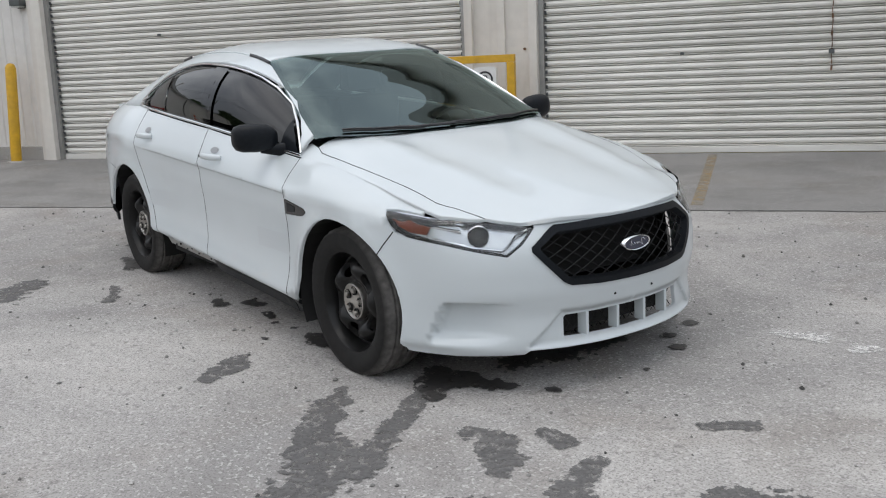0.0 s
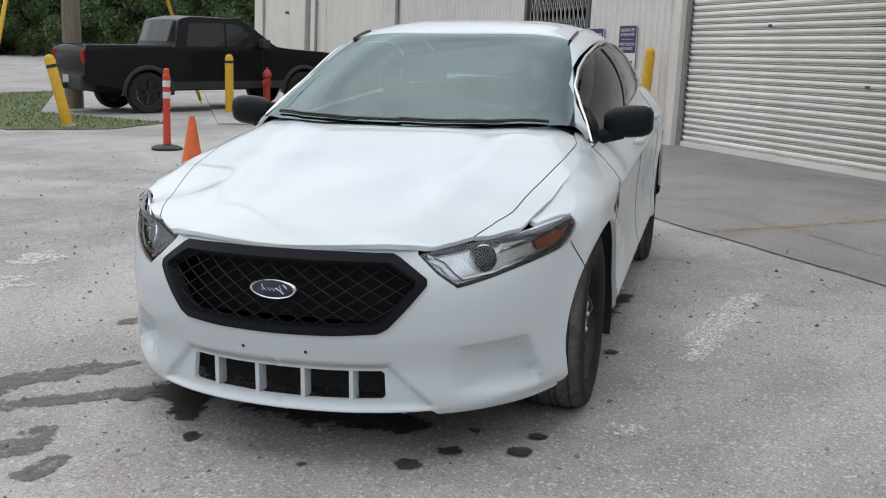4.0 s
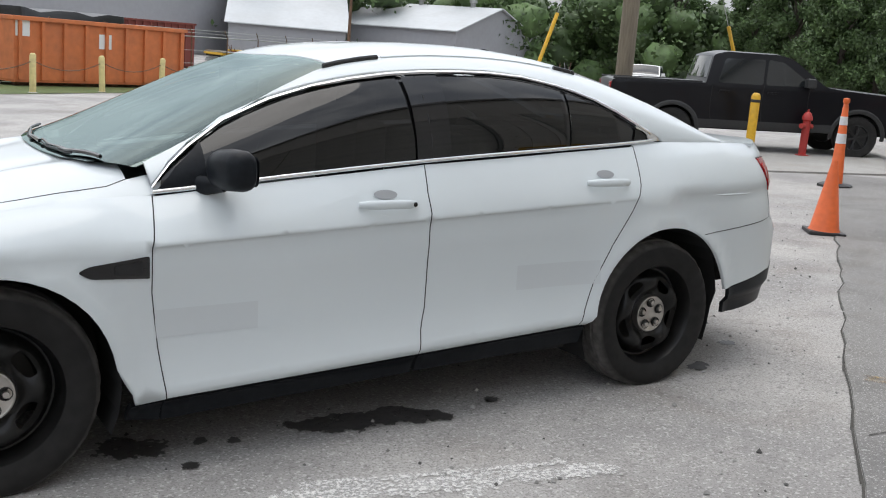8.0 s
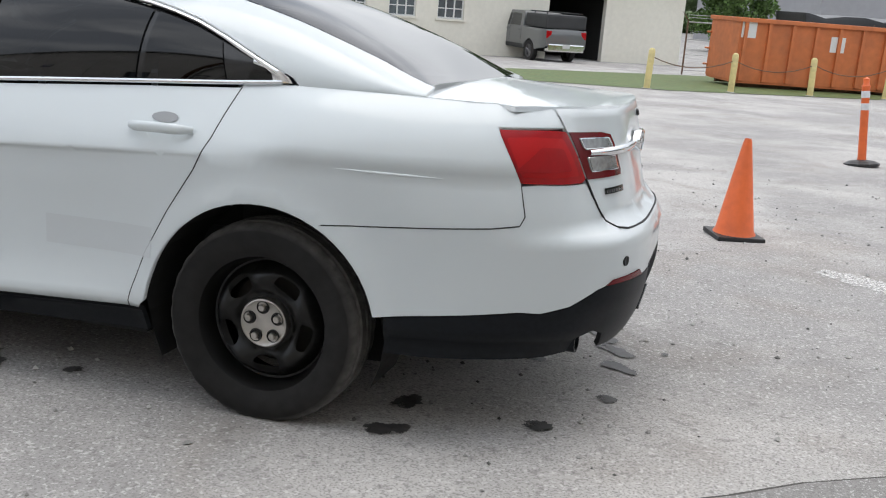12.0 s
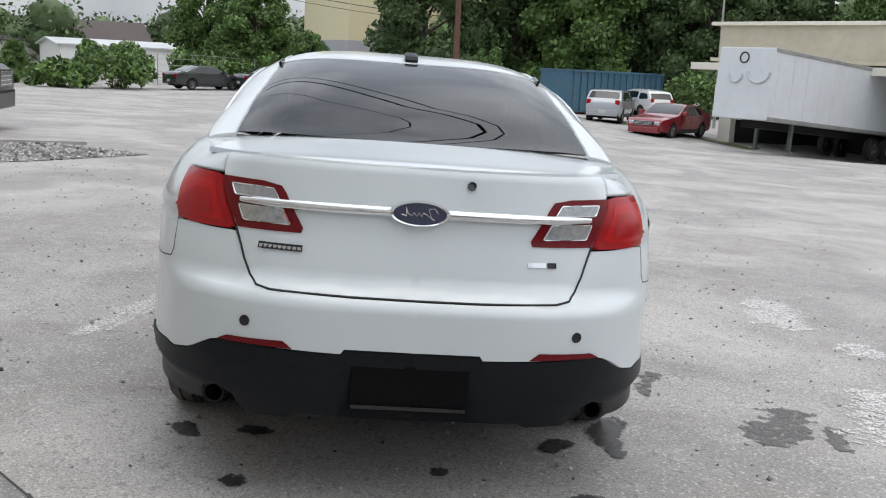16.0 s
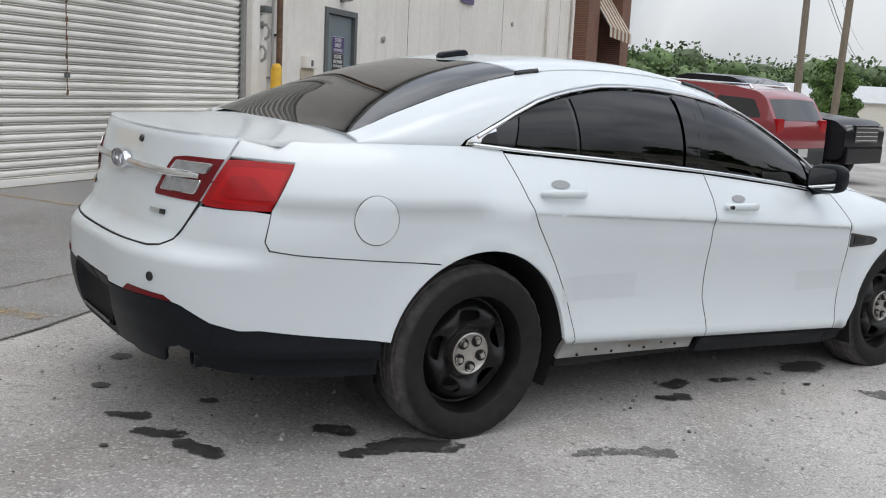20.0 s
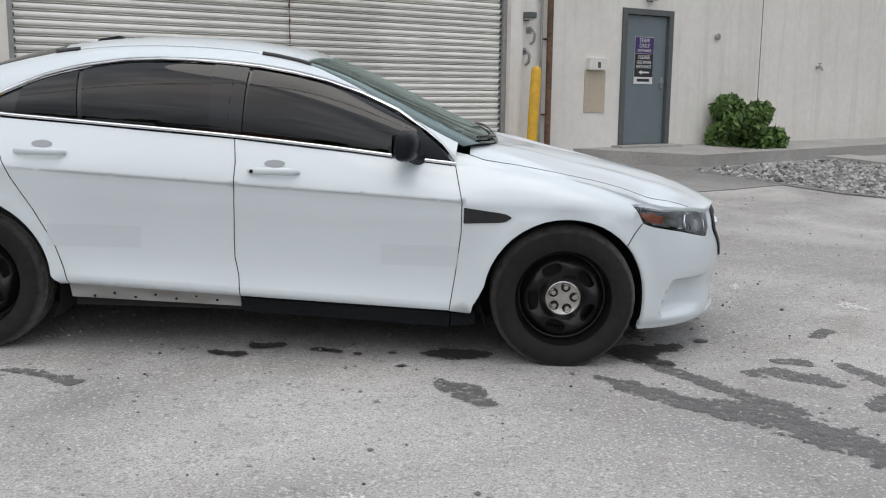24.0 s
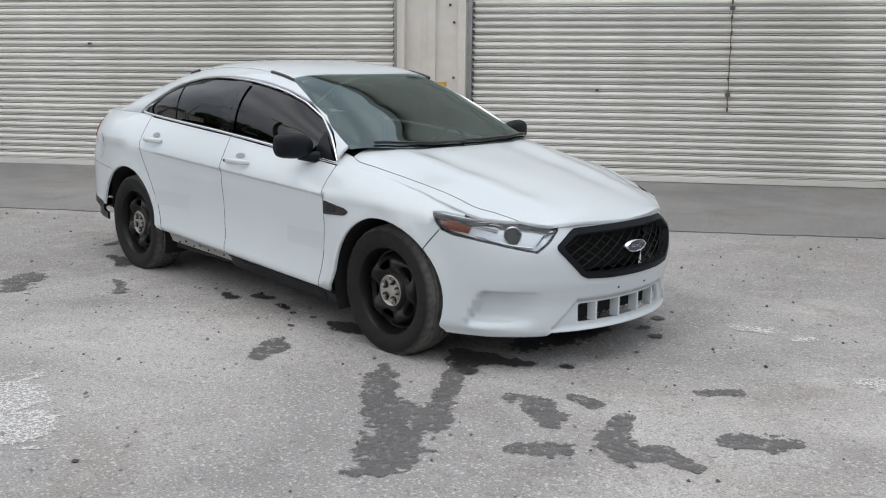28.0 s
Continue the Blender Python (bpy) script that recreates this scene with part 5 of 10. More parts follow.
def speckled(name, base, dark, pale, rough=0.9, grit=260.0, patch=0.35, bump=0.5):
    """Worn paving: wide dusty patches, mid mottling, fine grit."""
    m = bpy.data.materials.new(name)
    m.use_nodes = True
    n, l = m.node_tree.nodes, m.node_tree.links
    b = n["Principled BSDF"]
    geo = n.new("ShaderNodeNewGeometry")

    def noise_at(scale, detail, distort=0.0):
        q = n.new("ShaderNodeTexNoise")
        q.inputs["Scale"].default_value, q.inputs["Detail"].default_value, q.inputs["Distortion"].default_value = scale, detail, distort
        l.new(geo.outputs["Position"], q.inputs["Vector"])
        return q.outputs["Fac"]

    def span(src, a, c, lo=0.0, hi=1.0):
        q = n.new("ShaderNodeMapRange")
        for i, v in enumerate((a, c, lo, hi), 1):
            q.inputs[i].default_value = v
        l.new(src, q.inputs[0])
        return q.outputs[0]

    def blend(fac, a, c):
        q = n.new("ShaderNodeMixRGB")
        l.new(fac, q.inputs[0])
        for i, v in ((1, a), (2, c)):
            if isinstance(v, tuple):
                q.inputs[i].default_value = (*v, 1)
            else:
                l.new(v, q.inputs[i])
        return q.outputs["Color"]
    c = blend(span(noise_at(0.45, 6, 0.8), 0.42, 0.62), base, pale)
    c = blend(span(noise_at(1.7, 7, 0.5), 0.5, 0.72, 0, patch), c, dark)
    c = blend(span(noise_at(0.9, 5, 1.2), 0.52, 0.68, 0, 0.45), c, tuple(v * w for v, w in zip(base, (0.86, 0.79, 0.72))))
    c = blend(span(noise_at(5.5, 5), 0.5, 0.75, 0, 0.4), c, pale)
    c = blend(span(noise_at(grit, 2), 0.5, 0.62, 0, 0.6), c, dark)
    c = blend(span(noise_at(grit * 0.22, 3), 0.58, 0.7, 0, 0.5), c, dark)
    c = blend(span(noise_at(grit * 0.55, 2), 0.58, 0.67, 0, 0.5), c, (0.66, 0.65, 0.63))
    l.new(c, b.inputs["Base Color"])
    b.inputs["Roughness"].default_value = rough
    b.inputs["Specular IOR Level"].default_value = 0.3
    bp = n.new("ShaderNodeBump")
    bp.inputs["Strength"].default_value, bp.inputs["Distance"].default_value = bump, 0.006
    l.new(noise_at(grit * 0.4, 4), bp.inputs["Height"])
    l.new(bp.outputs["Normal"], b.inputs["Normal"])
    return m


LOT = speckled("worn_asphalt_lot", (0.312, 0.302, 0.293), (0.165, 0.157, 0.15), (0.465, 0.448, 0.427), grit=110, bump=0.8)
APRON = speckled("old_concrete_apron", (0.205, 0.2, 0.195), (0.135, 0.131, 0.126), (0.275, 0.267, 0.256), grit=180, patch=0.5, bump=0.25)
SLAB = speckled("pale_concrete", (0.34, 0.33, 0.31), (0.2, 0.19, 0.175), (0.42, 0.41, 0.39), grit=150, bump=0.2)
GRAVELBED = speckled("grey_gravel_bed", (0.17, 0.17, 0.17), (0.07, 0.07, 0.07), (0.3, 0.3, 0.3), grit=40, patch=0.6, bump=1.0)
def blotch(m, lo, hi, scale, cover=1.0):
    """Lets the ground show through a thin layer, unevenly."""
    n, l = m.node_tree.nodes, m.node_tree.links
    geo, tr, mx = n.new("ShaderNodeNewGeometry"), n.new("ShaderNodeBsdfTransparent"), n.new("ShaderNodeMixShader")
    q, r = n.new("ShaderNodeTexNoise"), n.new("ShaderNodeMapRange")
    q.inputs["Scale"].default_value, q.inputs["Detail"].default_value = scale, 9
    q.inputs["Roughness"].default_value = 0.7
    r.inputs[1].default_value, r.inputs[2].default_value, r.inputs[4].default_value = lo, hi, cover
    l.new(geo.outputs["Position"], q.inputs["Vector"])
    l.new(q.outputs["Fac"], r.inputs[0])
    l.new(r.outputs[0], mx.inputs[0])
    l.new(tr.outputs[0], mx.inputs[1])
    l.new(n["Principled BSDF"].outputs[0], mx.inputs[2])
    l.new(mx.outputs[0], n["Material Output"].inputs[0])
    return m


WET = blotch(material("damp_oily_stain", (0.04, 0.038, 0.037), 0.5, grain=0.4, scale=40, stain=0.6, stain_scale=9, color2=(0.085, 0.08, 0.077)), 0.3, 0.46, 14, 0.95)
DAMP = blotch(material("drying_damp_stain", (0.115, 0.112, 0.11), 0.75, grain=0.35, scale=60, stain=0.6, stain_scale=8, color2=(0.17, 0.165, 0.16)), 0.34, 0.52, 22, 0.88)
CHALK = blotch(material("pale_dust", (0.66, 0.65, 0.63), 0.95, grain=0.2, scale=50), 0.4, 0.56, 60, 0.9)
GRASS = material("grass", (0.075, 0.115, 0.03), 0.8, grain=0.35, scale=9, stain=0.6, stain_scale=3, color2=(0.15, 0.15, 0.06))
STONE = material("grit_stone", (0.23, 0.225, 0.22), 0.9, grain=0.4, scale=4, stain=0.8, stain_scale=2, color2=(0.42, 0.41, 0.4))

us = sorted(set([-400, -250, -150, -100, -70, -50, -40] + list(range(-32, 33, 2)) + [40, 50, 70, 100, 150, 250, 400]))
ns = [-400, -250, -150, -80, -40, -20, -9, -7, -6.14, -5, -4, -3, -2.5, -2, -1, 0, 1, 2, 3, 4, 5, 6, 8, 10, 13, 16, 18, 20, 22.5, 25, 27.5, 30, 33, 36, 45, 51, 60, 80, 120, 180, 260, 400]
bm = bmesh.new()
grid = [[bm.verts.new(at(u, n)) for n in ns] for u in us]
for a, b in zip(grid, grid[1:]):
    for i in range(len(ns) - 1):
        bm.faces.new((a[i], b[i], b[i + 1], a[i + 1]))
bmesh.ops.recalc_face_normals(bm, faces=bm.faces)
ground = tagged(part("ground", bm, LOT, None, smooth=0), "worn pale grey asphalt yard with dusty patches", "ground", kind="structure")


def patch(name, poly, mat, z, label, category, thick=0.0, step=1.0):
    """A flat area of (u, n) points laid on the ground."""
    bm = bmesh.new()
    ring = dense(poly, step)
    vs = [bm.verts.new(at(u, n, z)) for u, n in ring]
    f = bm.faces.new(vs)
    if f.normal.z < 0 or (bm.normal_update() or f.normal.z < 0):
        f.normal_flip()
    if thick:
        low = [bm.verts.new(v.co - Vector((0, 0, thick))) for v in vs]
        for i in range(len(vs)):
            j = (i + 1) % len(vs)
            bm.faces.new((vs[i], low[i], low[j], vs[j]))
    bmesh.ops.triangulate(bm, faces=[f])
    return tagged(part(name, bm, mat, None), label, category, kind="structure")


rnd = random.Random(4)
joint = [(u, -2.5 + rnd.uniform(-0.025, 0.025)) for u in np.arange(-13, 9.3, 0.3)]
patch("apron", joint + [(9.3, -4.3), (7.2, -6.7), (-13, -6.7)], APRON, 0.008, "smooth dark concrete apron in front of the roller doors", "pavement", 0.02, 0.6)
patch("door_slab", [(7.3, -6.7), (9.2, -4.4), (13.6, -4.6), (26, -4.8), (26, -6.7)], SLAB, 0.19, "raised pale concrete walk by the staff door", "pavement", 0.25)
patch("gravel_bed", [(8.6, -4.2), (12.6, -4.45), (12.5, -1.2), (12.2, 2.6), (10.6, 3.4), (9.4, 1.2), (8.4, -1.6)], GRAVELBED, 0.01, "loose grey gravel bed", "gravel")
patch("kerb_strip", [(12.6, -4.5), (13.4, -4.5), (13.3, 1.0), (12.9, 3.0), (12.2, 3.0), (12.5, -1.2)], SLAB, 0.06, "low pale concrete kerb strip", "kerb", 0.1)
patch("truck_walk", [(-24, -3.6), (-13.6, -3.4), (-12.2, -1.2), (-12.6, -0.4), (-24, -1.6)], SLAB, 0.03, "concrete walk beside the pickup", "pavement", 0.08)
patch("verge", [(-60, -8.0), (-12.95, -6.7), (-12.95, -5.0), (-15, -4.6), (-24, -4.0), (-60, -3.9)], GRASS, 0.012, "strip of grass at the foot of the wall", "grass")
patch("verge", [(-13.2, 0.4), (-12.0, 1.4), (-12.2, 3.0), (-16, 4.2), (-24, 5.4), (-26, 2.4), (-16.5, 2.6)], GRASS, 0.012, "grass island round the utility pole", "grass")
patch("verge", [(-60, 15.5), (-14.5, 17.0), (-9, 19.5), (-12, 24), (-60, 30)], GRASS, 0.012, "grass edge before the storage yard", "grass")
patch("verge", [(-14, 33.0), (30, 33.0), (30, 34), (-14, 34)], GRASS, 0.012, "narrow grass edge before the long building", "grass")

# joint crack and painted line
bm = bmesh.new()
for (u0, n0), (u1, n1) in zip(joint, joint[1:]):
    a, b = at(u0, n0 + 0.004, 0.005), at(u1, n1 + 0.004, 0.005)
    c, d = at(u1, n1 + 0.011 + rnd.uniform(0, 0.01), 0.005), at(u0, n0 + 0.014, 0.005)
    bm.faces.new([bm.verts.new(p) for p in (a, d, c, b)])
for path in ([(-0.35, -2.55), (-0.5, -2.7), (-0.48, -2.95), (-0.6, -3.3)], [(-0.9, -3.2), (0.2, -3.1), (1.0, -3.4)]):
    for (u0, n0), (u1, n1) in zip(path, path[1:]):
        for k in range(6):
            t0, t1 = k / 6, (k + 1) / 6
            w = rnd.uniform(0.004, 0.011)
            o0, o1 = rnd.uniform(-0.01, 0.01), rnd.uniform(-0.01, 0.01)
            q = [(u0 + (u1 - u0) * t0, n0 + (n1 - n0) * t0 + o0), (u0 + (u1 - u0) * t1, n0 + (n1 - n0) * t1 + o1)]
            bm.faces.new([bm.verts.new(p) for p in (at(*q[0], 0.0125), at(*q[1], 0.0125), at(q[1][0], q[1][1] + w, 0.0125), at(q[0][0], q[0][1] + w, 0.0125))])
bmesh.ops.recalc_face_normals(bm, faces=bm.faces)
tagged(part("ground_crack", bm, material("joint_dirt", (0.06, 0.057, 0.052), 0.95, grain=0.3, scale=30, stain=0.5, color2=(0.12, 0.115, 0.1)), None), "dark open joint and hairline cracks in the paving", "crack", kind="stuff")
LINEP = material("worn_yellow_line", (0.42, 0.3, 0.14), 0.9, grain=0.4, scale=30, stain=0.8, stain_scale=12, color2=(0.17, 0.16, 0.15))
blotch(LINEP, 0.38, 0.62, 14, 0.75)
patch("painted_line", [(-1.28, -2.56), (-1.17, -2.56), (-1.15, -5.9), (-1.26, -5.9)], LINEP, 0.0125, "worn yellow painted parking line", "road marking")
patch("painted_line", [(1.9, -2.7), (2.0, -2.7), (2.02, -5.9), (1.92, -5.9)], LINEP, 0.0125, "worn yellow painted parking line", "road marking")


# stains: one ragged sheet for each group, the runs given as (x, y, half width) along their middle
def ragged(x, y, seed):
    q = random.Random(seed)
    v = np.zeros_like(x)
    for f, a in ((8, 0.45), (15, 0.4), (28, 0.4), (50, 0.4), (90, 0.36), (160, 0.3)):
        for _ in range(3):
            t = q.uniform(0, 6.283)
            v += a / 3 * np.sin(f * (x * math.cos(t) + y * math.sin(t)) + q.uniform(0, 6.283) + 1.3 * np.sin(f * 0.6 * (y * math.cos(t) - x * math.sin(t)) + q.uniform(0, 6.283)))
    return v


def stains(name, runs, mat, label, z, cell=0.007, rough=0.55, seed=1):
    cells = {}
    for run in runs:
        a = np.array(run, float)
        if len(a) == 1:
            a = np.r_[a, a + np.array([[0.001, 0, 0]])]
        pad = a[:, 2].max() * 1.9
        lo, hi = np.floor((a[:, :2].min(0) - pad) / cell), np.ceil((a[:, :2].max(0) + pad) / cell)
        gx, gy = np.meshgrid(np.arange(lo[0], hi[0]), np.arange(lo[1], hi[1]))
        x, y = (gx + 0.5) * cell, (gy + 0.5) * cell
        best = np.full(x.shape, -9.0)
        for p, q in zip(a, a[1:]):
            d = q[:2] - p[:2]
            t = np.clip(((x - p[0]) * d[0] + (y - p[1]) * d[1]) / max(d @ d, 1e-9), 0, 1)
            r = p[2] + (q[2] - p[2]) * t
            best = np.maximum(best, 1 - np.hypot(x - p[0] - d[0] * t, y - p[1] - d[1] * t) / r)
        ok = best + rough * ragged(x, y, seed) > 0.06
        for u, v in zip(gx[ok].astype(int), gy[ok].astype(int)):
            cells[(u, v)] = 1
    verts, faces, index = [], [], {}

    def corner(u, v):
        if (u, v) not in index:
            index[(u, v)] = len(verts)
            verts.append(tuple(at_xy(u * cell, v * cell, z)))
        return index[(u, v)]
    for u, v in cells:
        faces.append((corner(u, v), corner(u + 1, v), corner(u + 1, v + 1), corner(u, v + 1)))
    me = bpy.data.meshes.new(name)
    me.from_pydata(verts, [], faces)
    me.materials.append(mat)
    return tagged(new(name, me), label, "stain", kind="stuff")


stains("damp_stains", [
    [(1.84, -0.78, 0.04), (2.05, -1.02, 0.045), (2.18, -1.2, 0.06), (2.3, -1.38, 0.08), (2.38, -1.6, 0.13), (2.5, -1.8, 0.15), (2.55, -1.95, 0.1)],
    [(1.72, -1.2, 0.07), (1.9, -1.36, 0.1), (2.1, -1.48, 0.12), (2.3, -1.6, 0.12)],
    [(1.6, -1.08, 0.04), (1.74, -1.16, 0.06)],
    [(2.38, -0.92, 0.06), (2.5, -0.9, 0.09), (2.64, -1.0, 0.09), (2.72, -1.08, 0.04)],
    [(2.8, -1.36, 0.06), (2.93, -1.25, 0.09)],
    [(2.9, -0.8, 0.06), (3.0, -1.0, 0.09), (3.14, -1.12, 0.09), (3.22, -0.98, 0.07), (3.4, -1.0, 0.04)],
    [(3.36, -0.64, 0.08), (3.5, -0.54, 0.09)],
    [(2.97, -0.22, 0.06), (3.04, -0.1, 0.07)],
    [(0.86, -1.22, 0.06), (0.97, -1.34, 0.1), (1.05, -1.46, 0.06)],
    [(2.58, -0.72, 0.05), (2.7, -0.74, 0.04)]], DAMP, "half-dried damp patches on the asphalt before the sedan", 0.0035, seed=3)
stains("damp_patches", [
    [(-1.15, -1.22, 0.035), (-0.98, -1.26, 0.05), (-0.78, -1.36, 0.04)],
    [(-1.72, -1.62, 0.1), (-1.55, -1.76, 0.14), (-1.36, -1.86, 0.1)],
    [(-1.76, -1.9, 0.05), (-1.55, -1.96, 0.06)]], DAMP, "faint damp patches beside the sedan", 0.0035, rough=0.7, seed=5)
stains("oil_stains", [
    [(1.72, -0.62, 0.06), (1.84, -0.7, 0.09), (1.96, -0.82, 0.05)],
    [(1.86, -0.6, 0.08), (2.0, -0.58, 0.08), (2.1, -0.52, 0.05)],
    [(1.88, -0.3, 0.12), (1.9, 0.0, 0.12), (1.94, 0.3, 0.1)],
    [(2.26, -0.39, 0.035)], [(2.24, 0.41, 0.04)], [(2.04, 0.76, 0.04)], [(2.1, 0.53, 0.035)], [(1.88, 0.79, 0.03)], [(2.36, 0.08, 0.025)], [(1.9, 0.56, 0.03)],
    [(0.8, -0.78, 0.05), (0.92, -0.79, 0.09), (1.06, -0.76, 0.06)],
    [(-0.26, -0.86, 0.045), (-0.16, -0.89, 0.05)], [(-0.08, -0.74, 0.05), (0.02, -0.72, 0.04)],
    [(0.22, -0.77, 0.035), (0.34, -0.79, 0.02)], [(0.44, -0.82, 0.025)], [(0.6, -0.79, 0.03)], [(0.66, -0.99, 0.025)]], WET, "dark wet oily drips under the nose of the sedan", 0.006, seed=7)
stains("oil_stains", [
    [(0.3, 0.73, 0.05), (0.1, 0.78, 0.1), (-0.1, 0.8, 0.09), (-0.28, 0.87, 0.05)],
    [(0.98, 0.66, 0.09), (0.9, 0.72, 0.08)], [(0.69, 0.73, 0.035)], [(0.57, 0.77, 0.03)], [(0.79, 0.93, 0.03)], [(-0.6, 0.79, 0.04)]], WET, "dark wet oily drips beside the sedan's driver side", 0.006, seed=11)
stains("oil_drips", [
    [(-1.86, 0.54, 0.06)], [(-1.84, 0.82, 0.06), (-1.92, 0.78, 0.04)], [(-2.36, 0.57, 0.06)], [(-2.55, 0.19, 0.05)], [(-2.21, -0.15, 0.04)],
    [(-1.92, -0.62, 0.04), (-1.86, -0.67, 0.05)],
    [(-1.97, -0.88, 0.04), (-1.84, -0.88, 0.06), (-1.7, -0.88, 0.07), (-1.56, -0.97, 0.05)],
    [(-2.6, -0.16, 0.03), (-2.52, -0.22, 0.04)], [(-2.56, -0.38, 0.04), (-2.47, -0.46, 0.045)],
    [(-2.46, -0.56, 0.05), (-2.4, -0.68, 0.05)], [(-2.72, -0.47, 0.025)]], WET, "dark wet oily drips behind the sedan", 0.006, seed=13)
# pale scuffs
stains("pale_scuffs", [
    [(0.74, 1.3, 0.05), (0.3, 1.38, 0.07), (-0.2, 1.5, 0.08), (-0.6, 1.6, 0.05)], [(0.5, 1.25, 0.02), (-0.45, 1.48, 0.03)],
    [(2.5, 0.95, 0.08), (2.62, 0.98, 0.05)], [(2.86, 1.0, 0.06)], [(1.7, 1.1, 0.07)], [(3.45, 0.55, 0.08)],
    [(0.6, -2.7, 0.2), (1.3, -2.8, 0.15)], [(-1.6, -2.3, 0.2), (-1.0, -2.5, 0.16)], [(3.3, -2.2, 0.18)], [(-0.1, -2.9, 0.16)], [(-4.3, -2.1, 0.18), (-3.6, -2.6, 0.1)], [(-4.2, 1.8, 0.2), (-3.6, 2.2, 0.16)]],
    CHALK, "pale dusty scuff marks on the asphalt", 0.004, cell=0.01, rough=0.8, seed=17)

# loose grit
rnd = random.Random(12)
pts, faces = [], []
for k in range(5200):
    a, d = rnd.uniform(0, 6.283), 0.6 + 7.5 * rnd.random() ** 0.8
    x, y = 1.2 * d * math.cos(a), d * math.sin(a)
    if Vector((x, y)).dot(N) < -2.45 and rnd.random() < 0.85:
        continue
    s = rnd.choice((0.003, 0.004, 0.005, 0.006, 0.008, 0.012)) * rnd.uniform(0.8, 1.4)
    o = at_xy(x, y, s * 0.3)
    i = len(pts)
    pts += [tuple(o + Vector((rnd.uniform(0.6, 1.2) * s * dx, rnd.uniform(0.6, 1.2) * s * dy, rnd.uniform(0.5, 0.9) * s * dz))) for dx, dy, dz in ((1, 0, 0), (-1, 0, 0), (0, 1, 0), (0, -1, 0), (0, 0, 1), (0, 0, -1))]
    faces += [(i, i + 2, i + 4), (i + 2, i + 1, i + 4), (i + 1, i + 3, i + 4), (i + 3, i, i + 4), (i + 2, i, i + 5), (i, i + 3, i + 5), (i + 3, i + 1, i + 5), (i + 1, i + 2, i + 5)]
for k in range(4200):
    u, n = rnd.uniform(8.6, 12.6), rnd.uniform(-4.3, 3.2)
    if not inside([(8.6, -4.2), (12.6, -4.45), (12.5, -1.2), (12.2, 2.6), (10.6, 3.4), (9.4, 1.2), (8.4, -1.6)], [(u, n)])[0]:
        continue
    s = rnd.uniform(0.018, 0.05)
    o = at(u, n, s * 0.4)
    i = len(pts)
    pts += [tuple(o + Vector((rnd.uniform(0.6, 1.2) * s * dx, rnd.uniform(0.6, 1.2) * s * dy, rnd.uniform(0.5, 0.9) * s * dz))) for dx, dy, dz in ((1, 0, 0), (-1, 0, 0), (0, 1, 0), (0, -1, 0), (0, 0, 1), (0, 0, -1))]
    faces += [(i, i + 2, i + 4), (i + 2, i + 1, i + 4), (i + 1, i + 3, i + 4), (i + 3, i, i + 4), (i + 2, i, i + 5), (i, i + 3, i + 5), (i + 3, i + 1, i + 5), (i + 1, i + 2, i + 5)]
me = bpy.data.meshes.new("loose_grit")
me.from_pydata(pts, [], faces)
STONES = material("loose_stones", (0.2, 0.195, 0.19), 0.9)
isl = STONES.node_tree.nodes.new("ShaderNodeNewGeometry")
rmp = STONES.node_tree.nodes.new("ShaderNodeValToRGB")
rmp.color_ramp.elements[0].color, rmp.color_ramp.elements[1].color = (0.06, 0.058, 0.055, 1), (0.5, 0.49, 0.47, 1)
STONES.node_tree.links.new(isl.outputs["Random Per Island"], rmp.inputs["Fac"])
STONES.node_tree.links.new(rmp.outputs["Color"], STONES.node_tree.nodes["Principled BSDF"].inputs["Base Color"])
me.materials.append(STONES)
tagged(new("loose_grit", me), "loose pebbles and grit scattered on the paving", "gravel", kind="stuff")

# grass blades
rnd = random.Random(3)
pts, faces = [], []
for poly, count in (([(-30, -6.1), (-12.95, -6.1), (-12.95, -5.0), (-15, -4.6), (-24, -4.0), (-30, -4.0)], 8000), ([(-13.2, 0.4), (-12.0, 1.4), (-12.2, 3.0), (-16, 4.2), (-24, 5.4), (-26, 2.4), (-16.5, 2.6)], 9000)):
    lo, hi = np.min(poly, 0), np.max(poly, 0)
    for k in range(count):
        u, n = rnd.uniform(lo[0], hi[0]), rnd.uniform(lo[1], hi[1])
        if inside(poly, [(u, n)])[0]:
            o, h, a = at(u, n, 0.01), rnd.uniform(0.02, 0.07), rnd.uniform(0, 6.28)
            d = Vector((math.cos(a), math.sin(a), 0)) * 0.009
            i = len(pts)
            pts += [tuple(o - d), tuple(o + d), tuple(o + Vector((rnd.uniform(-0.05, 0.05), rnd.uniform(-0.05, 0.05), h)))]
            faces.append((i, i + 1, i + 2))
me = bpy.data.meshes.new("grass_blades")
me.from_pydata(pts, [], faces)
me.materials.append(GRASS)
tagged(new("grass_blades", me), "short tufts of green grass", "grass", kind="stuff")

# ---- the warehouse: local x along the wall, y into the building ----
ROT = Matrix.Rotation(radians(35.5), 4, "Z") @ Matrix.Translation((-0.15, 0, 0))
WY, BASE, TOP, LOW_TOP = 6.08, 0.213, 7.2, 4.65


def by_wall(x, out, turn=0.0):
    """A pose on the ground at x along the wall, out from its face."""
    p = ROT @ Vector((x, WY - out, 0))
    return Matrix.Translation(at_xy(p.x, p.y)) @ Matrix.Rotation(radians(35.5 + turn), 4, "Z")


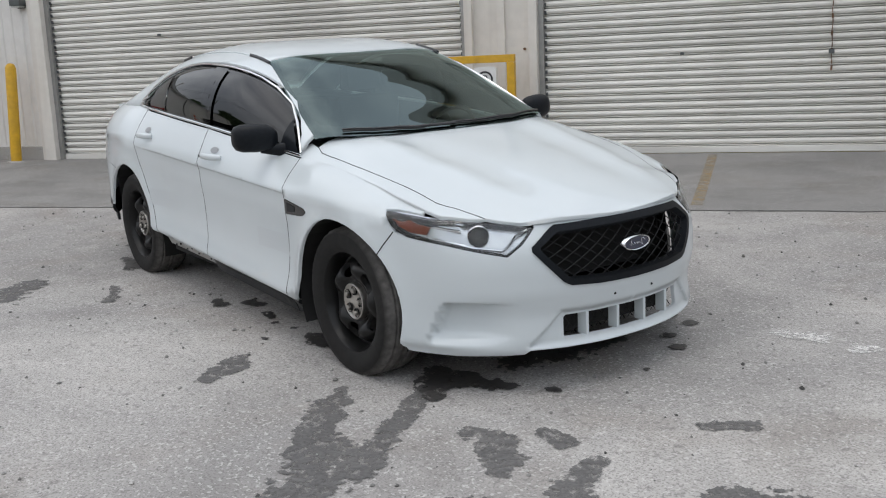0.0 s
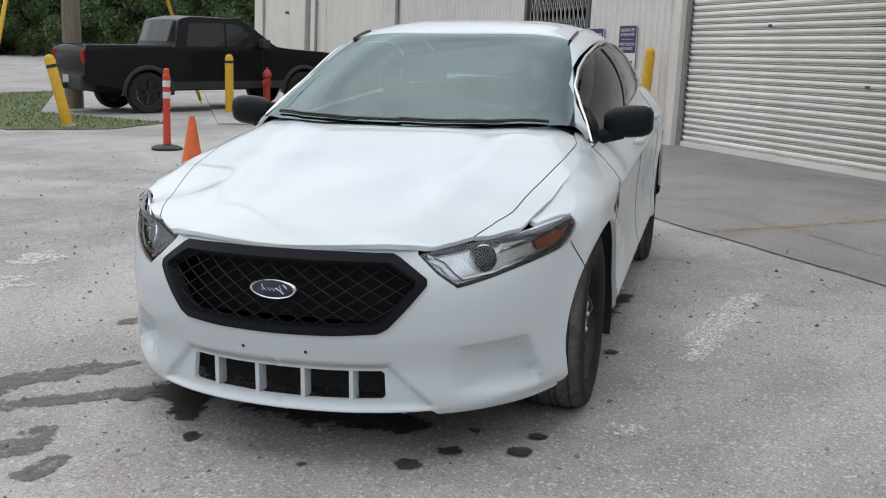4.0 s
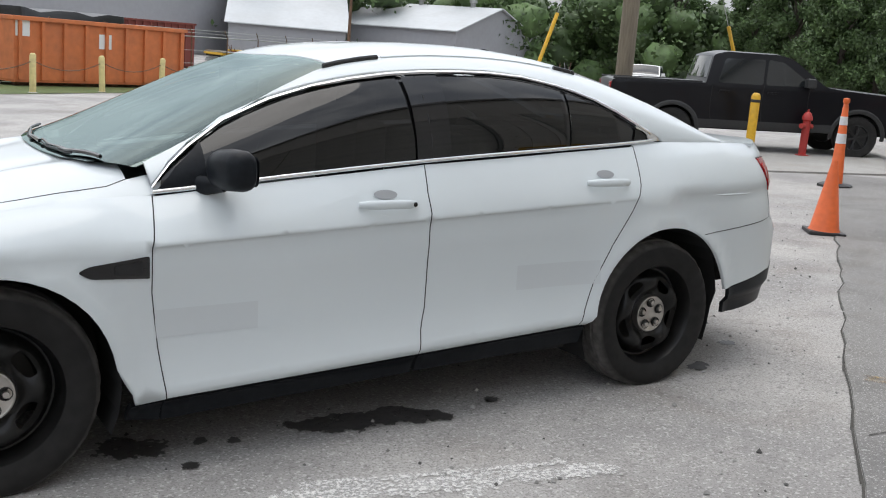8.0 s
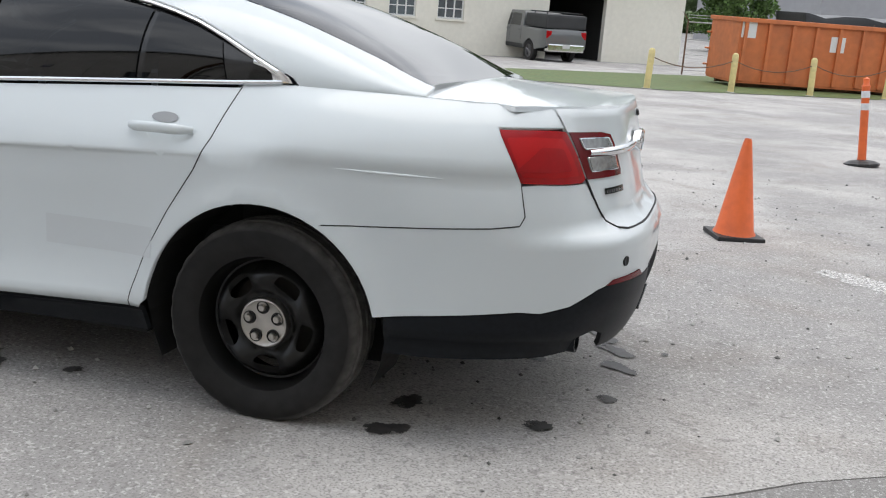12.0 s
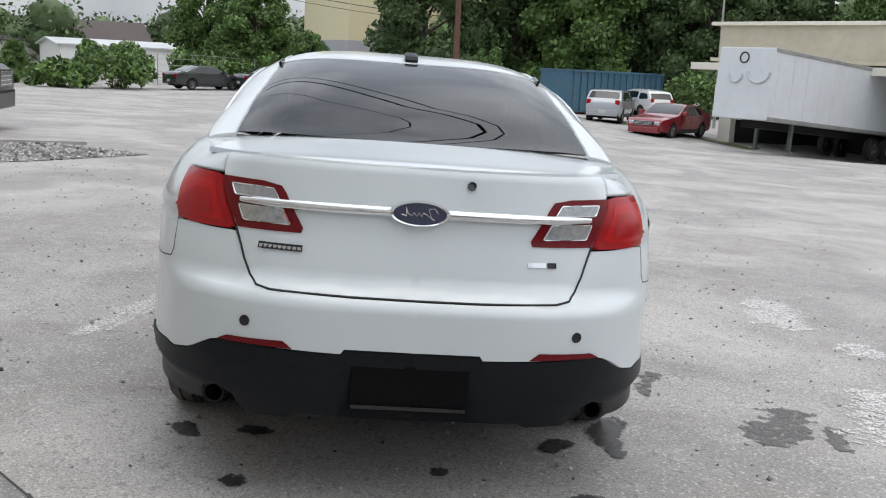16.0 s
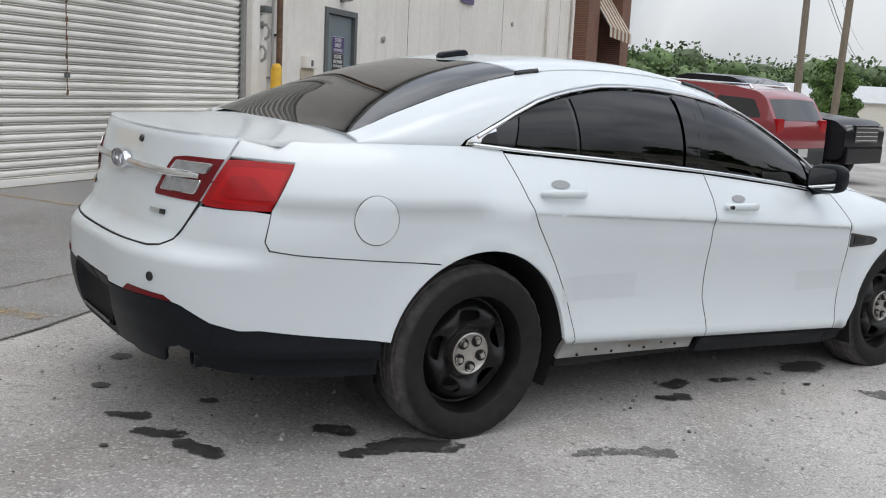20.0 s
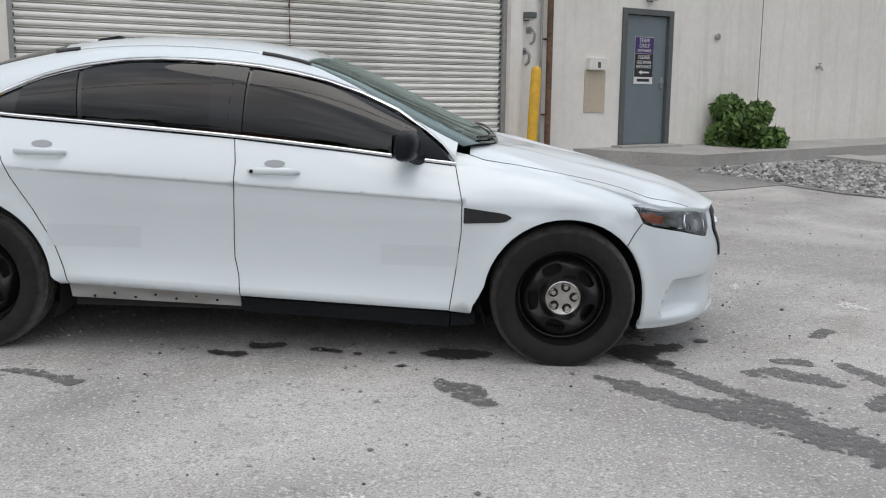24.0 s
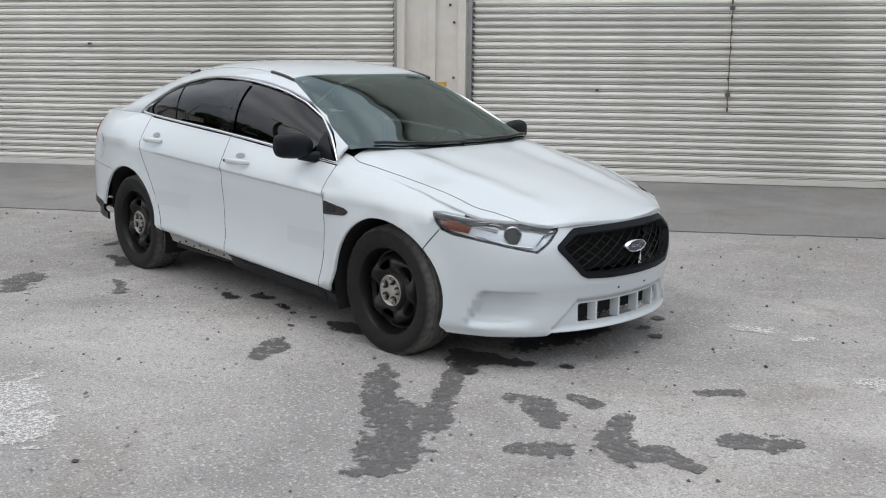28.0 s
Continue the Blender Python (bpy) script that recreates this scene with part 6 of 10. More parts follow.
def wallpaint(name, base, dirt, rust=0.0, rough=0.75):
    """Old masonry paint: dust, runs down the face, a dirty splash at the foot."""
    m = material(name, base, rough, grain=0.05, scale=9, stain=0.35, stain_scale=0.8, color2=dirt, bump=0.006, bump_scale=60)
    n, l = m.node_tree.nodes, m.node_tree.links
    b = n["Principled BSDF"]
    src = b.inputs["Base Color"].links[0].from_socket
    geo = n.new("ShaderNodeNewGeometry")
    mp = n.new("ShaderNodeMapping")
    mp.inputs["Scale"].default_value = (5, 5, 0.22)
    q = n.new("ShaderNodeTexNoise")
    q.inputs["Scale"].default_value, q.inputs["Detail"].default_value = 1.6, 8
    r = n.new("ShaderNodeMapRange")
    r.inputs[1].default_value, r.inputs[2].default_value, r.inputs[4].default_value = 0.52, 0.8, 0.5
    mx = n.new("ShaderNodeMixRGB")
    mx.inputs[2].default_value = (0.3, 0.24, 0.17, 1) if rust else (*dirt, 1)
    l.new(geo.outputs["Position"], mp.inputs["Vector"])
    l.new(mp.outputs["Vector"], q.inputs["Vector"])
    l.new(q.outputs["Fac"], r.inputs[0])
    l.new(r.outputs[0], mx.inputs[0])
    l.new(src, mx.inputs[1])
    l.new(mx.outputs["Color"], b.inputs["Base Color"])
    return m


CREAM = wallpaint("cream_wall_paint", (0.74, 0.71, 0.66), (0.53, 0.49, 0.44))
PALE = wallpaint("pale_ribbed_metal", (0.72, 0.705, 0.675), (0.54, 0.51, 0.475), rough=0.5)
SLATM = material("roller_slat_paint", (0.78, 0.765, 0.72), 0.5, grain=0.1, scale=5, stain=0.55, stain_scale=1.1, color2=(0.52, 0.495, 0.45), random=0.07, stretch=(0.35, 1, 2), bump=0.003)
GALV = material("galvanised_steel", (0.36, 0.36, 0.35), 0.45, metal=0.5, grain=0.15, scale=12, stain=0.5, color2=(0.2, 0.19, 0.17))
RUST = material("rusty_iron", (0.15, 0.085, 0.05), 0.85, grain=0.4, scale=18, stain=0.7, color2=(0.055, 0.04, 0.035), stain_scale=5, bump=0.02)
YELLOW = material("safety_yellow_paint", (0.68, 0.39, 0.02), 0.5, grain=0.12, scale=14, stain=0.55, stain_scale=4, color2=(0.42, 0.25, 0.05))
CREAMY = material("faded_cream_yellow_paint", (0.6, 0.5, 0.22), 0.7, grain=0.12, scale=12, stain=0.5, stain_scale=4, color2=(0.4, 0.35, 0.22))
STEELDOOR = material("blue_grey_door_paint", (0.15, 0.185, 0.2), 0.5, grain=0.06, scale=6, stain=0.3, color2=(0.1, 0.12, 0.13))
FRAMEG = material("dark_grey_frame_paint", (0.1, 0.11, 0.11), 0.5, grain=0.15, scale=12, stain=0.3)
PURPLE = material("purple_sign_print", (0.055, 0.03, 0.13), 0.4, grain=0.03)
INK = material("black_print", (0.02, 0.02, 0.024), 0.45)
WHITE = material("white_sign_plastic", (0.72, 0.72, 0.7), 0.4, grain=0.03, stain=0.15, color2=(0.5, 0.49, 0.46))
REDINK = material("red_print", (0.5, 0.03, 0.025), 0.45)
BLACKPL = material("black_plastic", (0.02, 0.02, 0.021), 0.55, grain=0.2, stain=0.4, color2=(0.06, 0.058, 0.055))
ORANGE = material("orange_cone_plastic", (0.72, 0.135, 0.03), 0.5, grain=0.08, scale=20, stain=0.4, stain_scale=6, color2=(0.45, 0.1, 0.04))
REDPL = material("red_orange_post_plastic", (0.62, 0.06, 0.03), 0.5, grain=0.08, stain=0.3, color2=(0.4, 0.06, 0.04))
BAND = material("reflective_white_band", (0.66, 0.67, 0.68), 0.4, grain=0.06, stain=0.4, stain_scale=8, color2=(0.45, 0.43, 0.4))
HYDRED = material("red_pipe_paint", (0.4, 0.035, 0.03), 0.45, grain=0.1, stain=0.4, color2=(0.2, 0.03, 0.025))
# near-black colour stands for the darkness of unlit interiors
DARKROOM = material("dark_interior_shade", (0.035, 0.034, 0.033), 0.9, grain=0.2)
BRICK = material("red_brown_brick", (0.2, 0.092, 0.058), 0.85, grain=0.15, scale=9, stain=0.5, stain_scale=2, color2=(0.13, 0.065, 0.045), random=0.14, bump=0.01)
MORTAR = material("grey_mortar", (0.24, 0.2, 0.17), 0.95, grain=0.1, scale=30)
ROOFM = material("grey_roof_felt", (0.22, 0.22, 0.21), 0.9, grain=0.1, stain=0.4, color2=(0.3, 0.3, 0.29))
LAMPGLASS = material("frosted_lamp_glass", (0.5, 0.5, 0.48), 0.3)


def lettering(name, text, size, mat, parent, m, label="", thick=0.002, align="CENTER"):
    cu = bpy.data.curves.new(name, "FONT")
    cu.body, cu.size, cu.extrude, cu.align_x, cu.align_y = text, size, thick, align, "CENTER"
    cu.resolution_u = 3
    tmp = bpy.data.objects.new(name, cu)
    me = bpy.data.meshes.new_from_object(tmp)
    bpy.data.objects.remove(tmp)
    bpy.data.curves.remove(cu)
    me.transform(m)
    me.materials.clear()
    me.materials.append(mat)
    ob = new(name, me)
    ob.parent = parent
    if label:
        tagged(ob, label)
    return ob


UPRIGHT = Matrix.Rotation(radians(90), 4, "X")


def on(x, y, z):
    return Matrix.Translation((x, y, z)) @ UPRIGHT


def structure(name, label, category):
    return thing(name, label, category, ROT.copy(), kind="structure")


def ribbed(parent, x0, x1, z0, z1, y, mat, pitch=0.3, width=0.9, name="wall_panel", rise=0.035):
    """Sheets of ribbed metal, each its own piece, lapped a little."""
    n = max(1, round((x1 - x0) / width))
    w = (x1 - x0) / n
    for k in range(n):
        bm = bmesh.new()
        prof, x = [(0, 0)], 0.0
        m = max(1, round(w / pitch))
        pp = w / m
        for j in range(m):
            o = j * pp
            prof += [(o + pp * 0.55, 0), (o + pp * 0.65, -rise), (o + pp * 0.9, -rise), (o + pp, 0)]
        a = [bm.verts.new((x0 + k * w + px, y + py - 0.002 * (k % 2), z0)) for px, py in prof]
        b = [bm.verts.new((x0 + k * w + px, y + py - 0.002 * (k % 2), z1)) for px, py in prof]
        for i in range(len(prof) - 1):
            bm.faces.new((a[i], a[i + 1], b[i + 1], b[i]))
        part(name, bm, mat, parent)


# wall bodies, with the openings left between them
front = structure("wall_front", "stained cream painted warehouse front wall", "wall")
for x0, x1, z0, z1 in ((-48.6, -24, 0.1, LOW_TOP), (-24, -12.95, 0.1, LOW_TOP), (-10.2, -7.25, 0.1, TOP), (-0.98, -0.07, 0.1, 4.75), (6.62, 8.97, 0.1, TOP), (10.05, 26.4, 0.1, TOP), (8.97, 10.05, 2.53, TOP),
                       (-12.95, -10.2, 3.1, LOW_TOP), (-7.25, 6.62, 4.75, TOP)):
    boxed("wall_body", x0, x1, WY, WY + 0.3, z0, z1, PALE if x1 <= -7 and x0 >= -24.5 else CREAM, front)
boxed("kerb_step", 8.8, 10.2, WY - 0.25, WY + 0.3, 0.05, 0.42, SLAB, front, 0.01, "pale concrete step under the door")
ribbed(front, -24, -12.97, 0.32, LOW_TOP, WY - 0.003, PALE, 0.2, rise=0.014)
ribbed(front, -10.18, -7.45, 0.42, TOP, WY - 0.003, PALE, 0.2, rise=0.016)
for x in (-46, -38.5, -31, 12.4, 18.6, 24.6):
    boxed("panel_joint", x - 0.008, x + 0.008, WY - 0.004, WY + 0.01, 0.25, TOP if x > 0 else LOW_TOP, FRAMEG, front)
for x0, x1 in ((-10.2, -7.45),):
    boxed("plinth", x0, x1, WY - 0.05, WY + 0.02, 0.15, 0.42, SLAB, front, 0.008, "scuffed pale concrete plinth")
for x in (-7.33, 6.7):
    boxed("jamb", x - 0.09, x + 0.09, WY - 0.1, WY + 0.02, 0.2, 4.85, CREAM, front, 0.006, "cream steel door jamb")
    boxed("jamb_flange", x - 0.16 if x < 0 else x + 0.1, x - 0.1 if x < 0 else x + 0.16, WY - 0.07, WY, 0.2, 4.85, CREAM, front, 0.004)
for k, x in enumerate((-0.93, -0.53, -0.13)):
    boxed("pillar_fin", x - 0.05, x + 0.05, WY - (0.05 if k == 1 else 0.09), WY + 0.01, 0.2, 4.75, CREAM, front, 0.006)
for z in (1.3, 1.5, 2.2, 2.42, 3.1):
    bm = bmesh.new()
    lathe(bm, [(0.0, -0.012), (0.014, -0.012), (0.018, 0.01)], 8, "Y")
    bmesh.ops.translate(bm, verts=bm.verts, vec=(-0.32 + 0.09 * math.sin(z * 9), WY - 0.01, z))
    part("bolt", bm, RUST, front)
back = structure("wall_back", "plain cream warehouse back and side walls", "wall")
boxed("wall_body", -48.6, -48.3, WY + 0.3, WY + 30, 0.1, LOW_TOP, CREAM, back)
boxed("wall_body", -10.2, -9.9, WY + 0.3, WY + 30, LOW_TOP, TOP, CREAM, back)
boxed("wall_body", 27.7, 28.0, WY + 2.4, WY + 30, 0.1, TOP, CREAM, back)
boxed("wall_body", -48.6, 28, WY + 30, WY + 30.3, 0.1, LOW_TOP, CREAM, back)
roof = structure("roof_1", "flat grey felt warehouse roof", "roof")
boxed("roof_sheet", -48.8, -10.2, WY - 0.12, WY + 30.4, LOW_TOP, LOW_TOP + 0.15, ROOFM, roof, 0.01)
boxed("eaves_trim", -48.8, -10.2, WY - 0.2, WY - 0.12, LOW_TOP - 0.1, LOW_TOP + 0.17, GALV, roof, 0.01)
boxed("roof_sheet", -10.2, 28.2, WY - 0.12, WY + 30.4, TOP, TOP + 0.18, ROOFM, roof, 0.01)
boxed("eaves_trim", -10.2, 28.2, WY - 0.2, WY - 0.12, TOP - 0.12, TOP + 0.2, GALV, roof, 0.01)


# roller doors
def roller(name, x0, x1, label):
    d = structure(name, label, "roller door")
    w = x1 - x0
    bm = bmesh.new()
    prof = [(0.045, 0.0), (0.045, 0.003), (0.008, 0.006), (0.003, 0.011), (0.008, 0.0165), (0.045, 0.0185), (0.045, 0.0225), (0.008, 0.0255), (-0.003, 0.034), (-0.008, 0.052), (-0.003, 0.07), (0.009, 0.081), (0.045, 0.0845), (0.045, 0.0875)]
    a = [bm.verts.new((0, p, z)) for p, z in prof]
    b = [bm.verts.new((w, p, z)) for p, z in prof]
    for i in range(len(prof) - 1):
        bm.faces.new((a[i], b[i], b[i + 1], a[i + 1]))
    first = part("slat", bm, SLATM, d, smooth=30)
    rnd = random.Random(len(name) + int(w * 10))
    z = BASE + 0.085
    first.location = (x0, WY + 0.06, z)
    for k in range(1, 52):
        ob = new("slat", first.data)
        ob.parent = d
        ob.location = (x0, WY + 0.06 + rnd.uniform(-0.0015, 0.0015), z + k * 0.0875)
    boxed("bottom_rail", x0, x1, WY + 0.03, WY + 0.1, BASE + 0.012, BASE + 0.085, SLATM, d, 0.006, "dusty steel bottom rail of the door")
    boxed("rubber_seal", x0, x1, WY + 0.045, WY + 0.085, BASE - 0.01, BASE + 0.012, CREAMY, d, 0.0, "dirty yellow rubber seal")
    for x, s in ((x0, 1), (x1, -1)):
        boxed("side_guide", min(x, x + s * 0.06), max(x, x + s * 0.06), WY - 0.012, WY + 0.05, BASE, 4.75, GALV, d, 0.004, "galvanised side guide")
        bm = bmesh.new()
        for k in range(52):
            box(bm, x + s * 0.062, x + s * 0.085, WY + 0.035, WY + 0.062, z + k * 0.0875 + 0.02, z + k * 0.0875 + 0.06)
        tagged(part("end_locks", bm, FRAMEG, d), kind="stuff")
    return d


door_a = roller("door_1", -7.24, -0.98, "closed beige roller door with worn slats")
door_b = roller("door_2", -0.07, 6.61, "closed beige roller door with dangling chain")
bm = bmesh.new()
for k in range(60):
    zz = 1.12 + k * 0.062
    tube(bm, [(3.2 + 0.004 * math.sin(k * 1.7), WY + 0.035, zz), (3.2 + 0.004 * math.sin(k * 1.7 + 1), WY + 0.03, zz + 0.055)], 0.006 if k % 3 else 0.012, 5)
part("pull_chain", bm, RUST, door_b, "rusty pull chain hanging on the slats")
for zz in (1.3, 2.35, 2.75):
    boxed("chain_keeper", 3.17, 3.23, WY + 0.02, WY + 0.045, zz, zz + 0.05, FRAMEG, door_b, 0.004)
for d, xs in ((door_a, ((-5.4, 1.9), (-3.6, 1.2))), (door_b, ((1.6, 1.35),))):
    for x, zz in xs:
        boxed("lift_handle", x - 0.02, x + 0.02, WY + 0.015, WY + 0.05, zz, zz + 0.03, FRAMEG, d, 0.004)

# the gated opening and the bay behind it, its darkness put into the wall colour
bay = structure("wall_bay", "bay behind the gate, its gloom put into the colour", "wall")
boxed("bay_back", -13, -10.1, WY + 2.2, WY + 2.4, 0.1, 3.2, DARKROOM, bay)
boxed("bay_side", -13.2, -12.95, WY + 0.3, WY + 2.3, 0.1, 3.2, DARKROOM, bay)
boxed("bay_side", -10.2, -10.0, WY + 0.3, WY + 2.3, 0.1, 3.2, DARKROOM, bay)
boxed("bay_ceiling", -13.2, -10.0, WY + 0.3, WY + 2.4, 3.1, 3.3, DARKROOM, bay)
gate = thing("lattice_gate", "closed folding steel lattice gate in grey frame", "gate", ROT.copy())
for x in (-12.9, -10.27):
    boxed("gate_post", x - 0.06, x + 0.06, WY - 0.03, WY + 0.12, 0.2, 3.1, FRAMEG, gate, 0.006)
boxed("gate_head", -12.84, -10.33, WY - 0.03, WY + 0.12, 2.98, 3.1, FRAMEG, gate, 0.006)
for k in range(15):
    x = -12.8 + k * 0.17
    boxed("upright", x - 0.012, x + 0.012, WY + 0.03, WY + 0.05, 0.24, 2.98, GALV, gate)
for s in (1, -1):
    for k in range(-8, 15):
        x, pts = -12.8 + k * 0.17, []
        for j in range(9):
            xx, zz = x + s * 0 + j * 0.17 if s > 0 else x + (8 - j) * 0.17, 0.3 + j * 0.33
            if -12.82 <= xx <= -10.35:
                pts.append((xx, WY + 0.04 + s * 0.014, zz))
        if len(pts) > 1:
            bm = bmesh.new()
            tube(bm, pts, 0.009, 4)
            part("lattice_bar", bm, GALV, gate)


# yellow bollards by the jambs and out in the yard
def bollard(m, h, r, mat, label, bands=(), group=""):
    o = thing("bollard", label, "bollard", m, group)
    bm = bmesh.new()
    lathe(bm, [(0, h), (r * 0.45, h - 0.004), (r * 0.8, h - 0.03), (r, h - 0.075), (r, 0.0), (r, -0.15)], 20)
    part("pipe", bm, mat, o, smooth=50)
    for z in bands:
        bm = bmesh.new()
        lathe(bm, [(r + 0.001, z), (r + 0.004, z + 0.004), (r + 0.004, z + 0.05), (r + 0.001, z + 0.054)], 20)
        part("band", bm, BLACKPL if mat is YELLOW else BAND, o, smooth=40)
    bm = bmesh.new()
    lathe(bm, [(r + 0.05, -0.02), (r + 0.045, 0.015), (r, 0.03)], 16)
    part("footing", bm, SLAB, o, "crumbled concrete footing", smooth=40)
    return o


def lean(ax, ay):
    return Matrix.Rotation(radians(ax), 4, "X") @ Matrix.Rotation(radians(ay), 4, "Y")


bollard(by_wall(-7.8, 0.28) @ lean(0, 4), 1.42, 0.075, YELLOW, "leaning yellow steel bollard beside roller door", group="yellow bollards")
bollard(by_wall(6.86, 0.3) @ lean(0, 3), 1.42, 0.075, YELLOW, "leaning yellow steel bollard beside roller door", group="yellow bollards")
bollard(Matrix.Translation(at_xy(-8.9, -9.3)) @ lean(12, 6), 1.22, 0.085, YELLOW, "leaning yellow bollard with black band on verge", (1.0,), "yellow bollards")
bollard(Matrix.Translation(at_xy(-13.0, -8.5)) @ lean(0, 1), 1.2, 0.085, YELLOW, "yellow steel bollard with black band on verge", (1.02,), "yellow bollards")

# yellow tube frame and the sign behind it
fr = thing("guard_frame", "scratched yellow square tube guard frame", "guard rail", ROT @ Matrix.Translation((0.08, -0.03, 0)))
gz = level(-5.65)
for x in (-1.24, -0.38):
    boxed("post", x - 0.045, x + 0.045, 5.6, 5.69, gz - 0.02, 1.35, YELLOW, fr, 0.008)
    boxed("foot_plate", x - 0.09, x + 0.09, 5.55, 5.74, gz - 0.005, gz + 0.012, YELLOW, fr, 0.003)
boxed("top_rail", -1.285, -0.335, 5.602, 5.688, 1.352, 1.44, YELLOW, fr, 0.008)
boxed("mid_rail", -1.193, -0.427, 5.605, 5.685, 0.82, 0.9, YELLOW, fr, 0.008)
sg = thing("parking_sign", "white plastic no parking stand on black base", "sign", by_wall(-0.58, 0.66, -4) @ lean(-4, 0))
boxed("base", -0.2, 0.2, -0.17, 0.17, 0.0, 0.07, BLACKPL, sg, 0.02, "black rubber base")
bm = bmesh.new()
ring = rounded([(-0.16, 0.06), (0.16, 0.06), (0.14, 1.12), (-0.14, 1.12)], 0.05)
va, vb = [bm.verts.new((x, -0.035, z)) for x, z in ring], [bm.verts.new((x, 0.035, z)) for x, z in ring]
bm.faces.new(va)
bm.faces.new(vb[::-1])
for i in range(len(ring)):
    bm.faces.new((va[i - 1], vb[i - 1], vb[i], va[i]))
bmesh.ops.recalc_face_normals(bm, faces=bm.faces)
panel = part("panel", bm, WHITE, sg, smooth=30)
bm = bmesh.new()
tube(bm, [(0.09 * math.cos(a), -0.037, 0.97 + 0.09 * math.sin(a)) for a in [k * math.pi / 12 for k in range(25)]], 0.011, 6)
tube(bm, [(-0.06, -0.039, 1.03), (0.06, -0.039, 0.91)], 0.009, 6)
part("ban_ring", bm, INK, panel)
lettering("letters", "P", 0.14, INK, panel, on(0, -0.037, 0.97))
lettering("letters", "NO", 0.15, INK, panel, on(0, -0.038, 0.78))
for k, ch in enumerate("PARKING"):
    lettering("letters", ch, 0.1, INK, panel, on(0, -0.038, 0.66 - k * 0.085))


# wall signs
def wall_sign(name, x0, x1, z0, z1, label, lines=(), bars=(), split=0.5, top=PURPLE, low=WHITE):
    s = thing(name, label, "sign", ROT.copy())
    y = WY - 0.045
    boxed("plate", x0, x1, y - 0.004, y, z0, z1, low, s)
    boxed("print_band", x0 + 0.012, x1 - 0.012, y - 0.0065, y - 0.0042, z0 + (z1 - z0) * split, z1 - 0.012, top, s)
    for x in (x0 + 0.03, x1 - 0.03):
        boxed("standoff", x - 0.008, x + 0.008, y, y + 0.045, z0 + 0.03, z1 - 0.03, GALV, s)
    for text, size, z, mat in lines:
        lettering("letters", text, size, mat, s, on((x0 + x1) / 2, y - 0.0075, z))
    for bx0, bx1, bz0, bz1, mat in bars:
        boxed("print_bar", bx0, bx1, y - 0.0085, y - 0.0068, bz0, bz1, mat, s)
    return s


wall_sign("notice_sign", -9.08, -8.53, 1.28, 1.98, "purple and white check-in sign on ribbed wall",
          (("ALL PICK-UPS", 0.068, 1.9, WHITE), ("& DROP-OFFS", 0.068, 1.83, WHITE), ("MUST CHECK IN", 0.062, 1.68, WHITE), ("WITH OFFICE", 0.062, 1.61, WHITE)),
          ((-9.0, -8.62, 1.755, 1.762, WHITE), (-9.02, -8.95, 1.37, 1.44, PURPLE), (-8.92, -8.6, 1.385, 1.425, INK)), split=0.38)
wall_sign("notice_sign", -10.24 + 0.08, -9.6, 1.28, 1.95, "purple and white admittance sign on ribbed wall",
          (("NO ADMITTANCE", 0.055, 1.84, WHITE),), ((-10.08, -9.68, 1.72, 1.735, WHITE), (-10.05, -9.71, 1.62, 1.67, WHITE), (-10.03, -9.74, 1.36, 1.4, PURPLE)), split=0.38)
wall_sign("notice_sign", -14.09, -13.45, 1.47, 1.93, "small purple notice on pale ribbed wall", (), ((-14.0, -13.55, 1.8, 1.84, WHITE), (-13.95, -13.6, 1.7, 1.74, WHITE)), split=0.3)
ent = wall_sign("entrance_sign", 15.3, 16.15, 3.26, 3.86, "white and purple entrance sign with white arrow",
                (("ENTRANCE", 0.13, 3.4, WHITE),), ((15.4, 15.5, 3.72, 3.81, PURPLE), (15.55, 16.02, 3.735, 3.795, PURPLE)), split=0.62, top=WHITE, low=PURPLE)
bm = bmesh.new()
box(bm, 15.5, 15.9, WY - 0.055, WY - 0.052, 3.535, 3.57)
va = [bm.verts.new((x, WY - 0.054, z)) for x, z in ((15.36, 3.552), (15.51, 3.62), (15.51, 3.485))]
bm.faces.new(va)
part("arrow", bm, WHITE, ent)

# the staff door
sd = structure("door_3", "blue-grey steel staff door in dark frame", "door")
boxed("door_leaf", 9.04, 9.98, WY + 0.03, WY + 0.08, 0.43, 2.46, STEELDOOR, sd, 0.004)
for x0, x1, z0, z1 in ((8.93, 9.03, 0.42, 2.56), (9.99, 10.09, 0.42, 2.56), (9.03, 9.99, 2.47, 2.56)):
    boxed("door_frame", x0, x1, WY - 0.03, WY + 0.12, z0, z1, FRAMEG, sd, 0.005)
bm = bmesh.new()
tube(bm, [(9.9, WY + 0.03, 1.42), (9.9, WY - 0.03, 1.42), (9.78, WY - 0.03, 1.42)], 0.011, 8)
box(bm, 9.87, 9.93, WY + 0.015, WY + 0.03, 1.32, 1.5)
part("door_handle", bm, GALV, sd, "worn steel lever handle")
for z in (0.75, 1.45, 2.2):
    boxed("hinge", 9.02, 9.05, WY + 0.005, WY + 0.03, z, z + 0.1, GALV, sd)
y = WY + 0.026
notice = boxed("notice", 9.26, 9.69, y - 0.003, y, 1.39, 2.13, WHITE, sd, 0.0, "purple and black staff entrance notice")
boxed("print_band", 9.265, 9.685, y - 0.006, y - 0.0035, 1.87, 2.125, PURPLE, notice)
boxed("print_band", 9.265, 9.685, y - 0.006, y - 0.0035, 1.5, 1.865, INK, notice)
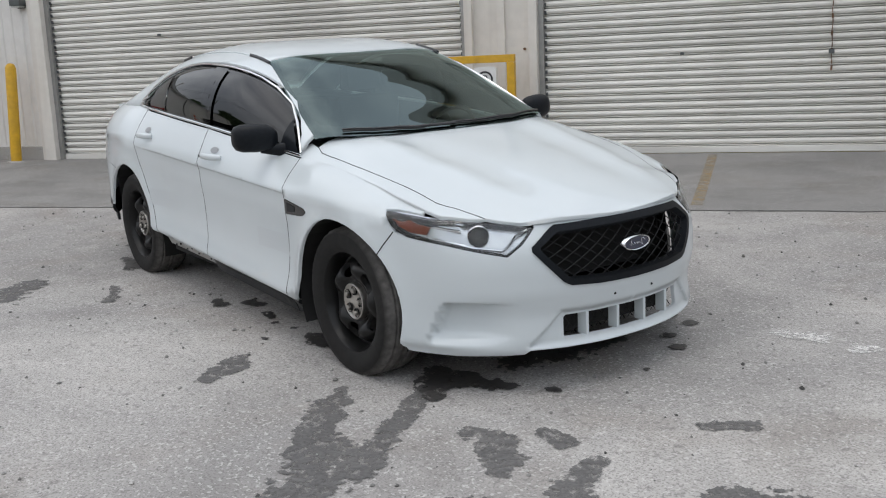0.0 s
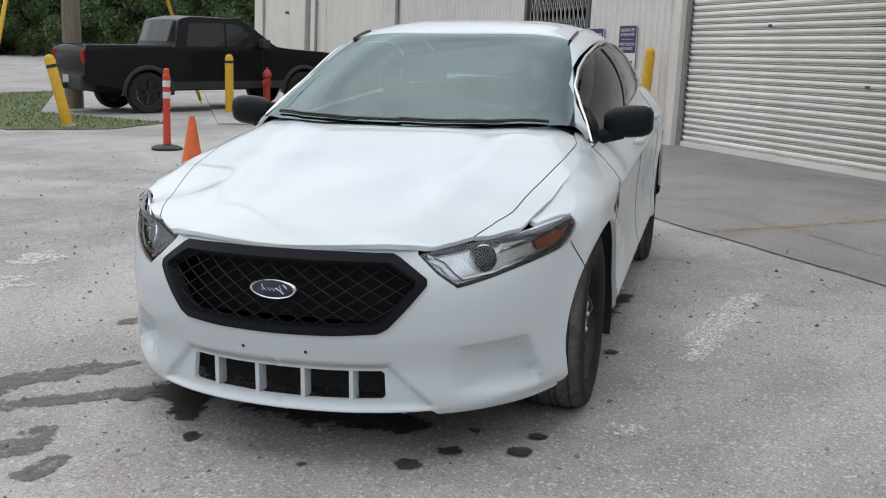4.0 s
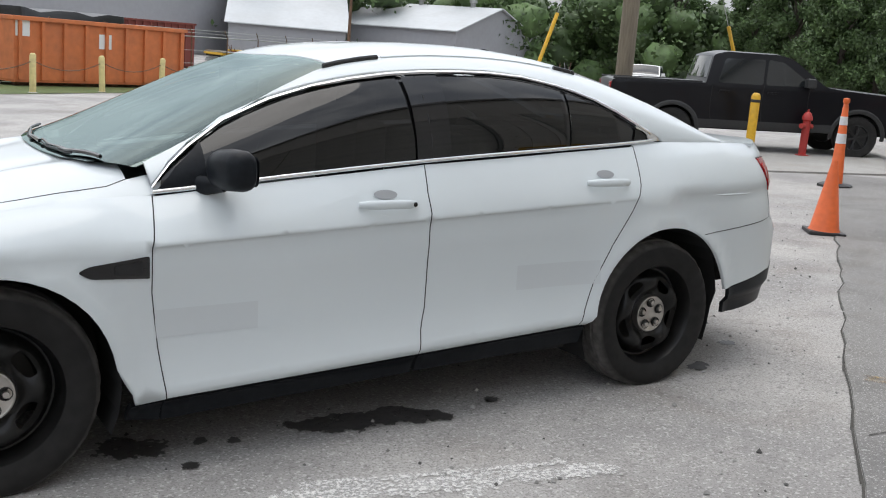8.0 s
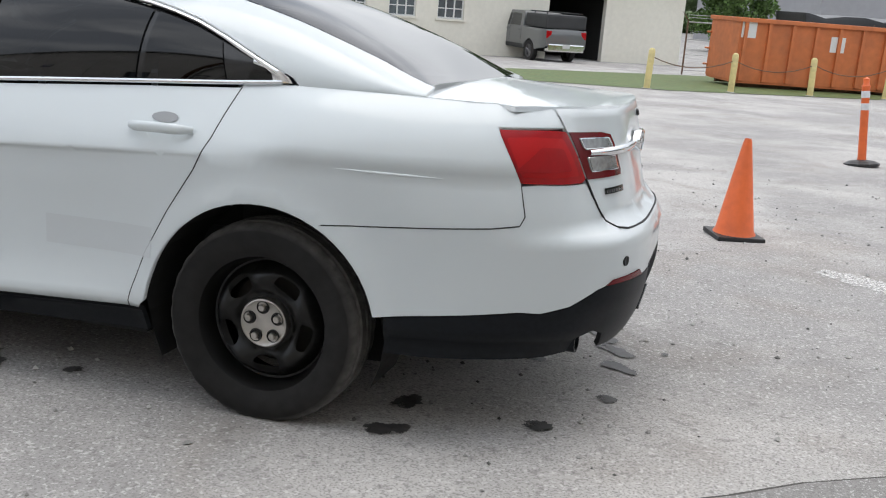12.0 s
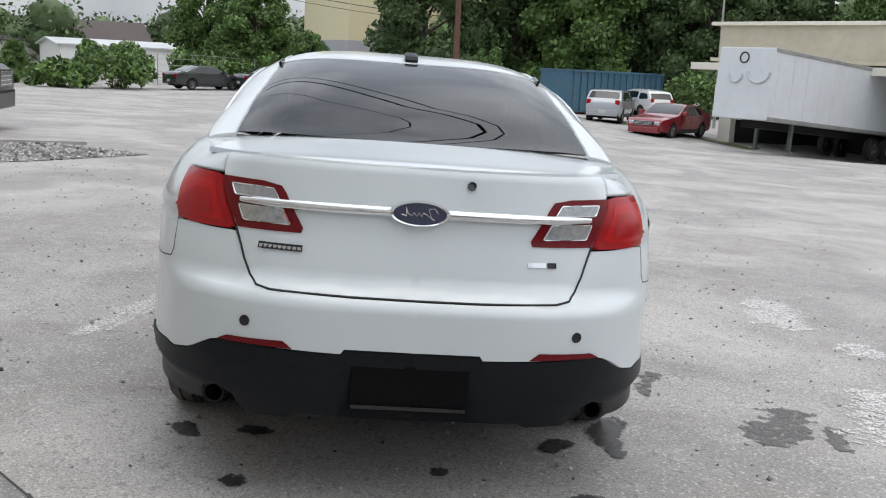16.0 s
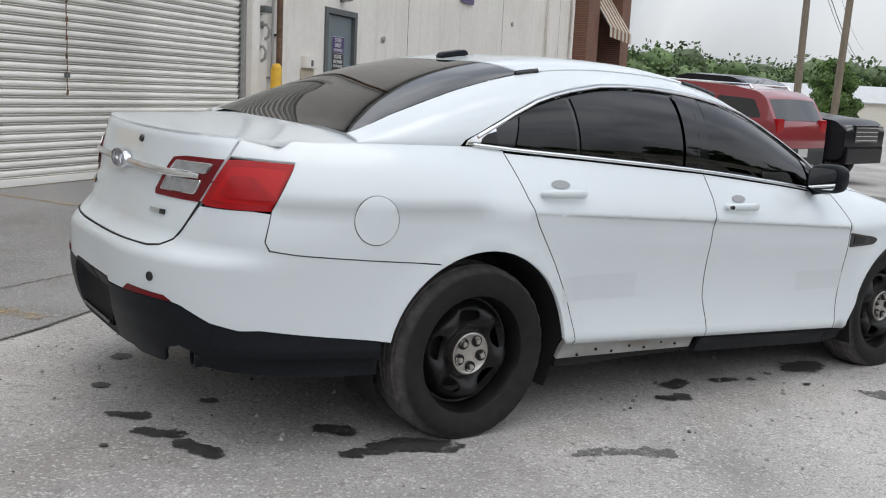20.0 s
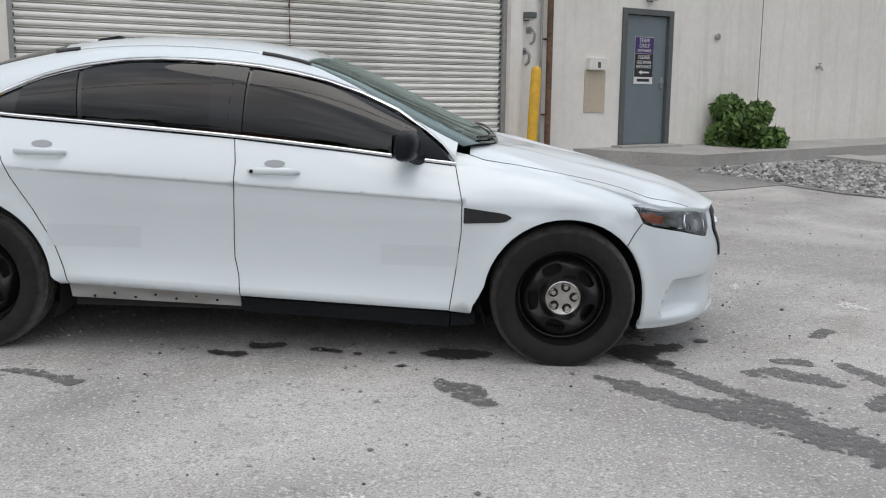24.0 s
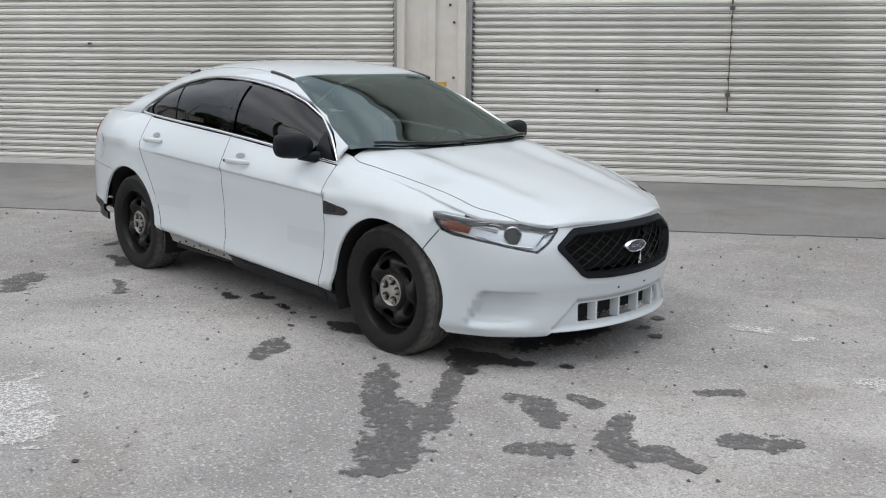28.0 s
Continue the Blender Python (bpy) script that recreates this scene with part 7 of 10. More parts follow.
for text, size, z in (("STAFF", 0.09, 2.07), ("ONLY", 0.09, 1.99), ("ENTRANCE", 0.062, 1.915), ("PLEASE", 0.085, 1.81), ("USE MAIN", 0.075, 1.73), ("ENTRANCE", 0.068, 1.66)):
    lettering("letters", text, size, WHITE, notice, on(9.475, y - 0.007, z))
bm = bmesh.new()
box(bm, 9.42, 9.6, y - 0.008, y - 0.0065, 1.56, 1.585)
bm.faces.new([bm.verts.new((x, y - 0.0075, z)) for x, z in ((9.35, 1.5725), (9.43, 1.61), (9.43, 1.535))])
part("arrow", bm, WHITE, notice)
boxed("print_bar", 9.33, 9.62, y - 0.005, y - 0.0035, 1.425, 1.47, INK, notice)


def wall_lamp(x, z, label):
    o = thing("wall_lamp", label, "lamp", ROT @ Matrix.Translation((x, WY, z)))
    boxed("back_plate", -0.07, 0.07, -0.02, 0.0, -0.06, 0.06, FRAMEG, o, 0.006)
    boxed("housing", -0.09, 0.09, -0.16, -0.02, -0.03, 0.06, FRAMEG, o, 0.02)
    boxed("lens", -0.07, 0.07, -0.14, -0.03, -0.05, -0.03, LAMPGLASS, o, 0.006)
    return o


wall_lamp(9.52, 2.74, "small dark wall lamp above staff door")
wall_lamp(-7.62, 2.45, "small dark box lamp beside roller door")
wall_lamp(6.95, 2.32, "small dark box lamp beside roller door")
wall_lamp(-38.6, 3.05, "dark wall lamp high on cream wall")


def pipe_run(name, pts, r, mat, label, category="pipe", clips=(), seg=10):
    o = thing(name, label, category, ROT.copy())
    bm = bmesh.new()
    tube(bm, pts, r, seg)
    part("pipe", bm, mat, o, smooth=50)
    for z in clips:
        p = pts[0]
        boxed("bracket", p[0] - r - 0.03, p[0] + r + 0.03, WY - 0.03, WY, z, z + 0.03, mat, o, 0.004)
        boxed("bracket_arm", p[0] - 0.012, p[0] + 0.012, p[1] + r * 0.5, WY - 0.03, z, z + 0.03, mat, o)
    return o


pipe_run("downpipe", [(7.35, WY - 0.1, 0.22), (7.35, WY - 0.1, TOP - 0.1)], 0.045, RUST, "rusty brown vertical conduit on cream wall", "pipe", (0.9, 2.0, 3.1, 4.2))
pipe_run("downpipe", [(7.22, WY - 0.06, 0.22), (7.22, WY - 0.06, TOP - 0.1)], 0.02, GALV, "thin grey conduit beside rusty pipe", "pipe", (1.4, 2.6, 3.8))
for x in (-21.6, -32.4, -45, 22.9, 26.0):
    zt = TOP if x > 0 else LOW_TOP
    pipe_run("downpipe", [(x, WY - 0.09, 0.5), (x, WY - 0.09, zt - 0.35), (x, WY - 0.02, zt - 0.15)], 0.055, CREAM if x > 0 else GALV, "painted metal rain downpipe on warehouse wall", "downpipe", (1.2, 3.2))
for x, z in ((-7.95, 3.05), (6.93, 1.75), (7.02, 2.05)):
    o = thing("pipe_fitting", "small grey pipe clamp on the wall", "pipe", ROT @ Matrix.Translation((x, WY, z)))
    bm = bmesh.new()
    tube(bm, [(0, 0.0, 0.08), (0, -0.09, 0.08), (0.02, -0.12, 0.02), (0.02, -0.1, -0.08), (0.0, -0.05, -0.12)], 0.022, 8)
    part("elbow", bm, GALV, o, smooth=60)
    boxed("plate", -0.05, 0.05, -0.012, 0.0, 0.03, 0.13, GALV, o, 0.004)
o = thing("meter_box", "cream electrical box over a beige patch", "electrical box", ROT @ Matrix.Translation((8.38, WY, 1.59)))
boxed("case", -0.19, 0.19, -0.09, 0, 0, 0.18, CREAM, o, 0.01)
boxed("cover", -0.03, 0.03, -0.1, -0.09, 0.03, 0.12, FRAMEG, o, 0.006)
boxed("patch_plate", -0.22, 0.22, -0.012, 0, -0.65, -0.01, material("beige_patch_paint", (0.5, 0.43, 0.33), 0.8, grain=0.06, stain=0.2), o, 0.004, "beige cover plate below the box")
o = thing("spigot", "small brass garden tap on cream wall", "tap", ROT @ Matrix.Translation((14.1, WY, 1.75)))
bm = bmesh.new()
tube(bm, [(0, 0, 0), (0, -0.1, 0), (0, -0.13, -0.06)], 0.025, 8)
tube(bm, [(-0.05, -0.07, 0.07), (0.05, -0.07, 0.07)], 0.012, 6)
tube(bm, [(0, -0.07, 0), (0, -0.07, 0.07)], 0.01, 6)
part("tap_body", bm, GALV, o, smooth=50)
for x, z in ((11.2, 2.2), (19.4, 3.1), (20.8, 1.3), (17.6, 1.2)):
    o = thing("wall_vent", "small round vent cap on cream wall", "vent", ROT @ Matrix.Translation((x, WY, z)))
    bm = bmesh.new()
    lathe(bm, [(0.0, -0.05), (0.05, -0.05), (0.06, -0.03), (0.045, 0.0)], 12, "Y")
    part("cap", bm, GALV, o, smooth=40)

# fire hose valve with two wheels
fv = thing("fire_valve", "stout red fire valve pipe with two wheel handles", "valve", ROT.copy())
bm = bmesh.new()
tube(bm, [(-13.2, WY - 0.02, 1.2), (-13.2, WY - 0.22, 1.2), (-13.32, WY - 0.33, 1.2), (-13.5, WY - 0.36, 1.2), (-15.1, WY - 0.36, 1.19)], 0.13, 14)
part("pipe", bm, HYDRED, fv, smooth=50)
for x in (-13.55, -14.9):
    bm = bmesh.new()
    tube(bm, [(x - 0.04, WY - 0.36, 1.195), (x + 0.04, WY - 0.36, 1.195)], 0.18, 14)
    part("flange", bm, HYDRED, fv, smooth=40)
for x in (-15.25, -15.65):
    bm = bmesh.new()
    tube(bm, [(x, WY - 0.36 + 0.22 * math.cos(a), 1.19 + 0.22 * math.sin(a)) for a in [k * math.pi / 10 for k in range(21)]], 0.022, 6)
    tube(bm, [(x + 0.2, WY - 0.36, 1.19), (x - 0.03, WY - 0.36, 1.19)], 0.04, 8)
    for a in (0, math.pi / 3, 2 * math.pi / 3):
        tube(bm, [(x, WY - 0.36 - 0.22 * math.cos(a), 1.19 - 0.22 * math.sin(a)), (x, WY - 0.36 + 0.22 * math.cos(a), 1.19 + 0.22 * math.sin(a))], 0.014, 5)
    part("wheel_handle", bm, HYDRED, fv, smooth=50)

# brick end of the building, with an awning
bw = structure("wall_brick", "red-brown brick end wall with recess", "wall")
blocks = ((26.4, 28.2, WY - 0.5, WY + 2.6, 0.1, 6.2), (32.6, 34.4, WY - 0.5, WY + 2.6, 0.1, 6.2), (28.2, 32.6, WY + 2.2, WY + 2.6, 0.1, 6.2))
for q in blocks:
    boxed("brick_core", *q, MORTAR, bw)
verts, faces = [], []
for bx0, bx1, by0, by1, bz0, bz1 in blocks[:2]:
    for row in range(int((bz1 - 0.2) / 0.075)):
        z = 0.2 + row * 0.075
        for face in range(2):
            lo, hi = (bx0, bx1) if face == 0 else (by0, by1)
            x = lo - 0.1 * (row % 2)
            while x < hi - 0.03:
                a, b = max(x, lo), min(x + 0.203, hi)
                if face == 0:
                    c = [(a, by0 - 0.008, z), (b, by0 - 0.008, z), (b, by0 - 0.008, z + 0.064), (a, by0 - 0.008, z + 0.064), (a, by0, z), (b, by0, z), (b, by0, z + 0.064), (a, by0, z + 0.064)]
                else:
                    c = [(bx0 - 0.008, b, z), (bx0 - 0.008, a, z), (bx0 - 0.008, a, z + 0.064), (bx0 - 0.008, b, z + 0.064), (bx0, b, z), (bx0, a, z), (bx0, a, z + 0.064), (bx0, b, z + 0.064)]
                k = len(verts)
                verts += c
                faces += [(k, k + 1, k + 2, k + 3), (k + 4, k, k + 3, k + 7), (k + 1, k + 5, k + 6, k + 2), (k + 3, k + 2, k + 6, k + 7), (k + 4, k + 5, k + 1, k)]
                x += 0.213
me = bpy.data.meshes.new("brickwork")
me.from_pydata(verts, [], faces)
me.materials.append(BRICK)
ob = new("brickwork", me)
ob.parent = bw
tagged(ob, kind="stuff")
boxed("parapet", 26.2, 34.6, WY - 0.6, WY + 2.8, 6.2, 6.45, SLAB, bw, 0.02, "pale stone coping")
AWN = (material("cream_awning_cloth", (0.5, 0.46, 0.38), 0.9, grain=0.06), material("brown_awning_cloth", (0.2, 0.1, 0.06), 0.9, grain=0.06))
aw = thing("awning", "brown and cream striped fabric awning over recess", "awning", ROT.copy())
for k in range(11):
    x = 28.2 + k * 0.4
    bm = bmesh.new()
    q = [bm.verts.new(p) for p in ((x, WY + 0.4, 5.7), (x + 0.4, WY + 0.4, 5.7), (x + 0.4, WY - 0.9, 3.75), (x, WY - 0.9, 3.75), (x, WY - 0.9, 3.4), (x + 0.4, WY - 0.9, 3.4))]
    bm.faces.new((q[0], q[1], q[2], q[3]))
    bm.faces.new((q[3], q[2], q[5], q[4]))
    part("stripe", bm, AWN[k % 2], aw)
for x in (28.3, 32.5):
    bm = bmesh.new()
    tube(bm, [(x, WY - 0.88, 3.72), (x, WY + 0.42, 5.6), (x, WY + 2.2, 5.6)], 0.02, 6)
    part("awning_bar", bm, GALV, aw)


# ---- cones and marker posts ----
def cone(m, h, label, mat=ORANGE, bands=(), base=0.0, group="traffic cones"):
    o = thing("traffic_cone", label, "traffic cone", m, group)
    w = base or h * 0.24
    bm = bmesh.new()
    if base:
        lathe(bm, [(w, 0.0), (w, 0.035), (w * 0.85, 0.05), (0.1, 0.06), (0.0, 0.06)], 8)
    else:
        box(bm, -w, w, -w, w, 0, 0.035, 0.012)
    part("base", bm, BLACKPL if base or h < 0.8 else mat, o, "black rubber base")
    r0, r1 = h * 0.19 if not base else 0.1, 0.03 if not base else 0.04
    bm = bmesh.new()
    rim = lathe(bm, [(r0 * 1.12, 0.035), (r0, 0.06), (r1, h - 0.02), (r1 * 0.75, h), (r1 * 0.6, h - 0.03)], 24)
    part("body", bm, mat, o, smooth=40)
    for z0, z1 in bands:
        ra, rb = (r0 + (r1 - r0) * (z - 0.06) / (h - 0.08) + 0.003 for z in (z0, z1))
        bm = bmesh.new()
        lathe(bm, [(ra - 0.003, z0), (ra, z0 + 0.003), (rb, z1 - 0.003), (rb - 0.003, z1)], 24)
        part("band", bm, BAND, o, smooth=40)
    if base:
        bm = bmesh.new()
        lathe(bm, [(r1, h), (r1 * 0.7, h + 0.02), (r1 * 1.2, h + 0.05), (r1 * 1.1, h + 0.1), (0, h + 0.11)], 12)
        part("grip", bm, mat, o, smooth=40)
    return o


def spot(x, y, ax=0.0, ay=0.0, rz=0.0):
    return Matrix.Translation(at_xy(x, y)) @ Matrix.Rotation(radians(rz), 4, "Z") @ lean(ax, ay)


cone(spot(-3.0, -3.48, 0, 0, 20), 0.72, "scuffed plain orange cone on black base")
cone(spot(-6.4, -1.85, 0, 0, 50), 0.72, "scuffed plain orange cone on black base")
cone(spot(-4.5, 3.9, 0, 0, 10), 0.72, "faded orange-red cone near the wall", REDPL)
cone(spot(-10.3, -4.6, 0, 2, 0), 1.15, "tall orange cone with white bands", ORANGE, ((0.62, 0.76), (0.88, 1.0)), 0.24)


def marker_post(m, label, mat=REDPL):
    o = thing("marker_post", label, "marker post", m, "marker posts")
    bm = bmesh.new()
    lathe(bm, [(0.21, 0.0), (0.21, 0.03), (0.15, 0.06), (0.06, 0.075), (0.0, 0.075)], 10)
    part("base", bm, BLACKPL, o, "black rubber base")
    bm = bmesh.new()
    lathe(bm, [(0.055, 0.05), (0.05, 0.12), (0.046, 0.95), (0.052, 0.97), (0.035, 1.0), (0.04, 1.06), (0.0, 1.08)], 14)
    part("post", bm, mat, o, smooth=40)
    for z in (0.68, 0.83):
        bm = bmesh.new()
        lathe(bm, [(0.047, z), (0.0505, z + 0.003), (0.0505, z + 0.08), (0.047, z + 0.083)], 14)
        part("band", bm, BAND, o, smooth=40)
    return o


marker_post(spot(-6.3, -5.8), "red marker post with white reflective bands")
marker_post(spot(-4.5, -9.2, 4, 6), "leaning orange marker post with white bands", ORANGE)
marker_post(spot(-6.8, -10.7, 2, -9), "leaning red marker post with white bands")
hy = thing("standpipe", "short red fire standpipe with capped outlet", "standpipe", spot(-14.3, -8.3))
bm = bmesh.new()
lathe(bm, [(0.13, 0), (0.13, 0.04), (0.075, 0.05), (0.075, 0.7), (0.1, 0.72), (0.1, 0.78), (0.06, 0.86), (0.02, 0.88), (0.02, 0.93), (0, 0.93)], 16)
barrel = part("barrel", bm, HYDRED, hy, smooth=40)
bm = bmesh.new()
tube(bm, [(-0.16, 0, 0.6), (0.16, 0, 0.6)], 0.05, 10)
part("outlet", bm, HYDRED, hy, smooth=50)

# ---- parked vehicles ----
TYRE = RUBBER
ALLOY = material("grey_alloy_rim", (0.2, 0.2, 0.21), 0.3, metal=0.85, grain=0.1, stain=0.3)
DARKALLOY = material("dark_alloy_rim", (0.03, 0.03, 0.031), 0.4, metal=0.4, grain=0.15)
AUTOGLASS = material("parked_car_glass", (0.012, 0.014, 0.015), 0.06, coat=0.4)
CLADDING = material("grey_black_cladding", (0.03, 0.031, 0.032), 0.6, grain=0.15, stain=0.3)
PLATE = material("pale_plate", (0.5, 0.5, 0.48), 0.5)


def carpaint(name, c):
    return material(name, c, 0.3, coat=1.0, grain=0.03, scale=4, stain=0.12, stain_scale=1.5, color2=[q * 0.75 + 0.03 for q in c])


def wheel(parent, x, y, r, w, side, rim, spokes=6, rimr=0.62):
    bm = bmesh.new()
    prof = [(r * rimr, -w / 2 + 0.02), (r * 0.72, -w / 2), (r * 0.93, -w / 2 + 0.005), (r, -w / 2 + 0.04), (r, w / 2 - 0.04), (r * 0.93, w / 2 - 0.005), (r * 0.72, w / 2), (r * rimr, w / 2 - 0.02)]
    lathe(bm, prof, 32, "Y")
    bmesh.ops.recalc_face_normals(bm, faces=bm.faces)
    bmesh.ops.translate(bm, verts=bm.verts, vec=(x, y, r))
    ob = part("wheel", bm, TYRE, parent, smooth=40)
    bm = bmesh.new()
    lathe(bm, [(r * rimr, side * (w / 2 - 0.015)), (r * rimr * 0.93, side * (w / 2 - 0.02)), (r * rimr * 0.9, side * (w / 2 - 0.07)), (0.0, side * (w / 2 - 0.09))], 32, "Y")
    lathe(bm, [(0.07, side * (w / 2 - 0.09)), (0.065, side * (w / 2 - 0.03)), (0.0, side * (w / 2 - 0.025))], 14, "Y")
    for k in range(spokes):
        a = 2 * math.pi * k / spokes + 0.3
        for da in (-0.09, 0.09):
            p0 = (0.05 * math.cos(a), side * (w / 2 - 0.04), 0.05 * math.sin(a))
            p1 = (r * rimr * 0.95 * math.cos(a + da), side * (w / 2 - 0.03), r * rimr * 0.95 * math.sin(a + da))
            tube(bm, [p0, p1], [0.022, 0.017], 5)
    bmesh.ops.recalc_face_normals(bm, faces=bm.faces)
    bmesh.ops.translate(bm, verts=bm.verts, vec=(x, y, r))
    part("rim", bm, rim, ob, smooth=50)
    return ob


SHAPES = {
    "suv": dict(top=[(2.36, 0.42), (2.42, 0.62), (2.4, 0.85), (2.26, 1.0), (1.6, 1.1), (1.15, 1.15), (0.5, 1.58), (0.25, 1.68), (-0.3, 1.75), (-1.3, 1.72), (-1.95, 1.65), (-2.15, 1.55), (-2.42, 1.1), (-2.46, 0.85), (-2.44, 0.45)],
                wind=(5, 7), rear=(11, 12), axles=(1.43, -1.43), r=0.375, hw=0.96, belt=1.1, low=0.34, tumble=0.24,
                windows=[[(0.95, 1.14), (0.3, 1.55), (-0.02, 1.6), (-0.08, 1.12)], [(-0.14, 1.12), (-0.08, 1.6), (-0.85, 1.62), (-1.05, 1.54), (-1.02, 1.14)], [(-1.2, 1.16), (-1.22, 1.53), (-1.95, 1.5), (-2.16, 1.2), (-1.5, 1.15)]],
                doors=[(0.72, 0.4, 1.1), (-0.11, 0.4, 1.1), (-1.08, 0.62, 1.12)], handles=[(0.12, 1.0), (-0.88, 1.02)]),
    "pickup": dict(top=[(2.88, 0.5), (2.92, 0.72), (2.92, 1.08), (2.72, 1.24), (1.6, 1.32), (1.25, 1.37), (0.62, 1.86), (0.35, 1.94), (-0.7, 1.96), (-0.95, 1.9), (-1.08, 1.38), (-1.1, 1.34), (-2.92, 1.33), (-2.96, 0.85), (-2.94, 0.62)],
                   wind=(5, 7), rear=(9, 10), axles=(1.95, -1.7), r=0.42, hw=1.0, belt=1.32, low=0.5, tumble=0.24,
                   windows=[[(1.02, 1.36), (0.42, 1.8), (0.12, 1.84), (0.08, 1.35)], [(0.02, 1.35), (0.06, 1.84), (-0.72, 1.83), (-0.85, 1.4), (-0.84, 1.36)]],
                   doors=[(0.95, 0.62, 1.34), (0.05, 0.62, 1.34), (-0.95, 0.65, 1.34)], handles=[(0.22, 1.2), (-0.72, 1.2)]),
    "sedan": dict(top=[(2.34, 0.32), (2.4, 0.5), (2.36, 0.7), (2.2, 0.8), (1.3, 0.93), (0.95, 0.98), (0.28, 1.34), (0.0, 1.42), (-0.6, 1.43), (-0.95, 1.38), (-1.68, 1.06), (-2.25, 1.01), (-2.4, 0.85), (-2.42, 0.55), (-2.38, 0.35)],
                  wind=(5, 7), rear=(9, 10), axles=(1.4, -1.38), r=0.325, hw=0.9, belt=0.95, low=0.25, tumble=0.3,
                  windows=[[(0.85, 0.98), (0.2, 1.31), (-0.12, 1.36), (-0.16, 0.97)], [(-0.21, 0.97), (-0.17, 1.36), (-0.7, 1.35), (-1.15, 1.18), (-1.25, 1.0)]],
                  doors=[(0.78, 0.34, 0.95), (-0.18, 0.34, 0.95), (-1.05, 0.6, 0.97)], handles=[(0.0, 0.86), (-0.95, 0.87)]),
    "hatch": dict(top=[(1.98, 0.32), (2.04, 0.5), (2.0, 0.72), (1.86, 0.82), (1.2, 0.98), (0.95, 1.03), (0.25, 1.4), (-0.05, 1.47), (-0.9, 1.48), (-1.45, 1.42), (-1.8, 1.05), (-1.98, 0.9), (-2.0, 0.6), (-1.97, 0.35)],
                  wind=(5, 7), rear=(9, 10), axles=(1.25, -1.25), r=0.315, hw=0.86, belt=0.97, low=0.26, tumble=0.24,
                  windows=[[(0.8, 1.02), (0.18, 1.36), (-0.1, 1.4), (-0.14, 0.98)], [(-0.19, 0.98), (-0.15, 1.4), (-0.95, 1.39), (-1.38, 1.2), (-1.3, 1.02)]],
                  doors=[(0.7, 0.34, 0.98), (-0.16, 0.34, 0.98), (-0.98, 0.55, 1.0)], handles=[(-0.02, 0.88), (-0.88, 0.9)]),
}


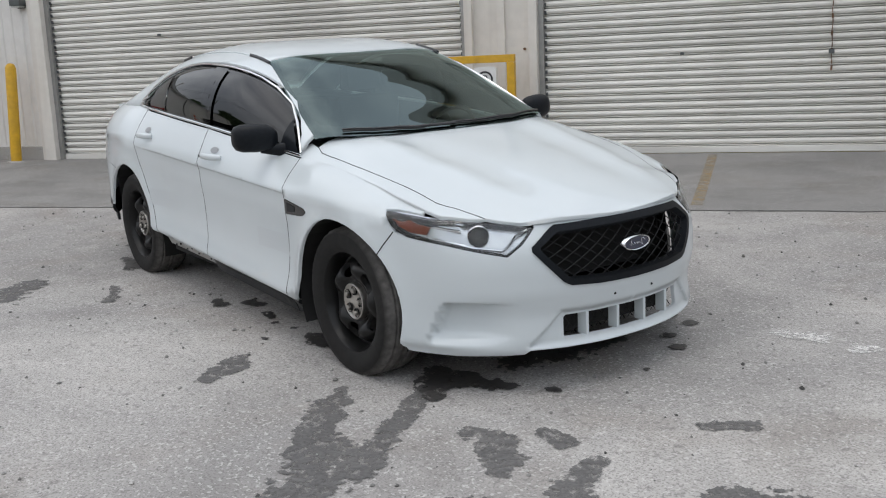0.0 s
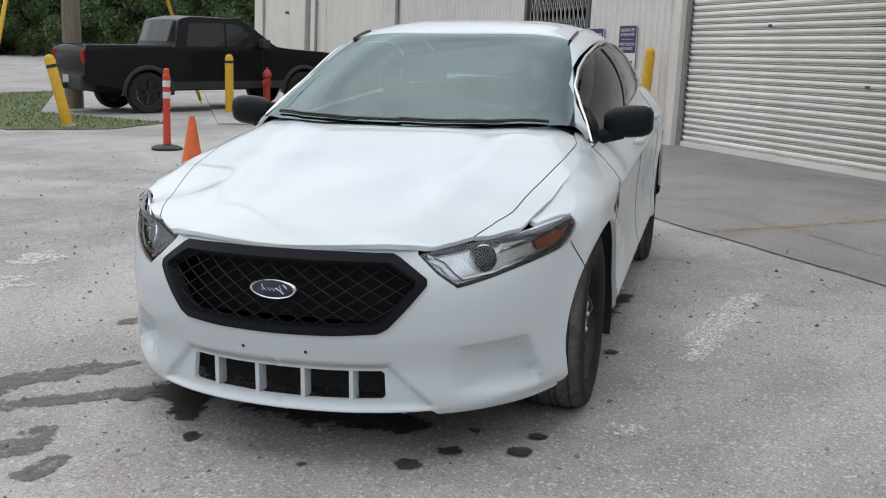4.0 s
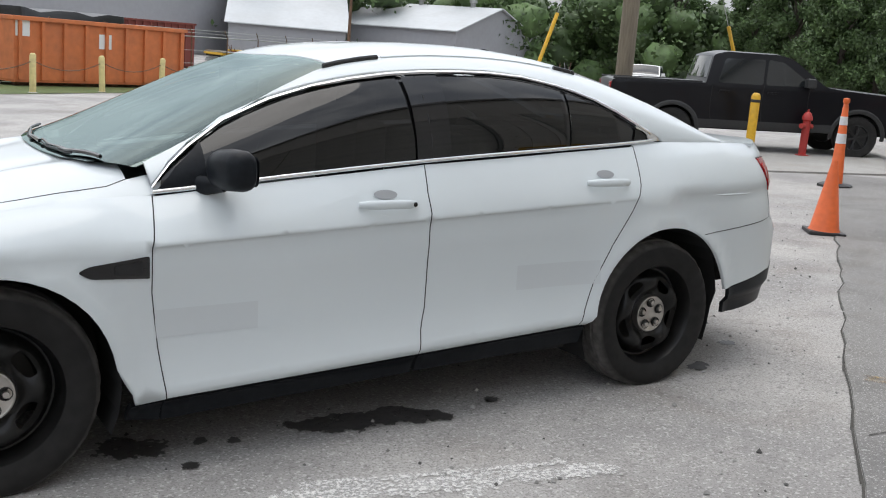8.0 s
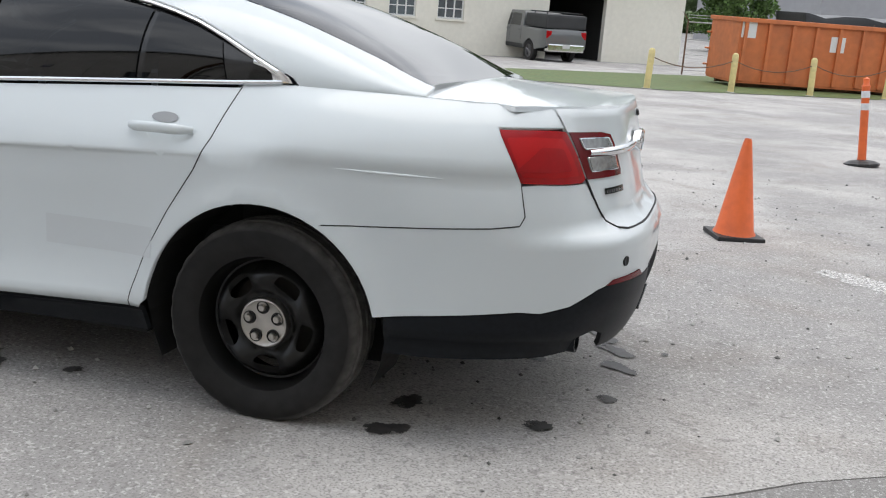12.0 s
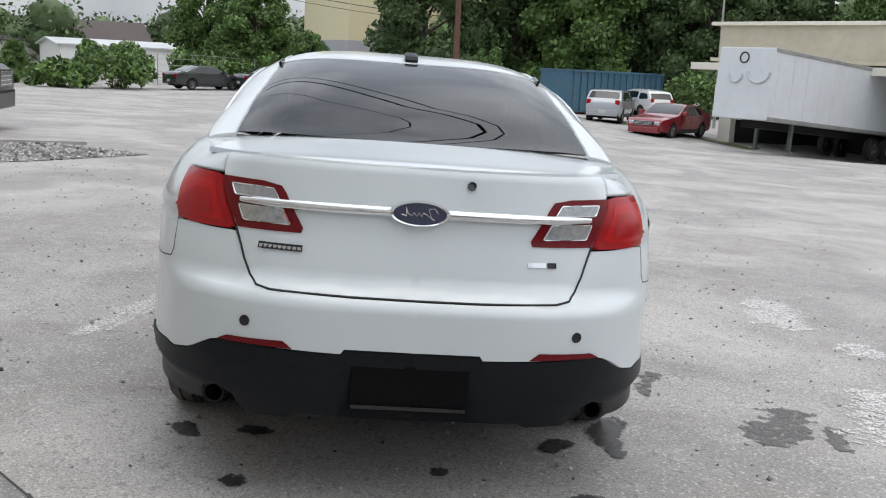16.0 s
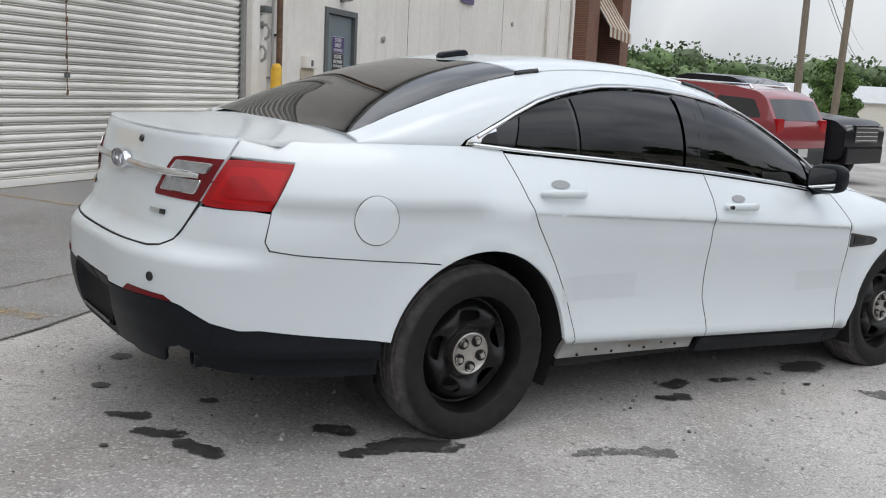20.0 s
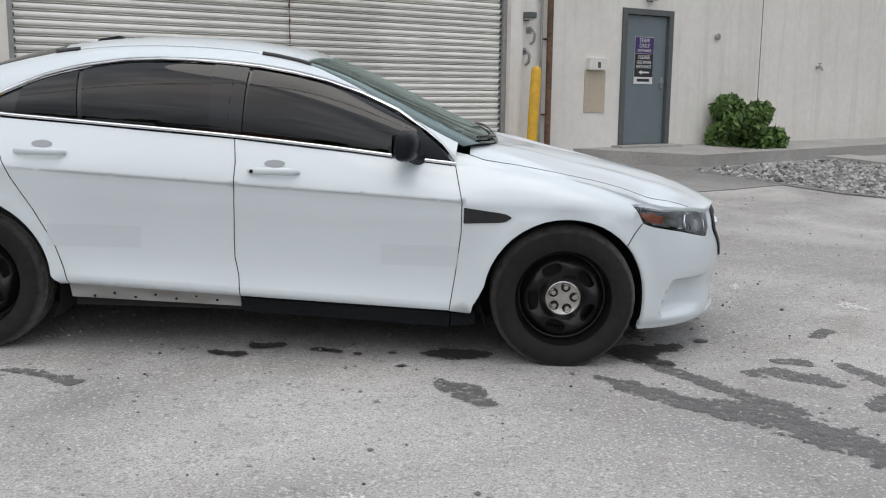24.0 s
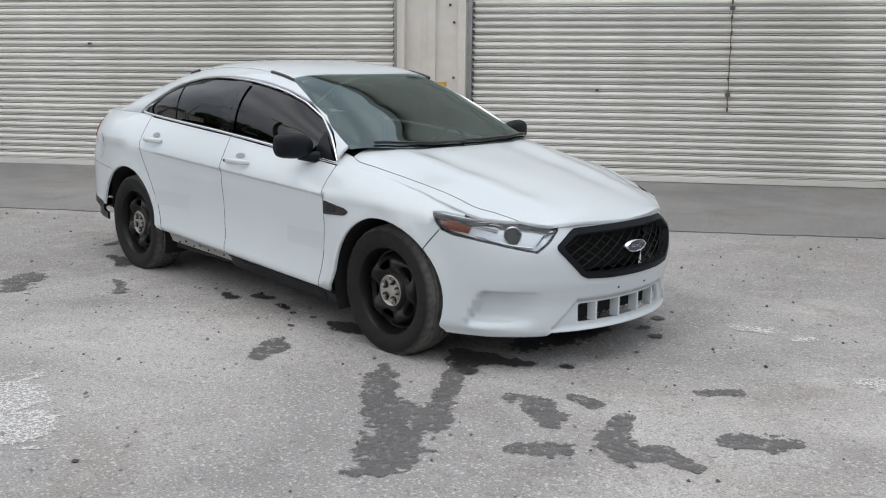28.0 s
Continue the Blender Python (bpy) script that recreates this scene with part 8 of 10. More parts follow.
def vehicle(kind, paint, m, label, category, rim=ALLOY, step=0.14, chrome=False, clad=None, rack=False, group="", scale=1.0, tail=None, head=None, bed=False, topper=False):
    s = SHAPES[kind]
    o = thing({"suv": "suv", "pickup": "pickup_truck", "sedan": "saloon_car", "hatch": "hatchback"}[kind], label, category, m @ Matrix.Scale(scale, 4), group)
    top, hw, belt, low = s["top"], s["hw"], s["belt"], s["low"]
    xf, xr = max(p[0] for p in top), min(p[0] for p in top)

    def width(x, z):
        w = hw - 0.02 * abs(z - belt * 0.75) - max(0.0, z - belt) * s["tumble"] - 0.05 * smoothstep(0.55, 0.3, z)
        return w - 0.16 * smoothstep(xf - 0.55, xf + 0.05, x) ** 2 * hw - 0.1 * smoothstep(xr + 0.45, xr - 0.05, x) ** 2 * hw

    def flank(x, z):
        return (x, width(x, z), z)
    outline = list(top)
    for ax in (s["axles"][1], s["axles"][0]):
        ra = s["r"] + 0.06
        a0 = math.degrees(math.asin(max(-1, min(1, (low - s["r"]) / ra))))
        outline += arc(ax, s["r"], ra, 180 - a0, a0, 12)
    outline = rounded(outline[:len(top)], 0.08, 2) + outline[len(top):]
    for side in (1, -1):
        skin("body_side", outline, flank, paint, o, step, 0.0, 0.05, side=side)
        for wd in s["windows"]:
            skin("side_window", rounded(wd, 0.05, 3), flank, AUTOGLASS, o, step, 0.0, 0.006, side=side, lift=0.006)
        if chrome:
            loop = rounded([s["windows"][0][0], s["windows"][0][1], s["windows"][0][2], s["windows"][1][1], s["windows"][1][2], s["windows"][1][3], s["windows"][1][4], s["windows"][0][3]], 0.06, 3)
            bm = bmesh.new()
            tube(bm, [(x, side * (width(x, z) + 0.006), z) for x, z in loop + loop[:1]], 0.014, 6)
            part("window_trim", bm, CHROME, o, "bright chrome window surround")
        for x, z0, z1 in s["doors"]:
            bm = bmesh.new()
            tube(bm, [(x - 0.03 * math.sin(i * 0.6), side * (width(x, z0 + (z1 - z0) * i / 5) - 0.001), z0 + (z1 - z0) * i / 5) for i in range(6)], 0.006, 4)
            part("door_seam", bm, SEAM, o)
        for x, z in s["handles"]:
            y = width(x, z)
            boxed("door_handle", x - 0.11, x + 0.11, *sorted((side * y, side * (y + 0.035))), z - 0.015, z + 0.02, paint, o, 0.008)
        y = width(s["windows"][0][0][0] - 0.15, belt)
        mx = s["windows"][0][0][0] - 0.12
        boxed("wing_mirror", mx - 0.1, mx + 0.08, *sorted((side * (y + 0.03), side * (y + 0.25))), belt + 0.02, belt + 0.2, paint if clad is None else CLADDING, o, 0.04)
        boxed("mirror_arm", mx - 0.03, mx + 0.05, *sorted((side * (y - 0.06), side * (y + 0.06))), belt + 0.02, belt + 0.07, CLADDING, o, 0.01)
        for ax in s["axles"]:
            wheel(o, ax, side * (hw - 0.13), s["r"], 0.24, side, rim)
            if clad is not None:
                ra = s["r"] + 0.06
                bm = bmesh.new()
                pts = [(x, side * (width(x, z) + 0.004), z) for x, z in arc(ax, s["r"], ra + 0.035, -5, 185, 14)]
                tube(bm, pts, 0.045, 6, flat=0.35)
                part("arch_trim", bm, clad, o)
        sill = [(s["axles"][0] - s["r"] - 0.08, low - 0.02), (s["axles"][1] + s["r"] + 0.08, low - 0.02), (s["axles"][1] + s["r"] + 0.1, low + 0.14), (s["axles"][0] - s["r"] - 0.1, low + 0.14)]
        skin("sill", sill, flank, clad or CLADDING, o, step, 0.0, 0.03, side=side, lift=0.012)

    def strip(name, pts, mat, inset=0.0, lift=0.0, label_=""):
        bm = bmesh.new()
        rows = []
        for i, (x, z) in enumerate(pts):
            w = width(x, z) - inset
            d = Vector((pts[min(i + 1, len(pts) - 1)][0] - pts[max(i - 1, 0)][0], pts[min(i + 1, len(pts) - 1)][1] - pts[max(i - 1, 0)][1])).normalized()
            nx, nz = (-d.y, d.x)
            if nz < 0 or (abs(nz) < 0.2 and nx * x < 0):
                nx, nz = -nx, -nz
            row = []
            for k in range(9):
                f = k / 4 - 1
                crown = 0.035 * (1 - f * f)
                row.append(bm.verts.new((x + nx * (lift + crown), w * f, z + nz * (lift + crown))))
            rows.append(row)
        for a, b in zip(rows, rows[1:]):
            for k in range(8):
                bm.faces.new((a[k], a[k + 1], b[k + 1], b[k]))
        bmesh.ops.recalc_face_normals(bm, faces=bm.faces)
        return part(name, bm, mat, o, label_, smooth=35)
    ring = rounded(top, 0.06, 2)
    strip("body_top", dense(ring[2:-2], 0.25, closed=False), paint)
    a, b = s["wind"]
    strip("windscreen", [tuple(Vector(top[a]).lerp(Vector(top[a + 1]), 0.06))] + top[a + 1:b] + [tuple(Vector(top[b - 1]).lerp(Vector(top[b]), 0.6))], AUTOGLASS, 0.07, 0.008)
    a, b = s["rear"]
    strip("rear_window", [tuple(Vector(top[a]).lerp(Vector(top[b]), q)) for q in (0.08, 0.5, 0.88)], AUTOGLASS, 0.09, 0.008)
    # ends: bumpers, grille, lamps, plate
    zf = s["top"][3][1]
    zl = s["top"][0][1]
    boxed("grille", xf - 0.06, xf + 0.035, -hw * 0.5, hw * 0.5, zl + (zf - zl) * 0.45, zf - 0.07, GLOSSB, o, 0.02)
    bm = bmesh.new()
    for k in range(4):
        z = zl + (zf - zl) * (0.5 + 0.11 * k)
        box(bm, xf + 0.036, xf + 0.046, -hw * 0.47, hw * 0.47, z, z + 0.015)
    part("grille_bars", bm, CHROME if clad is None or chrome else CLADDING, o)
    boxed("front_bumper", xf - 0.25, xf + 0.05, -hw * 0.78, hw * 0.78, zl - 0.08, zl + (zf - zl) * 0.36, clad or paint, o, 0.05)
    boxed("rear_bumper", xr - 0.05, xr + 0.25, -hw * 0.82, hw * 0.82, zl - 0.02, zl + 0.28, clad or (CHROME if kind == "pickup" else paint), o, 0.05)
    boxed("plate", xr - 0.062, xr - 0.048, -0.16, 0.16, zl + 0.12, zl + 0.27, PLATE, o)
    for side in (1, -1):
        yy = sorted((side * hw * 0.52, side * hw * 0.8))
        boxed("headlamp", xf - 0.22, xf + 0.0, *yy, zf - 0.24, zf - 0.08, head or LAMPGREY, o, 0.04)
        zt = {"suv": (0.95, 1.2), "pickup": (0.95, 1.28), "sedan": (0.72, 0.93), "hatch": (0.82, 1.05)}[kind]
        boxed("tail_lamp", xr - 0.012 + (0.02 if kind != "sedan" else 0.0), xr + 0.16, *sorted((side * hw * 0.66, side * (hw * 0.905))), *zt, REDLENS, o, 0.03)
    boxed("underbody", xr + 0.3, xf - 0.3, -hw * 0.72, hw * 0.72, low - 0.06, low + 0.35, UNDER, o)
    if rack:
        for side in (1, -1):
            bm = bmesh.new()
            tube(bm, [(0.05, side * (hw - 0.3), 1.69), (0.0, side * (hw - 0.3), 1.76), (-1.7, side * (hw - 0.31), 1.74), (-1.76, side * (hw - 0.31), 1.68)], 0.02, 6)
            part("roof_rail", bm, CHROME if chrome else CLADDING, o)
    if topper:
        boxed("topper", -2.9, -1.12, -hw + 0.1, hw - 0.1, 1.36, 1.9, CLADDING, o, 0.1, "dark bed topper with rack")
        for x in (-2.5, -1.5):
            boxed("rack_bar", x - 0.03, x + 0.03, -hw + 0.1, hw - 0.1, 1.96, 2.0, CLADDING, o)
            for y in (-0.7, 0.7):
                boxed("rack_foot", x - 0.02, x + 0.02, y - 0.02, y + 0.02, 1.89, 1.97, CLADDING, o)
    if bed:
        boxed("bed_rail", -2.9, -1.15, hw - 0.16, hw - 0.06, 1.335, 1.375, CLADDING, o, 0.01)
        boxed("bed_rail", -2.9, -1.15, -hw + 0.06, -hw + 0.16, 1.335, 1.375, CLADDING, o, 0.01)
        boxed("tow_hitch", -3.2, -2.9, -0.06, 0.06, 0.5, 0.6, CLADDING, o, 0.01)
    return o


def facing(x, y, yaw, z=0.0):
    return Matrix.Translation(at_xy(x, y, z)) @ Matrix.Rotation(radians(yaw), 4, "Z")


def between(u0, n0, u1, n1, f, z=0.0):
    """Pose heading from (u0, n0) to (u1, n1), its origin a share f of the way."""
    a, b = at(u0, n0), at(u1, n1)
    p = a.lerp(b, f)
    return Matrix.Translation((p.x, p.y, p.z + z)) @ Matrix.Rotation(math.atan2((b - a).y, (b - a).x), 4, "Z") @ Matrix.Rotation(-math.atan2((b - a).z, (b - a).xy.length), 4, "Y")


RED = carpaint("deep_red_car_paint", (0.22, 0.012, 0.02))
BLACK = material("black_truck_paint", (0.007, 0.007, 0.009), 0.28, coat=0.1, grain=0.05, spec=0.2)
GREY = carpaint("grey_car_paint", (0.1, 0.105, 0.105))
SILVER = carpaint("silver_car_paint", (0.36, 0.38, 0.41))
WHITEP = carpaint("white_parked_paint", (0.72, 0.72, 0.7))
DARKC = carpaint("near_black_car_paint", (0.018, 0.022, 0.022))
vehicle("suv", RED, between(13.68, 0.62, 15.1, -1.85, 0.53), "deep red suv with chrome window surround", "car", ALLOY, 0.1, chrome=True, clad=CLADDING, rack=True)
vehicle("pickup", BLACK, between(17.7, -1.4, 15.95, 1.75, 0.48), "black crew cab pickup backed in beside suv", "pickup truck", ALLOY, 0.12, bed=True)
vehicle("pickup", BLACK, between(-16.75, 0.85, -17.95, -2.6, 0.47, 0.0), "lifted matt black crew cab pickup on verge", "pickup truck", DARKALLOY, 0.1, clad=CLADDING, bed=True)
vehicle("sedan", GREY, between(5.4, 29.3, 5.0, 35, 0.3), "dark grey saloon by the brick building", "car", step=0.2)
vehicle("sedan", WHITEP, between(8.7, 29.4, 8.6, 35, 0.28), "white saloon parked by the loading dock", "car", step=0.2)
vehicle("pickup", GREY, facing(5.6, -37.5, -50), "grey pickup with dark topper near garage", "pickup truck", step=0.2, topper=True)
vehicle("sedan", RED, facing(36.6, -13.0, 136, -0.07), "red saloon parked beside silver hatchback", "car", step=0.2)
vehicle("hatch", SILVER, facing(41.0, -11.4, -25), "silver blue hatchback parked in the lot", "car", step=0.2)
vehicle("suv", WHITEP, facing(57.5, 1.8, 155), "white boxy suv parked by the trees", "car", step=0.2, rack=True, clad=CLADDING)
vehicle("sedan", GREY, facing(68.0, -3.2, -45), "grey saloon parked by the trees", "car", step=0.2)
vehicle("suv", GREY, facing(67.0, -10.5, -20), "grey crossover parked beside blue container", "car", step=0.2, clad=CLADDING)
vehicle("sedan", DARKC, facing(57.0, 6.3, -50), "dark green saloon parked by bushes", "car", step=0.2)
vehicle("sedan", DARKC, facing(55.5, 10.2, -50), "black saloon parked by bushes", "car", step=0.2)
vehicle("pickup", WHITEP, facing(66, 34, 20), "white pickup parked far across the road", "pickup truck", step=0.25)
vehicle("suv", WHITEP, facing(58, -17.5, 20), "white vehicle half hidden behind the sign", "car", step=0.25)
vehicle("pickup", WHITEP, facing(-42, -42, 40), "white work truck far down the lane", "pickup truck", step=0.25)


# ---- containers, dumpster, trailer ----
ORBIN = material("faded_orange_bin_paint", (0.56, 0.16, 0.05), 0.6, grain=0.12, scale=5, stain=0.6, stain_scale=1.4, color2=(0.38, 0.13, 0.06), bump=0.006)
BLUEBIN = material("faded_blue_container_paint", (0.045, 0.12, 0.18), 0.6, grain=0.12, scale=4, stain=0.5, stain_scale=1.2, color2=(0.1, 0.14, 0.16))
REDBIN = material("rust_red_container_paint", (0.19, 0.04, 0.028), 0.65, grain=0.15, scale=4, stain=0.5, color2=(0.1, 0.035, 0.03))
TARP = material("black_tarpaulin", (0.012, 0.012, 0.013), 0.35, grain=0.3, scale=3, bump=0.08, bump_scale=6)


def bin_(name, m, l, w, h, mat, label, category, ribs=9, notices=()):
    o = thing(name, label, category, m)
    t = 0.06
    for y0, y1 in ((-w / 2, -w / 2 + t), (w / 2 - t, w / 2)):
        boxed("side_wall", 0, l, y0, y1, 0.18, h, mat, o, 0.006)
    for x0, x1 in ((0, t), (l - t, l)):
        boxed("end_wall", x0, x1, -w / 2 + t, w / 2 - t, 0.18, h, mat, o, 0.006)
    boxed("floor_pan", 0.02, l - 0.02, -w / 2 + 0.02, w / 2 - 0.02, 0.12, 0.2, mat, o)
    for k in range(ribs):
        x = 0.12 + (l - 0.34) * k / (ribs - 1)
        for s in (-1, 1):
            boxed("rib", x, x + 0.1, *sorted((s * w / 2, s * (w / 2 + 0.09))), 0.2, h - 0.06, mat, o, 0.012)
    for s in (-1, 1):
        boxed("top_rail", -0.04, l + 0.04, *sorted((s * (w / 2 - 0.05), s * (w / 2 + 0.1))), h - 0.05, h + 0.07, mat, o, 0.015)
        boxed("skid", 0.2, l - 0.2, *sorted((s * (w / 2 - 0.45), s * (w / 2 - 0.3))), 0, 0.13, RUST, o)
    for x0, x1 in ((-0.04, 0.08), (l - 0.08, l + 0.04)):
        boxed("end_rail", x0, x1, -w / 2, w / 2, h - 0.048, h + 0.068, mat, o, 0.015)
    for x, z, s in notices:
        boxed("notice", x, x + 0.45, *sorted((s * (w / 2 + 0.005), s * (w / 2 + 0.012))), z, z + 0.45, WHITE, o, 0.0, "white notice with unreadable print")
    for z in (0.5, 1.0, 1.5):
        bm = bmesh.new()
        tube(bm, [(l + 0.02, -w / 2 + 0.1, z), (l + 0.1, -w / 2 - 0.02, z), (l + 0.02, -w / 2 - 0.1, z)], 0.03, 6)
        part("hinge", bm, mat, o)
    return o


def span_pose(x0, y0, x1, y1, z=0.0):
    a = at_xy(x0, y0)
    return Matrix.Translation((a.x, a.y, a.z + z)) @ Matrix.Rotation(math.atan2(y1 - y0, x1 - x0), 4, "Z")


bin_("skip_container", span_pose(-8.1, -30.3, -2.3, -27.9), 6.2, 2.3, 1.95, ORBIN, "orange roll-off skip with ribbed steel sides", "skip", notices=((2.9, 1.2, 1), (5.7, 1.45, 1)))
bin_("blue_container", span_pose(54.5, -11.2, 63.5, -20.5), 11, 2.4, 2.6, BLUEBIN, "faded blue ribbed steel container", "container", 15, ((0.8, 1.5, 1), (6.2, 1.5, 1)))
bin_("red_container", span_pose(58, -25, 63, -37), 8, 2.4, 2.0, REDBIN, "rust red open container full of scrap", "container", 11)
bin_("red_container", span_pose(-17.5, -58, -9.0, -56), 7, 2.4, 2.7, REDBIN, "dark red shipping container behind fence", "container", 15)
brd = thing("sign_board", "white notice board on two posts", "sign", span_pose(47, -18.6, 49, -20.2))
boxed("board", 0, 2.6, -0.03, 0.03, 0.9, 2.3, WHITE, brd, 0.01)
for x in (0.2, 2.4):
    boxed("post", x - 0.05, x + 0.05, -0.1, -0.03, -0.1, 2.3, GALV, brd)
for k, z in enumerate((1.95, 1.55, 1.25)):
    boxed("print_bar", 0.5 + 0.2 * k, 2.2 - 0.15 * k, 0.03, 0.036, z, z + (0.22 if k == 0 else 0.1), (INK, REDINK, INK)[k], brd)
TRAILER = material("white_trailer_side", (0.62, 0.64, 0.66), 0.45, grain=0.04, scale=3, stain=0.3, stain_scale=0.7, color2=(0.48, 0.49, 0.5))
tr = thing("semi_trailer", "long white box semi-trailer backed into dock", "trailer", between(13.8, 35.9, 14.4, 27.2, 0.0, 0.15) @ Matrix.Scale(0.87, 4))
boxed("box_body", 0, 10.8, -1.3, 1.3, 1.15, 3.95, TRAILER, tr, 0.05)
for k in range(11):
    boxed("side_post", 0.45 + k, 0.48 + k, 1.3, 1.309, 1.2, 3.9, TRAILER, tr)
boxed("roof_rail", 0, 10.8, 1.302, 1.33, 3.8, 3.93, GALV, tr)
boxed("base_rail", 0, 10.8, 1.302, 1.33, 1.15, 1.3, GALV, tr)
boxed("frame_beam", 0.5, 9.9, -0.5, 0.5, 0.85, 1.15, UNDER, tr)
for x in (8.3,):
    for y in (-0.8, 0.8):
        boxed("landing_leg", x - 0.07, x + 0.07, y - 0.07, y + 0.07, 0.05, 1.15, FRAMEG, tr)
        boxed("landing_foot", x - 0.15, x + 0.15, y - 0.15, y + 0.15, 0.0, 0.06, FRAMEG, tr)
for x in (1.2, 2.45):
    for y, s in ((1.1, 1), (-1.1, -1)):
        wheel(tr, x, y, 0.5, 0.3, s, ALLOY, 5, 0.55)
bm = bmesh.new()
tube(bm, [(10.83, 0.65 - 0.5 * math.cos(k * math.pi / 10) , 3.0 - 0.42 * math.sin(k * math.pi / 10)) for k in range(11)], 0.05, 6)
tube(bm, [(10.83, -0.4 + 0.3 * math.cos(k * math.pi / 10), 2.9 - 0.32 * math.sin(k * math.pi / 10)) for k in range(11)], 0.05, 6)
part("faded_mark", bm, material("faded_grey_mark", (0.5, 0.52, 0.54), 0.5), tr, "faded grey outline mark")
bm = bmesh.new()
tube(bm, [(10.815, -0.1 + 0.2 * math.cos(k * math.pi / 8), 3.55 + 0.2 * math.sin(k * math.pi / 8)) for k in range(17)], 0.03, 6)
part("round_sticker", bm, INK, tr, "round sticker with a dark rim")

# ---- the cream building across the lot ----
OPP = material("cream_painted_block", (0.72, 0.69, 0.6), 0.8, grain=0.05, scale=5, stain=0.3, stain_scale=0.5, color2=(0.6, 0.57, 0.49), bump=0.004)
OPPROOF = material("tan_metal_fascia", (0.5, 0.46, 0.36), 0.6, grain=0.08, scale=3, stain=0.4, stain_scale=0.4, color2=(0.3, 0.28, 0.21))
WINGLASS = material("old_window_glass", (0.1, 0.12, 0.13), 0.12, grain=0.3, scale=2)
ob_ = thing("block_building", "long cream painted block building with tan fascia", "building", ROT.copy())
OY = -34.0


def opp_wall(x0, x1, z0, z1):
    boxed("wall", x0, x1, OY - 0.3, OY, z0, z1, OPP, ob_)


zg = -2.1
wins = [(-7.3 - 2.07 * k, 1.15) for k in range(4)] + [(7.9 - 2.1 * k, 1.25) for k in range(7)]
wins.sort()
prev = -15.6
for xc, w in wins:
    xc0, xc1 = xc - w / 2 + 0.0, xc + w / 2
    opp_wall(prev, xc0, zg, 2.35)
    opp_wall(xc0, xc1, zg, 0.5)
    opp_wall(xc0, xc1, 1.32, 2.35)
    fr_ = boxed("window", xc0, xc1, OY - 0.2, OY - 0.17, 0.5, 1.32, WINGLASS, ob_, 0.0, "white framed window with small panes")
    for z0, z1 in ((0.5, 0.56), (1.26, 1.32), (0.89, 0.93)):
        boxed("frame", xc0, xc1, OY - 0.17, OY - 0.1, z0, z1, WHITE, fr_)
    for f in (0.0, 0.32, 0.64, 0.95):
        x = xc0 + (xc1 - xc0) * f
        boxed("frame", x, x + 0.05, OY - 0.169, OY - 0.11, 0.56, 1.26, WHITE, fr_)
    boxed("sill", xc0 - 0.08, xc1 + 0.08, OY - 0.1, OY + 0.08, 0.42, 0.5, OPP, fr_, 0.01)
    prev = xc1
opp_wall(prev, 10.2, zg, 2.35)
opp_wall(-17.9, -15.6, zg, 2.35)
opp_wall(-24.5, -20.6, zg, 2.35)
opp_wall(-20.6, -17.9, 1.75, 2.35)
# open garage bay, dock bays and the rooms behind, dark by their colour
for x0, x1 in ((-21, -17.5), (10.2, 12.2), (12.6, 21)):
    boxed("bay_room", x0, x1, OY - 8, OY - 7.8, zg, 2.3, DARKROOM, ob_)
    boxed("bay_side", x0 - 0.19, x0, OY - 8, OY - 0.31, zg, 2.3, DARKROOM, ob_)
    boxed("bay_side", x1, x1 + 0.19, OY - 8, OY - 0.31, zg, 2.3, DARKROOM, ob_)
boxed("dock_pier", 12.2, 12.6, OY - 0.4, OY, zg, 2.0, OPP, ob_, 0.01)
boxed("dock_pier", 20.8, 21.4, OY - 0.4, OY, zg, 2.0, OPP, ob_, 0.01)
boxed("roof", -24.8, 22.0, OY - 22, OY + 0.25, 2.35, 2.5, OPPROOF, ob_, 0.02)
boxed("fascia", 9.6, 22.0, OY + 0.26, OY + 1.6, 1.95, 2.25, OPP, ob_, 0.02, "pale dock canopy edge")
boxed("upper_wall", 3.4, 21.8, OY - 14, OY - 0.1, 2.5, 3.9, OPPROOF, ob_, 0.0, "tan ribbed upper wall set back")
boxed("upper_roof", 3.2, 22.2, OY - 14.2, OY + 0.1, 3.9, 4.05, OPP, ob_, 0.02)
boxed("back_wall", -24.5, 21.8, OY - 22, OY - 21.7, zg, 2.34, OPP, ob_)
boxed("end_wall", -24.5, -24.2, OY - 21.6, OY - 0.31, zg, 2.34, OPP, ob_)
boxed("end_wall", 21.5, 21.8, OY - 21.6, OY - 6.1, zg, 2.34, OPP, ob_)
boxed("wall_vent", 4.0, 5.2, OY - 0.06, OY - 0.02, 2.85, 3.6, WHITE, ob_, 0.0, "white louvred vent")
boxed("wall_vent", 8.2, 8.5, OY + 0.02, OY + 0.3, 2.3, 2.34, GALV, ob_)

# ---- poles and wires ----
POLEW = material("weathered_pole_wood", (0.2, 0.165, 0.12), 0.9, grain=0.25, scale=6, stain=0.6, stain_scale=2, color2=(0.12, 0.1, 0.08), stretch=(6, 6, 0.5), bump=0.02)
poles = {}


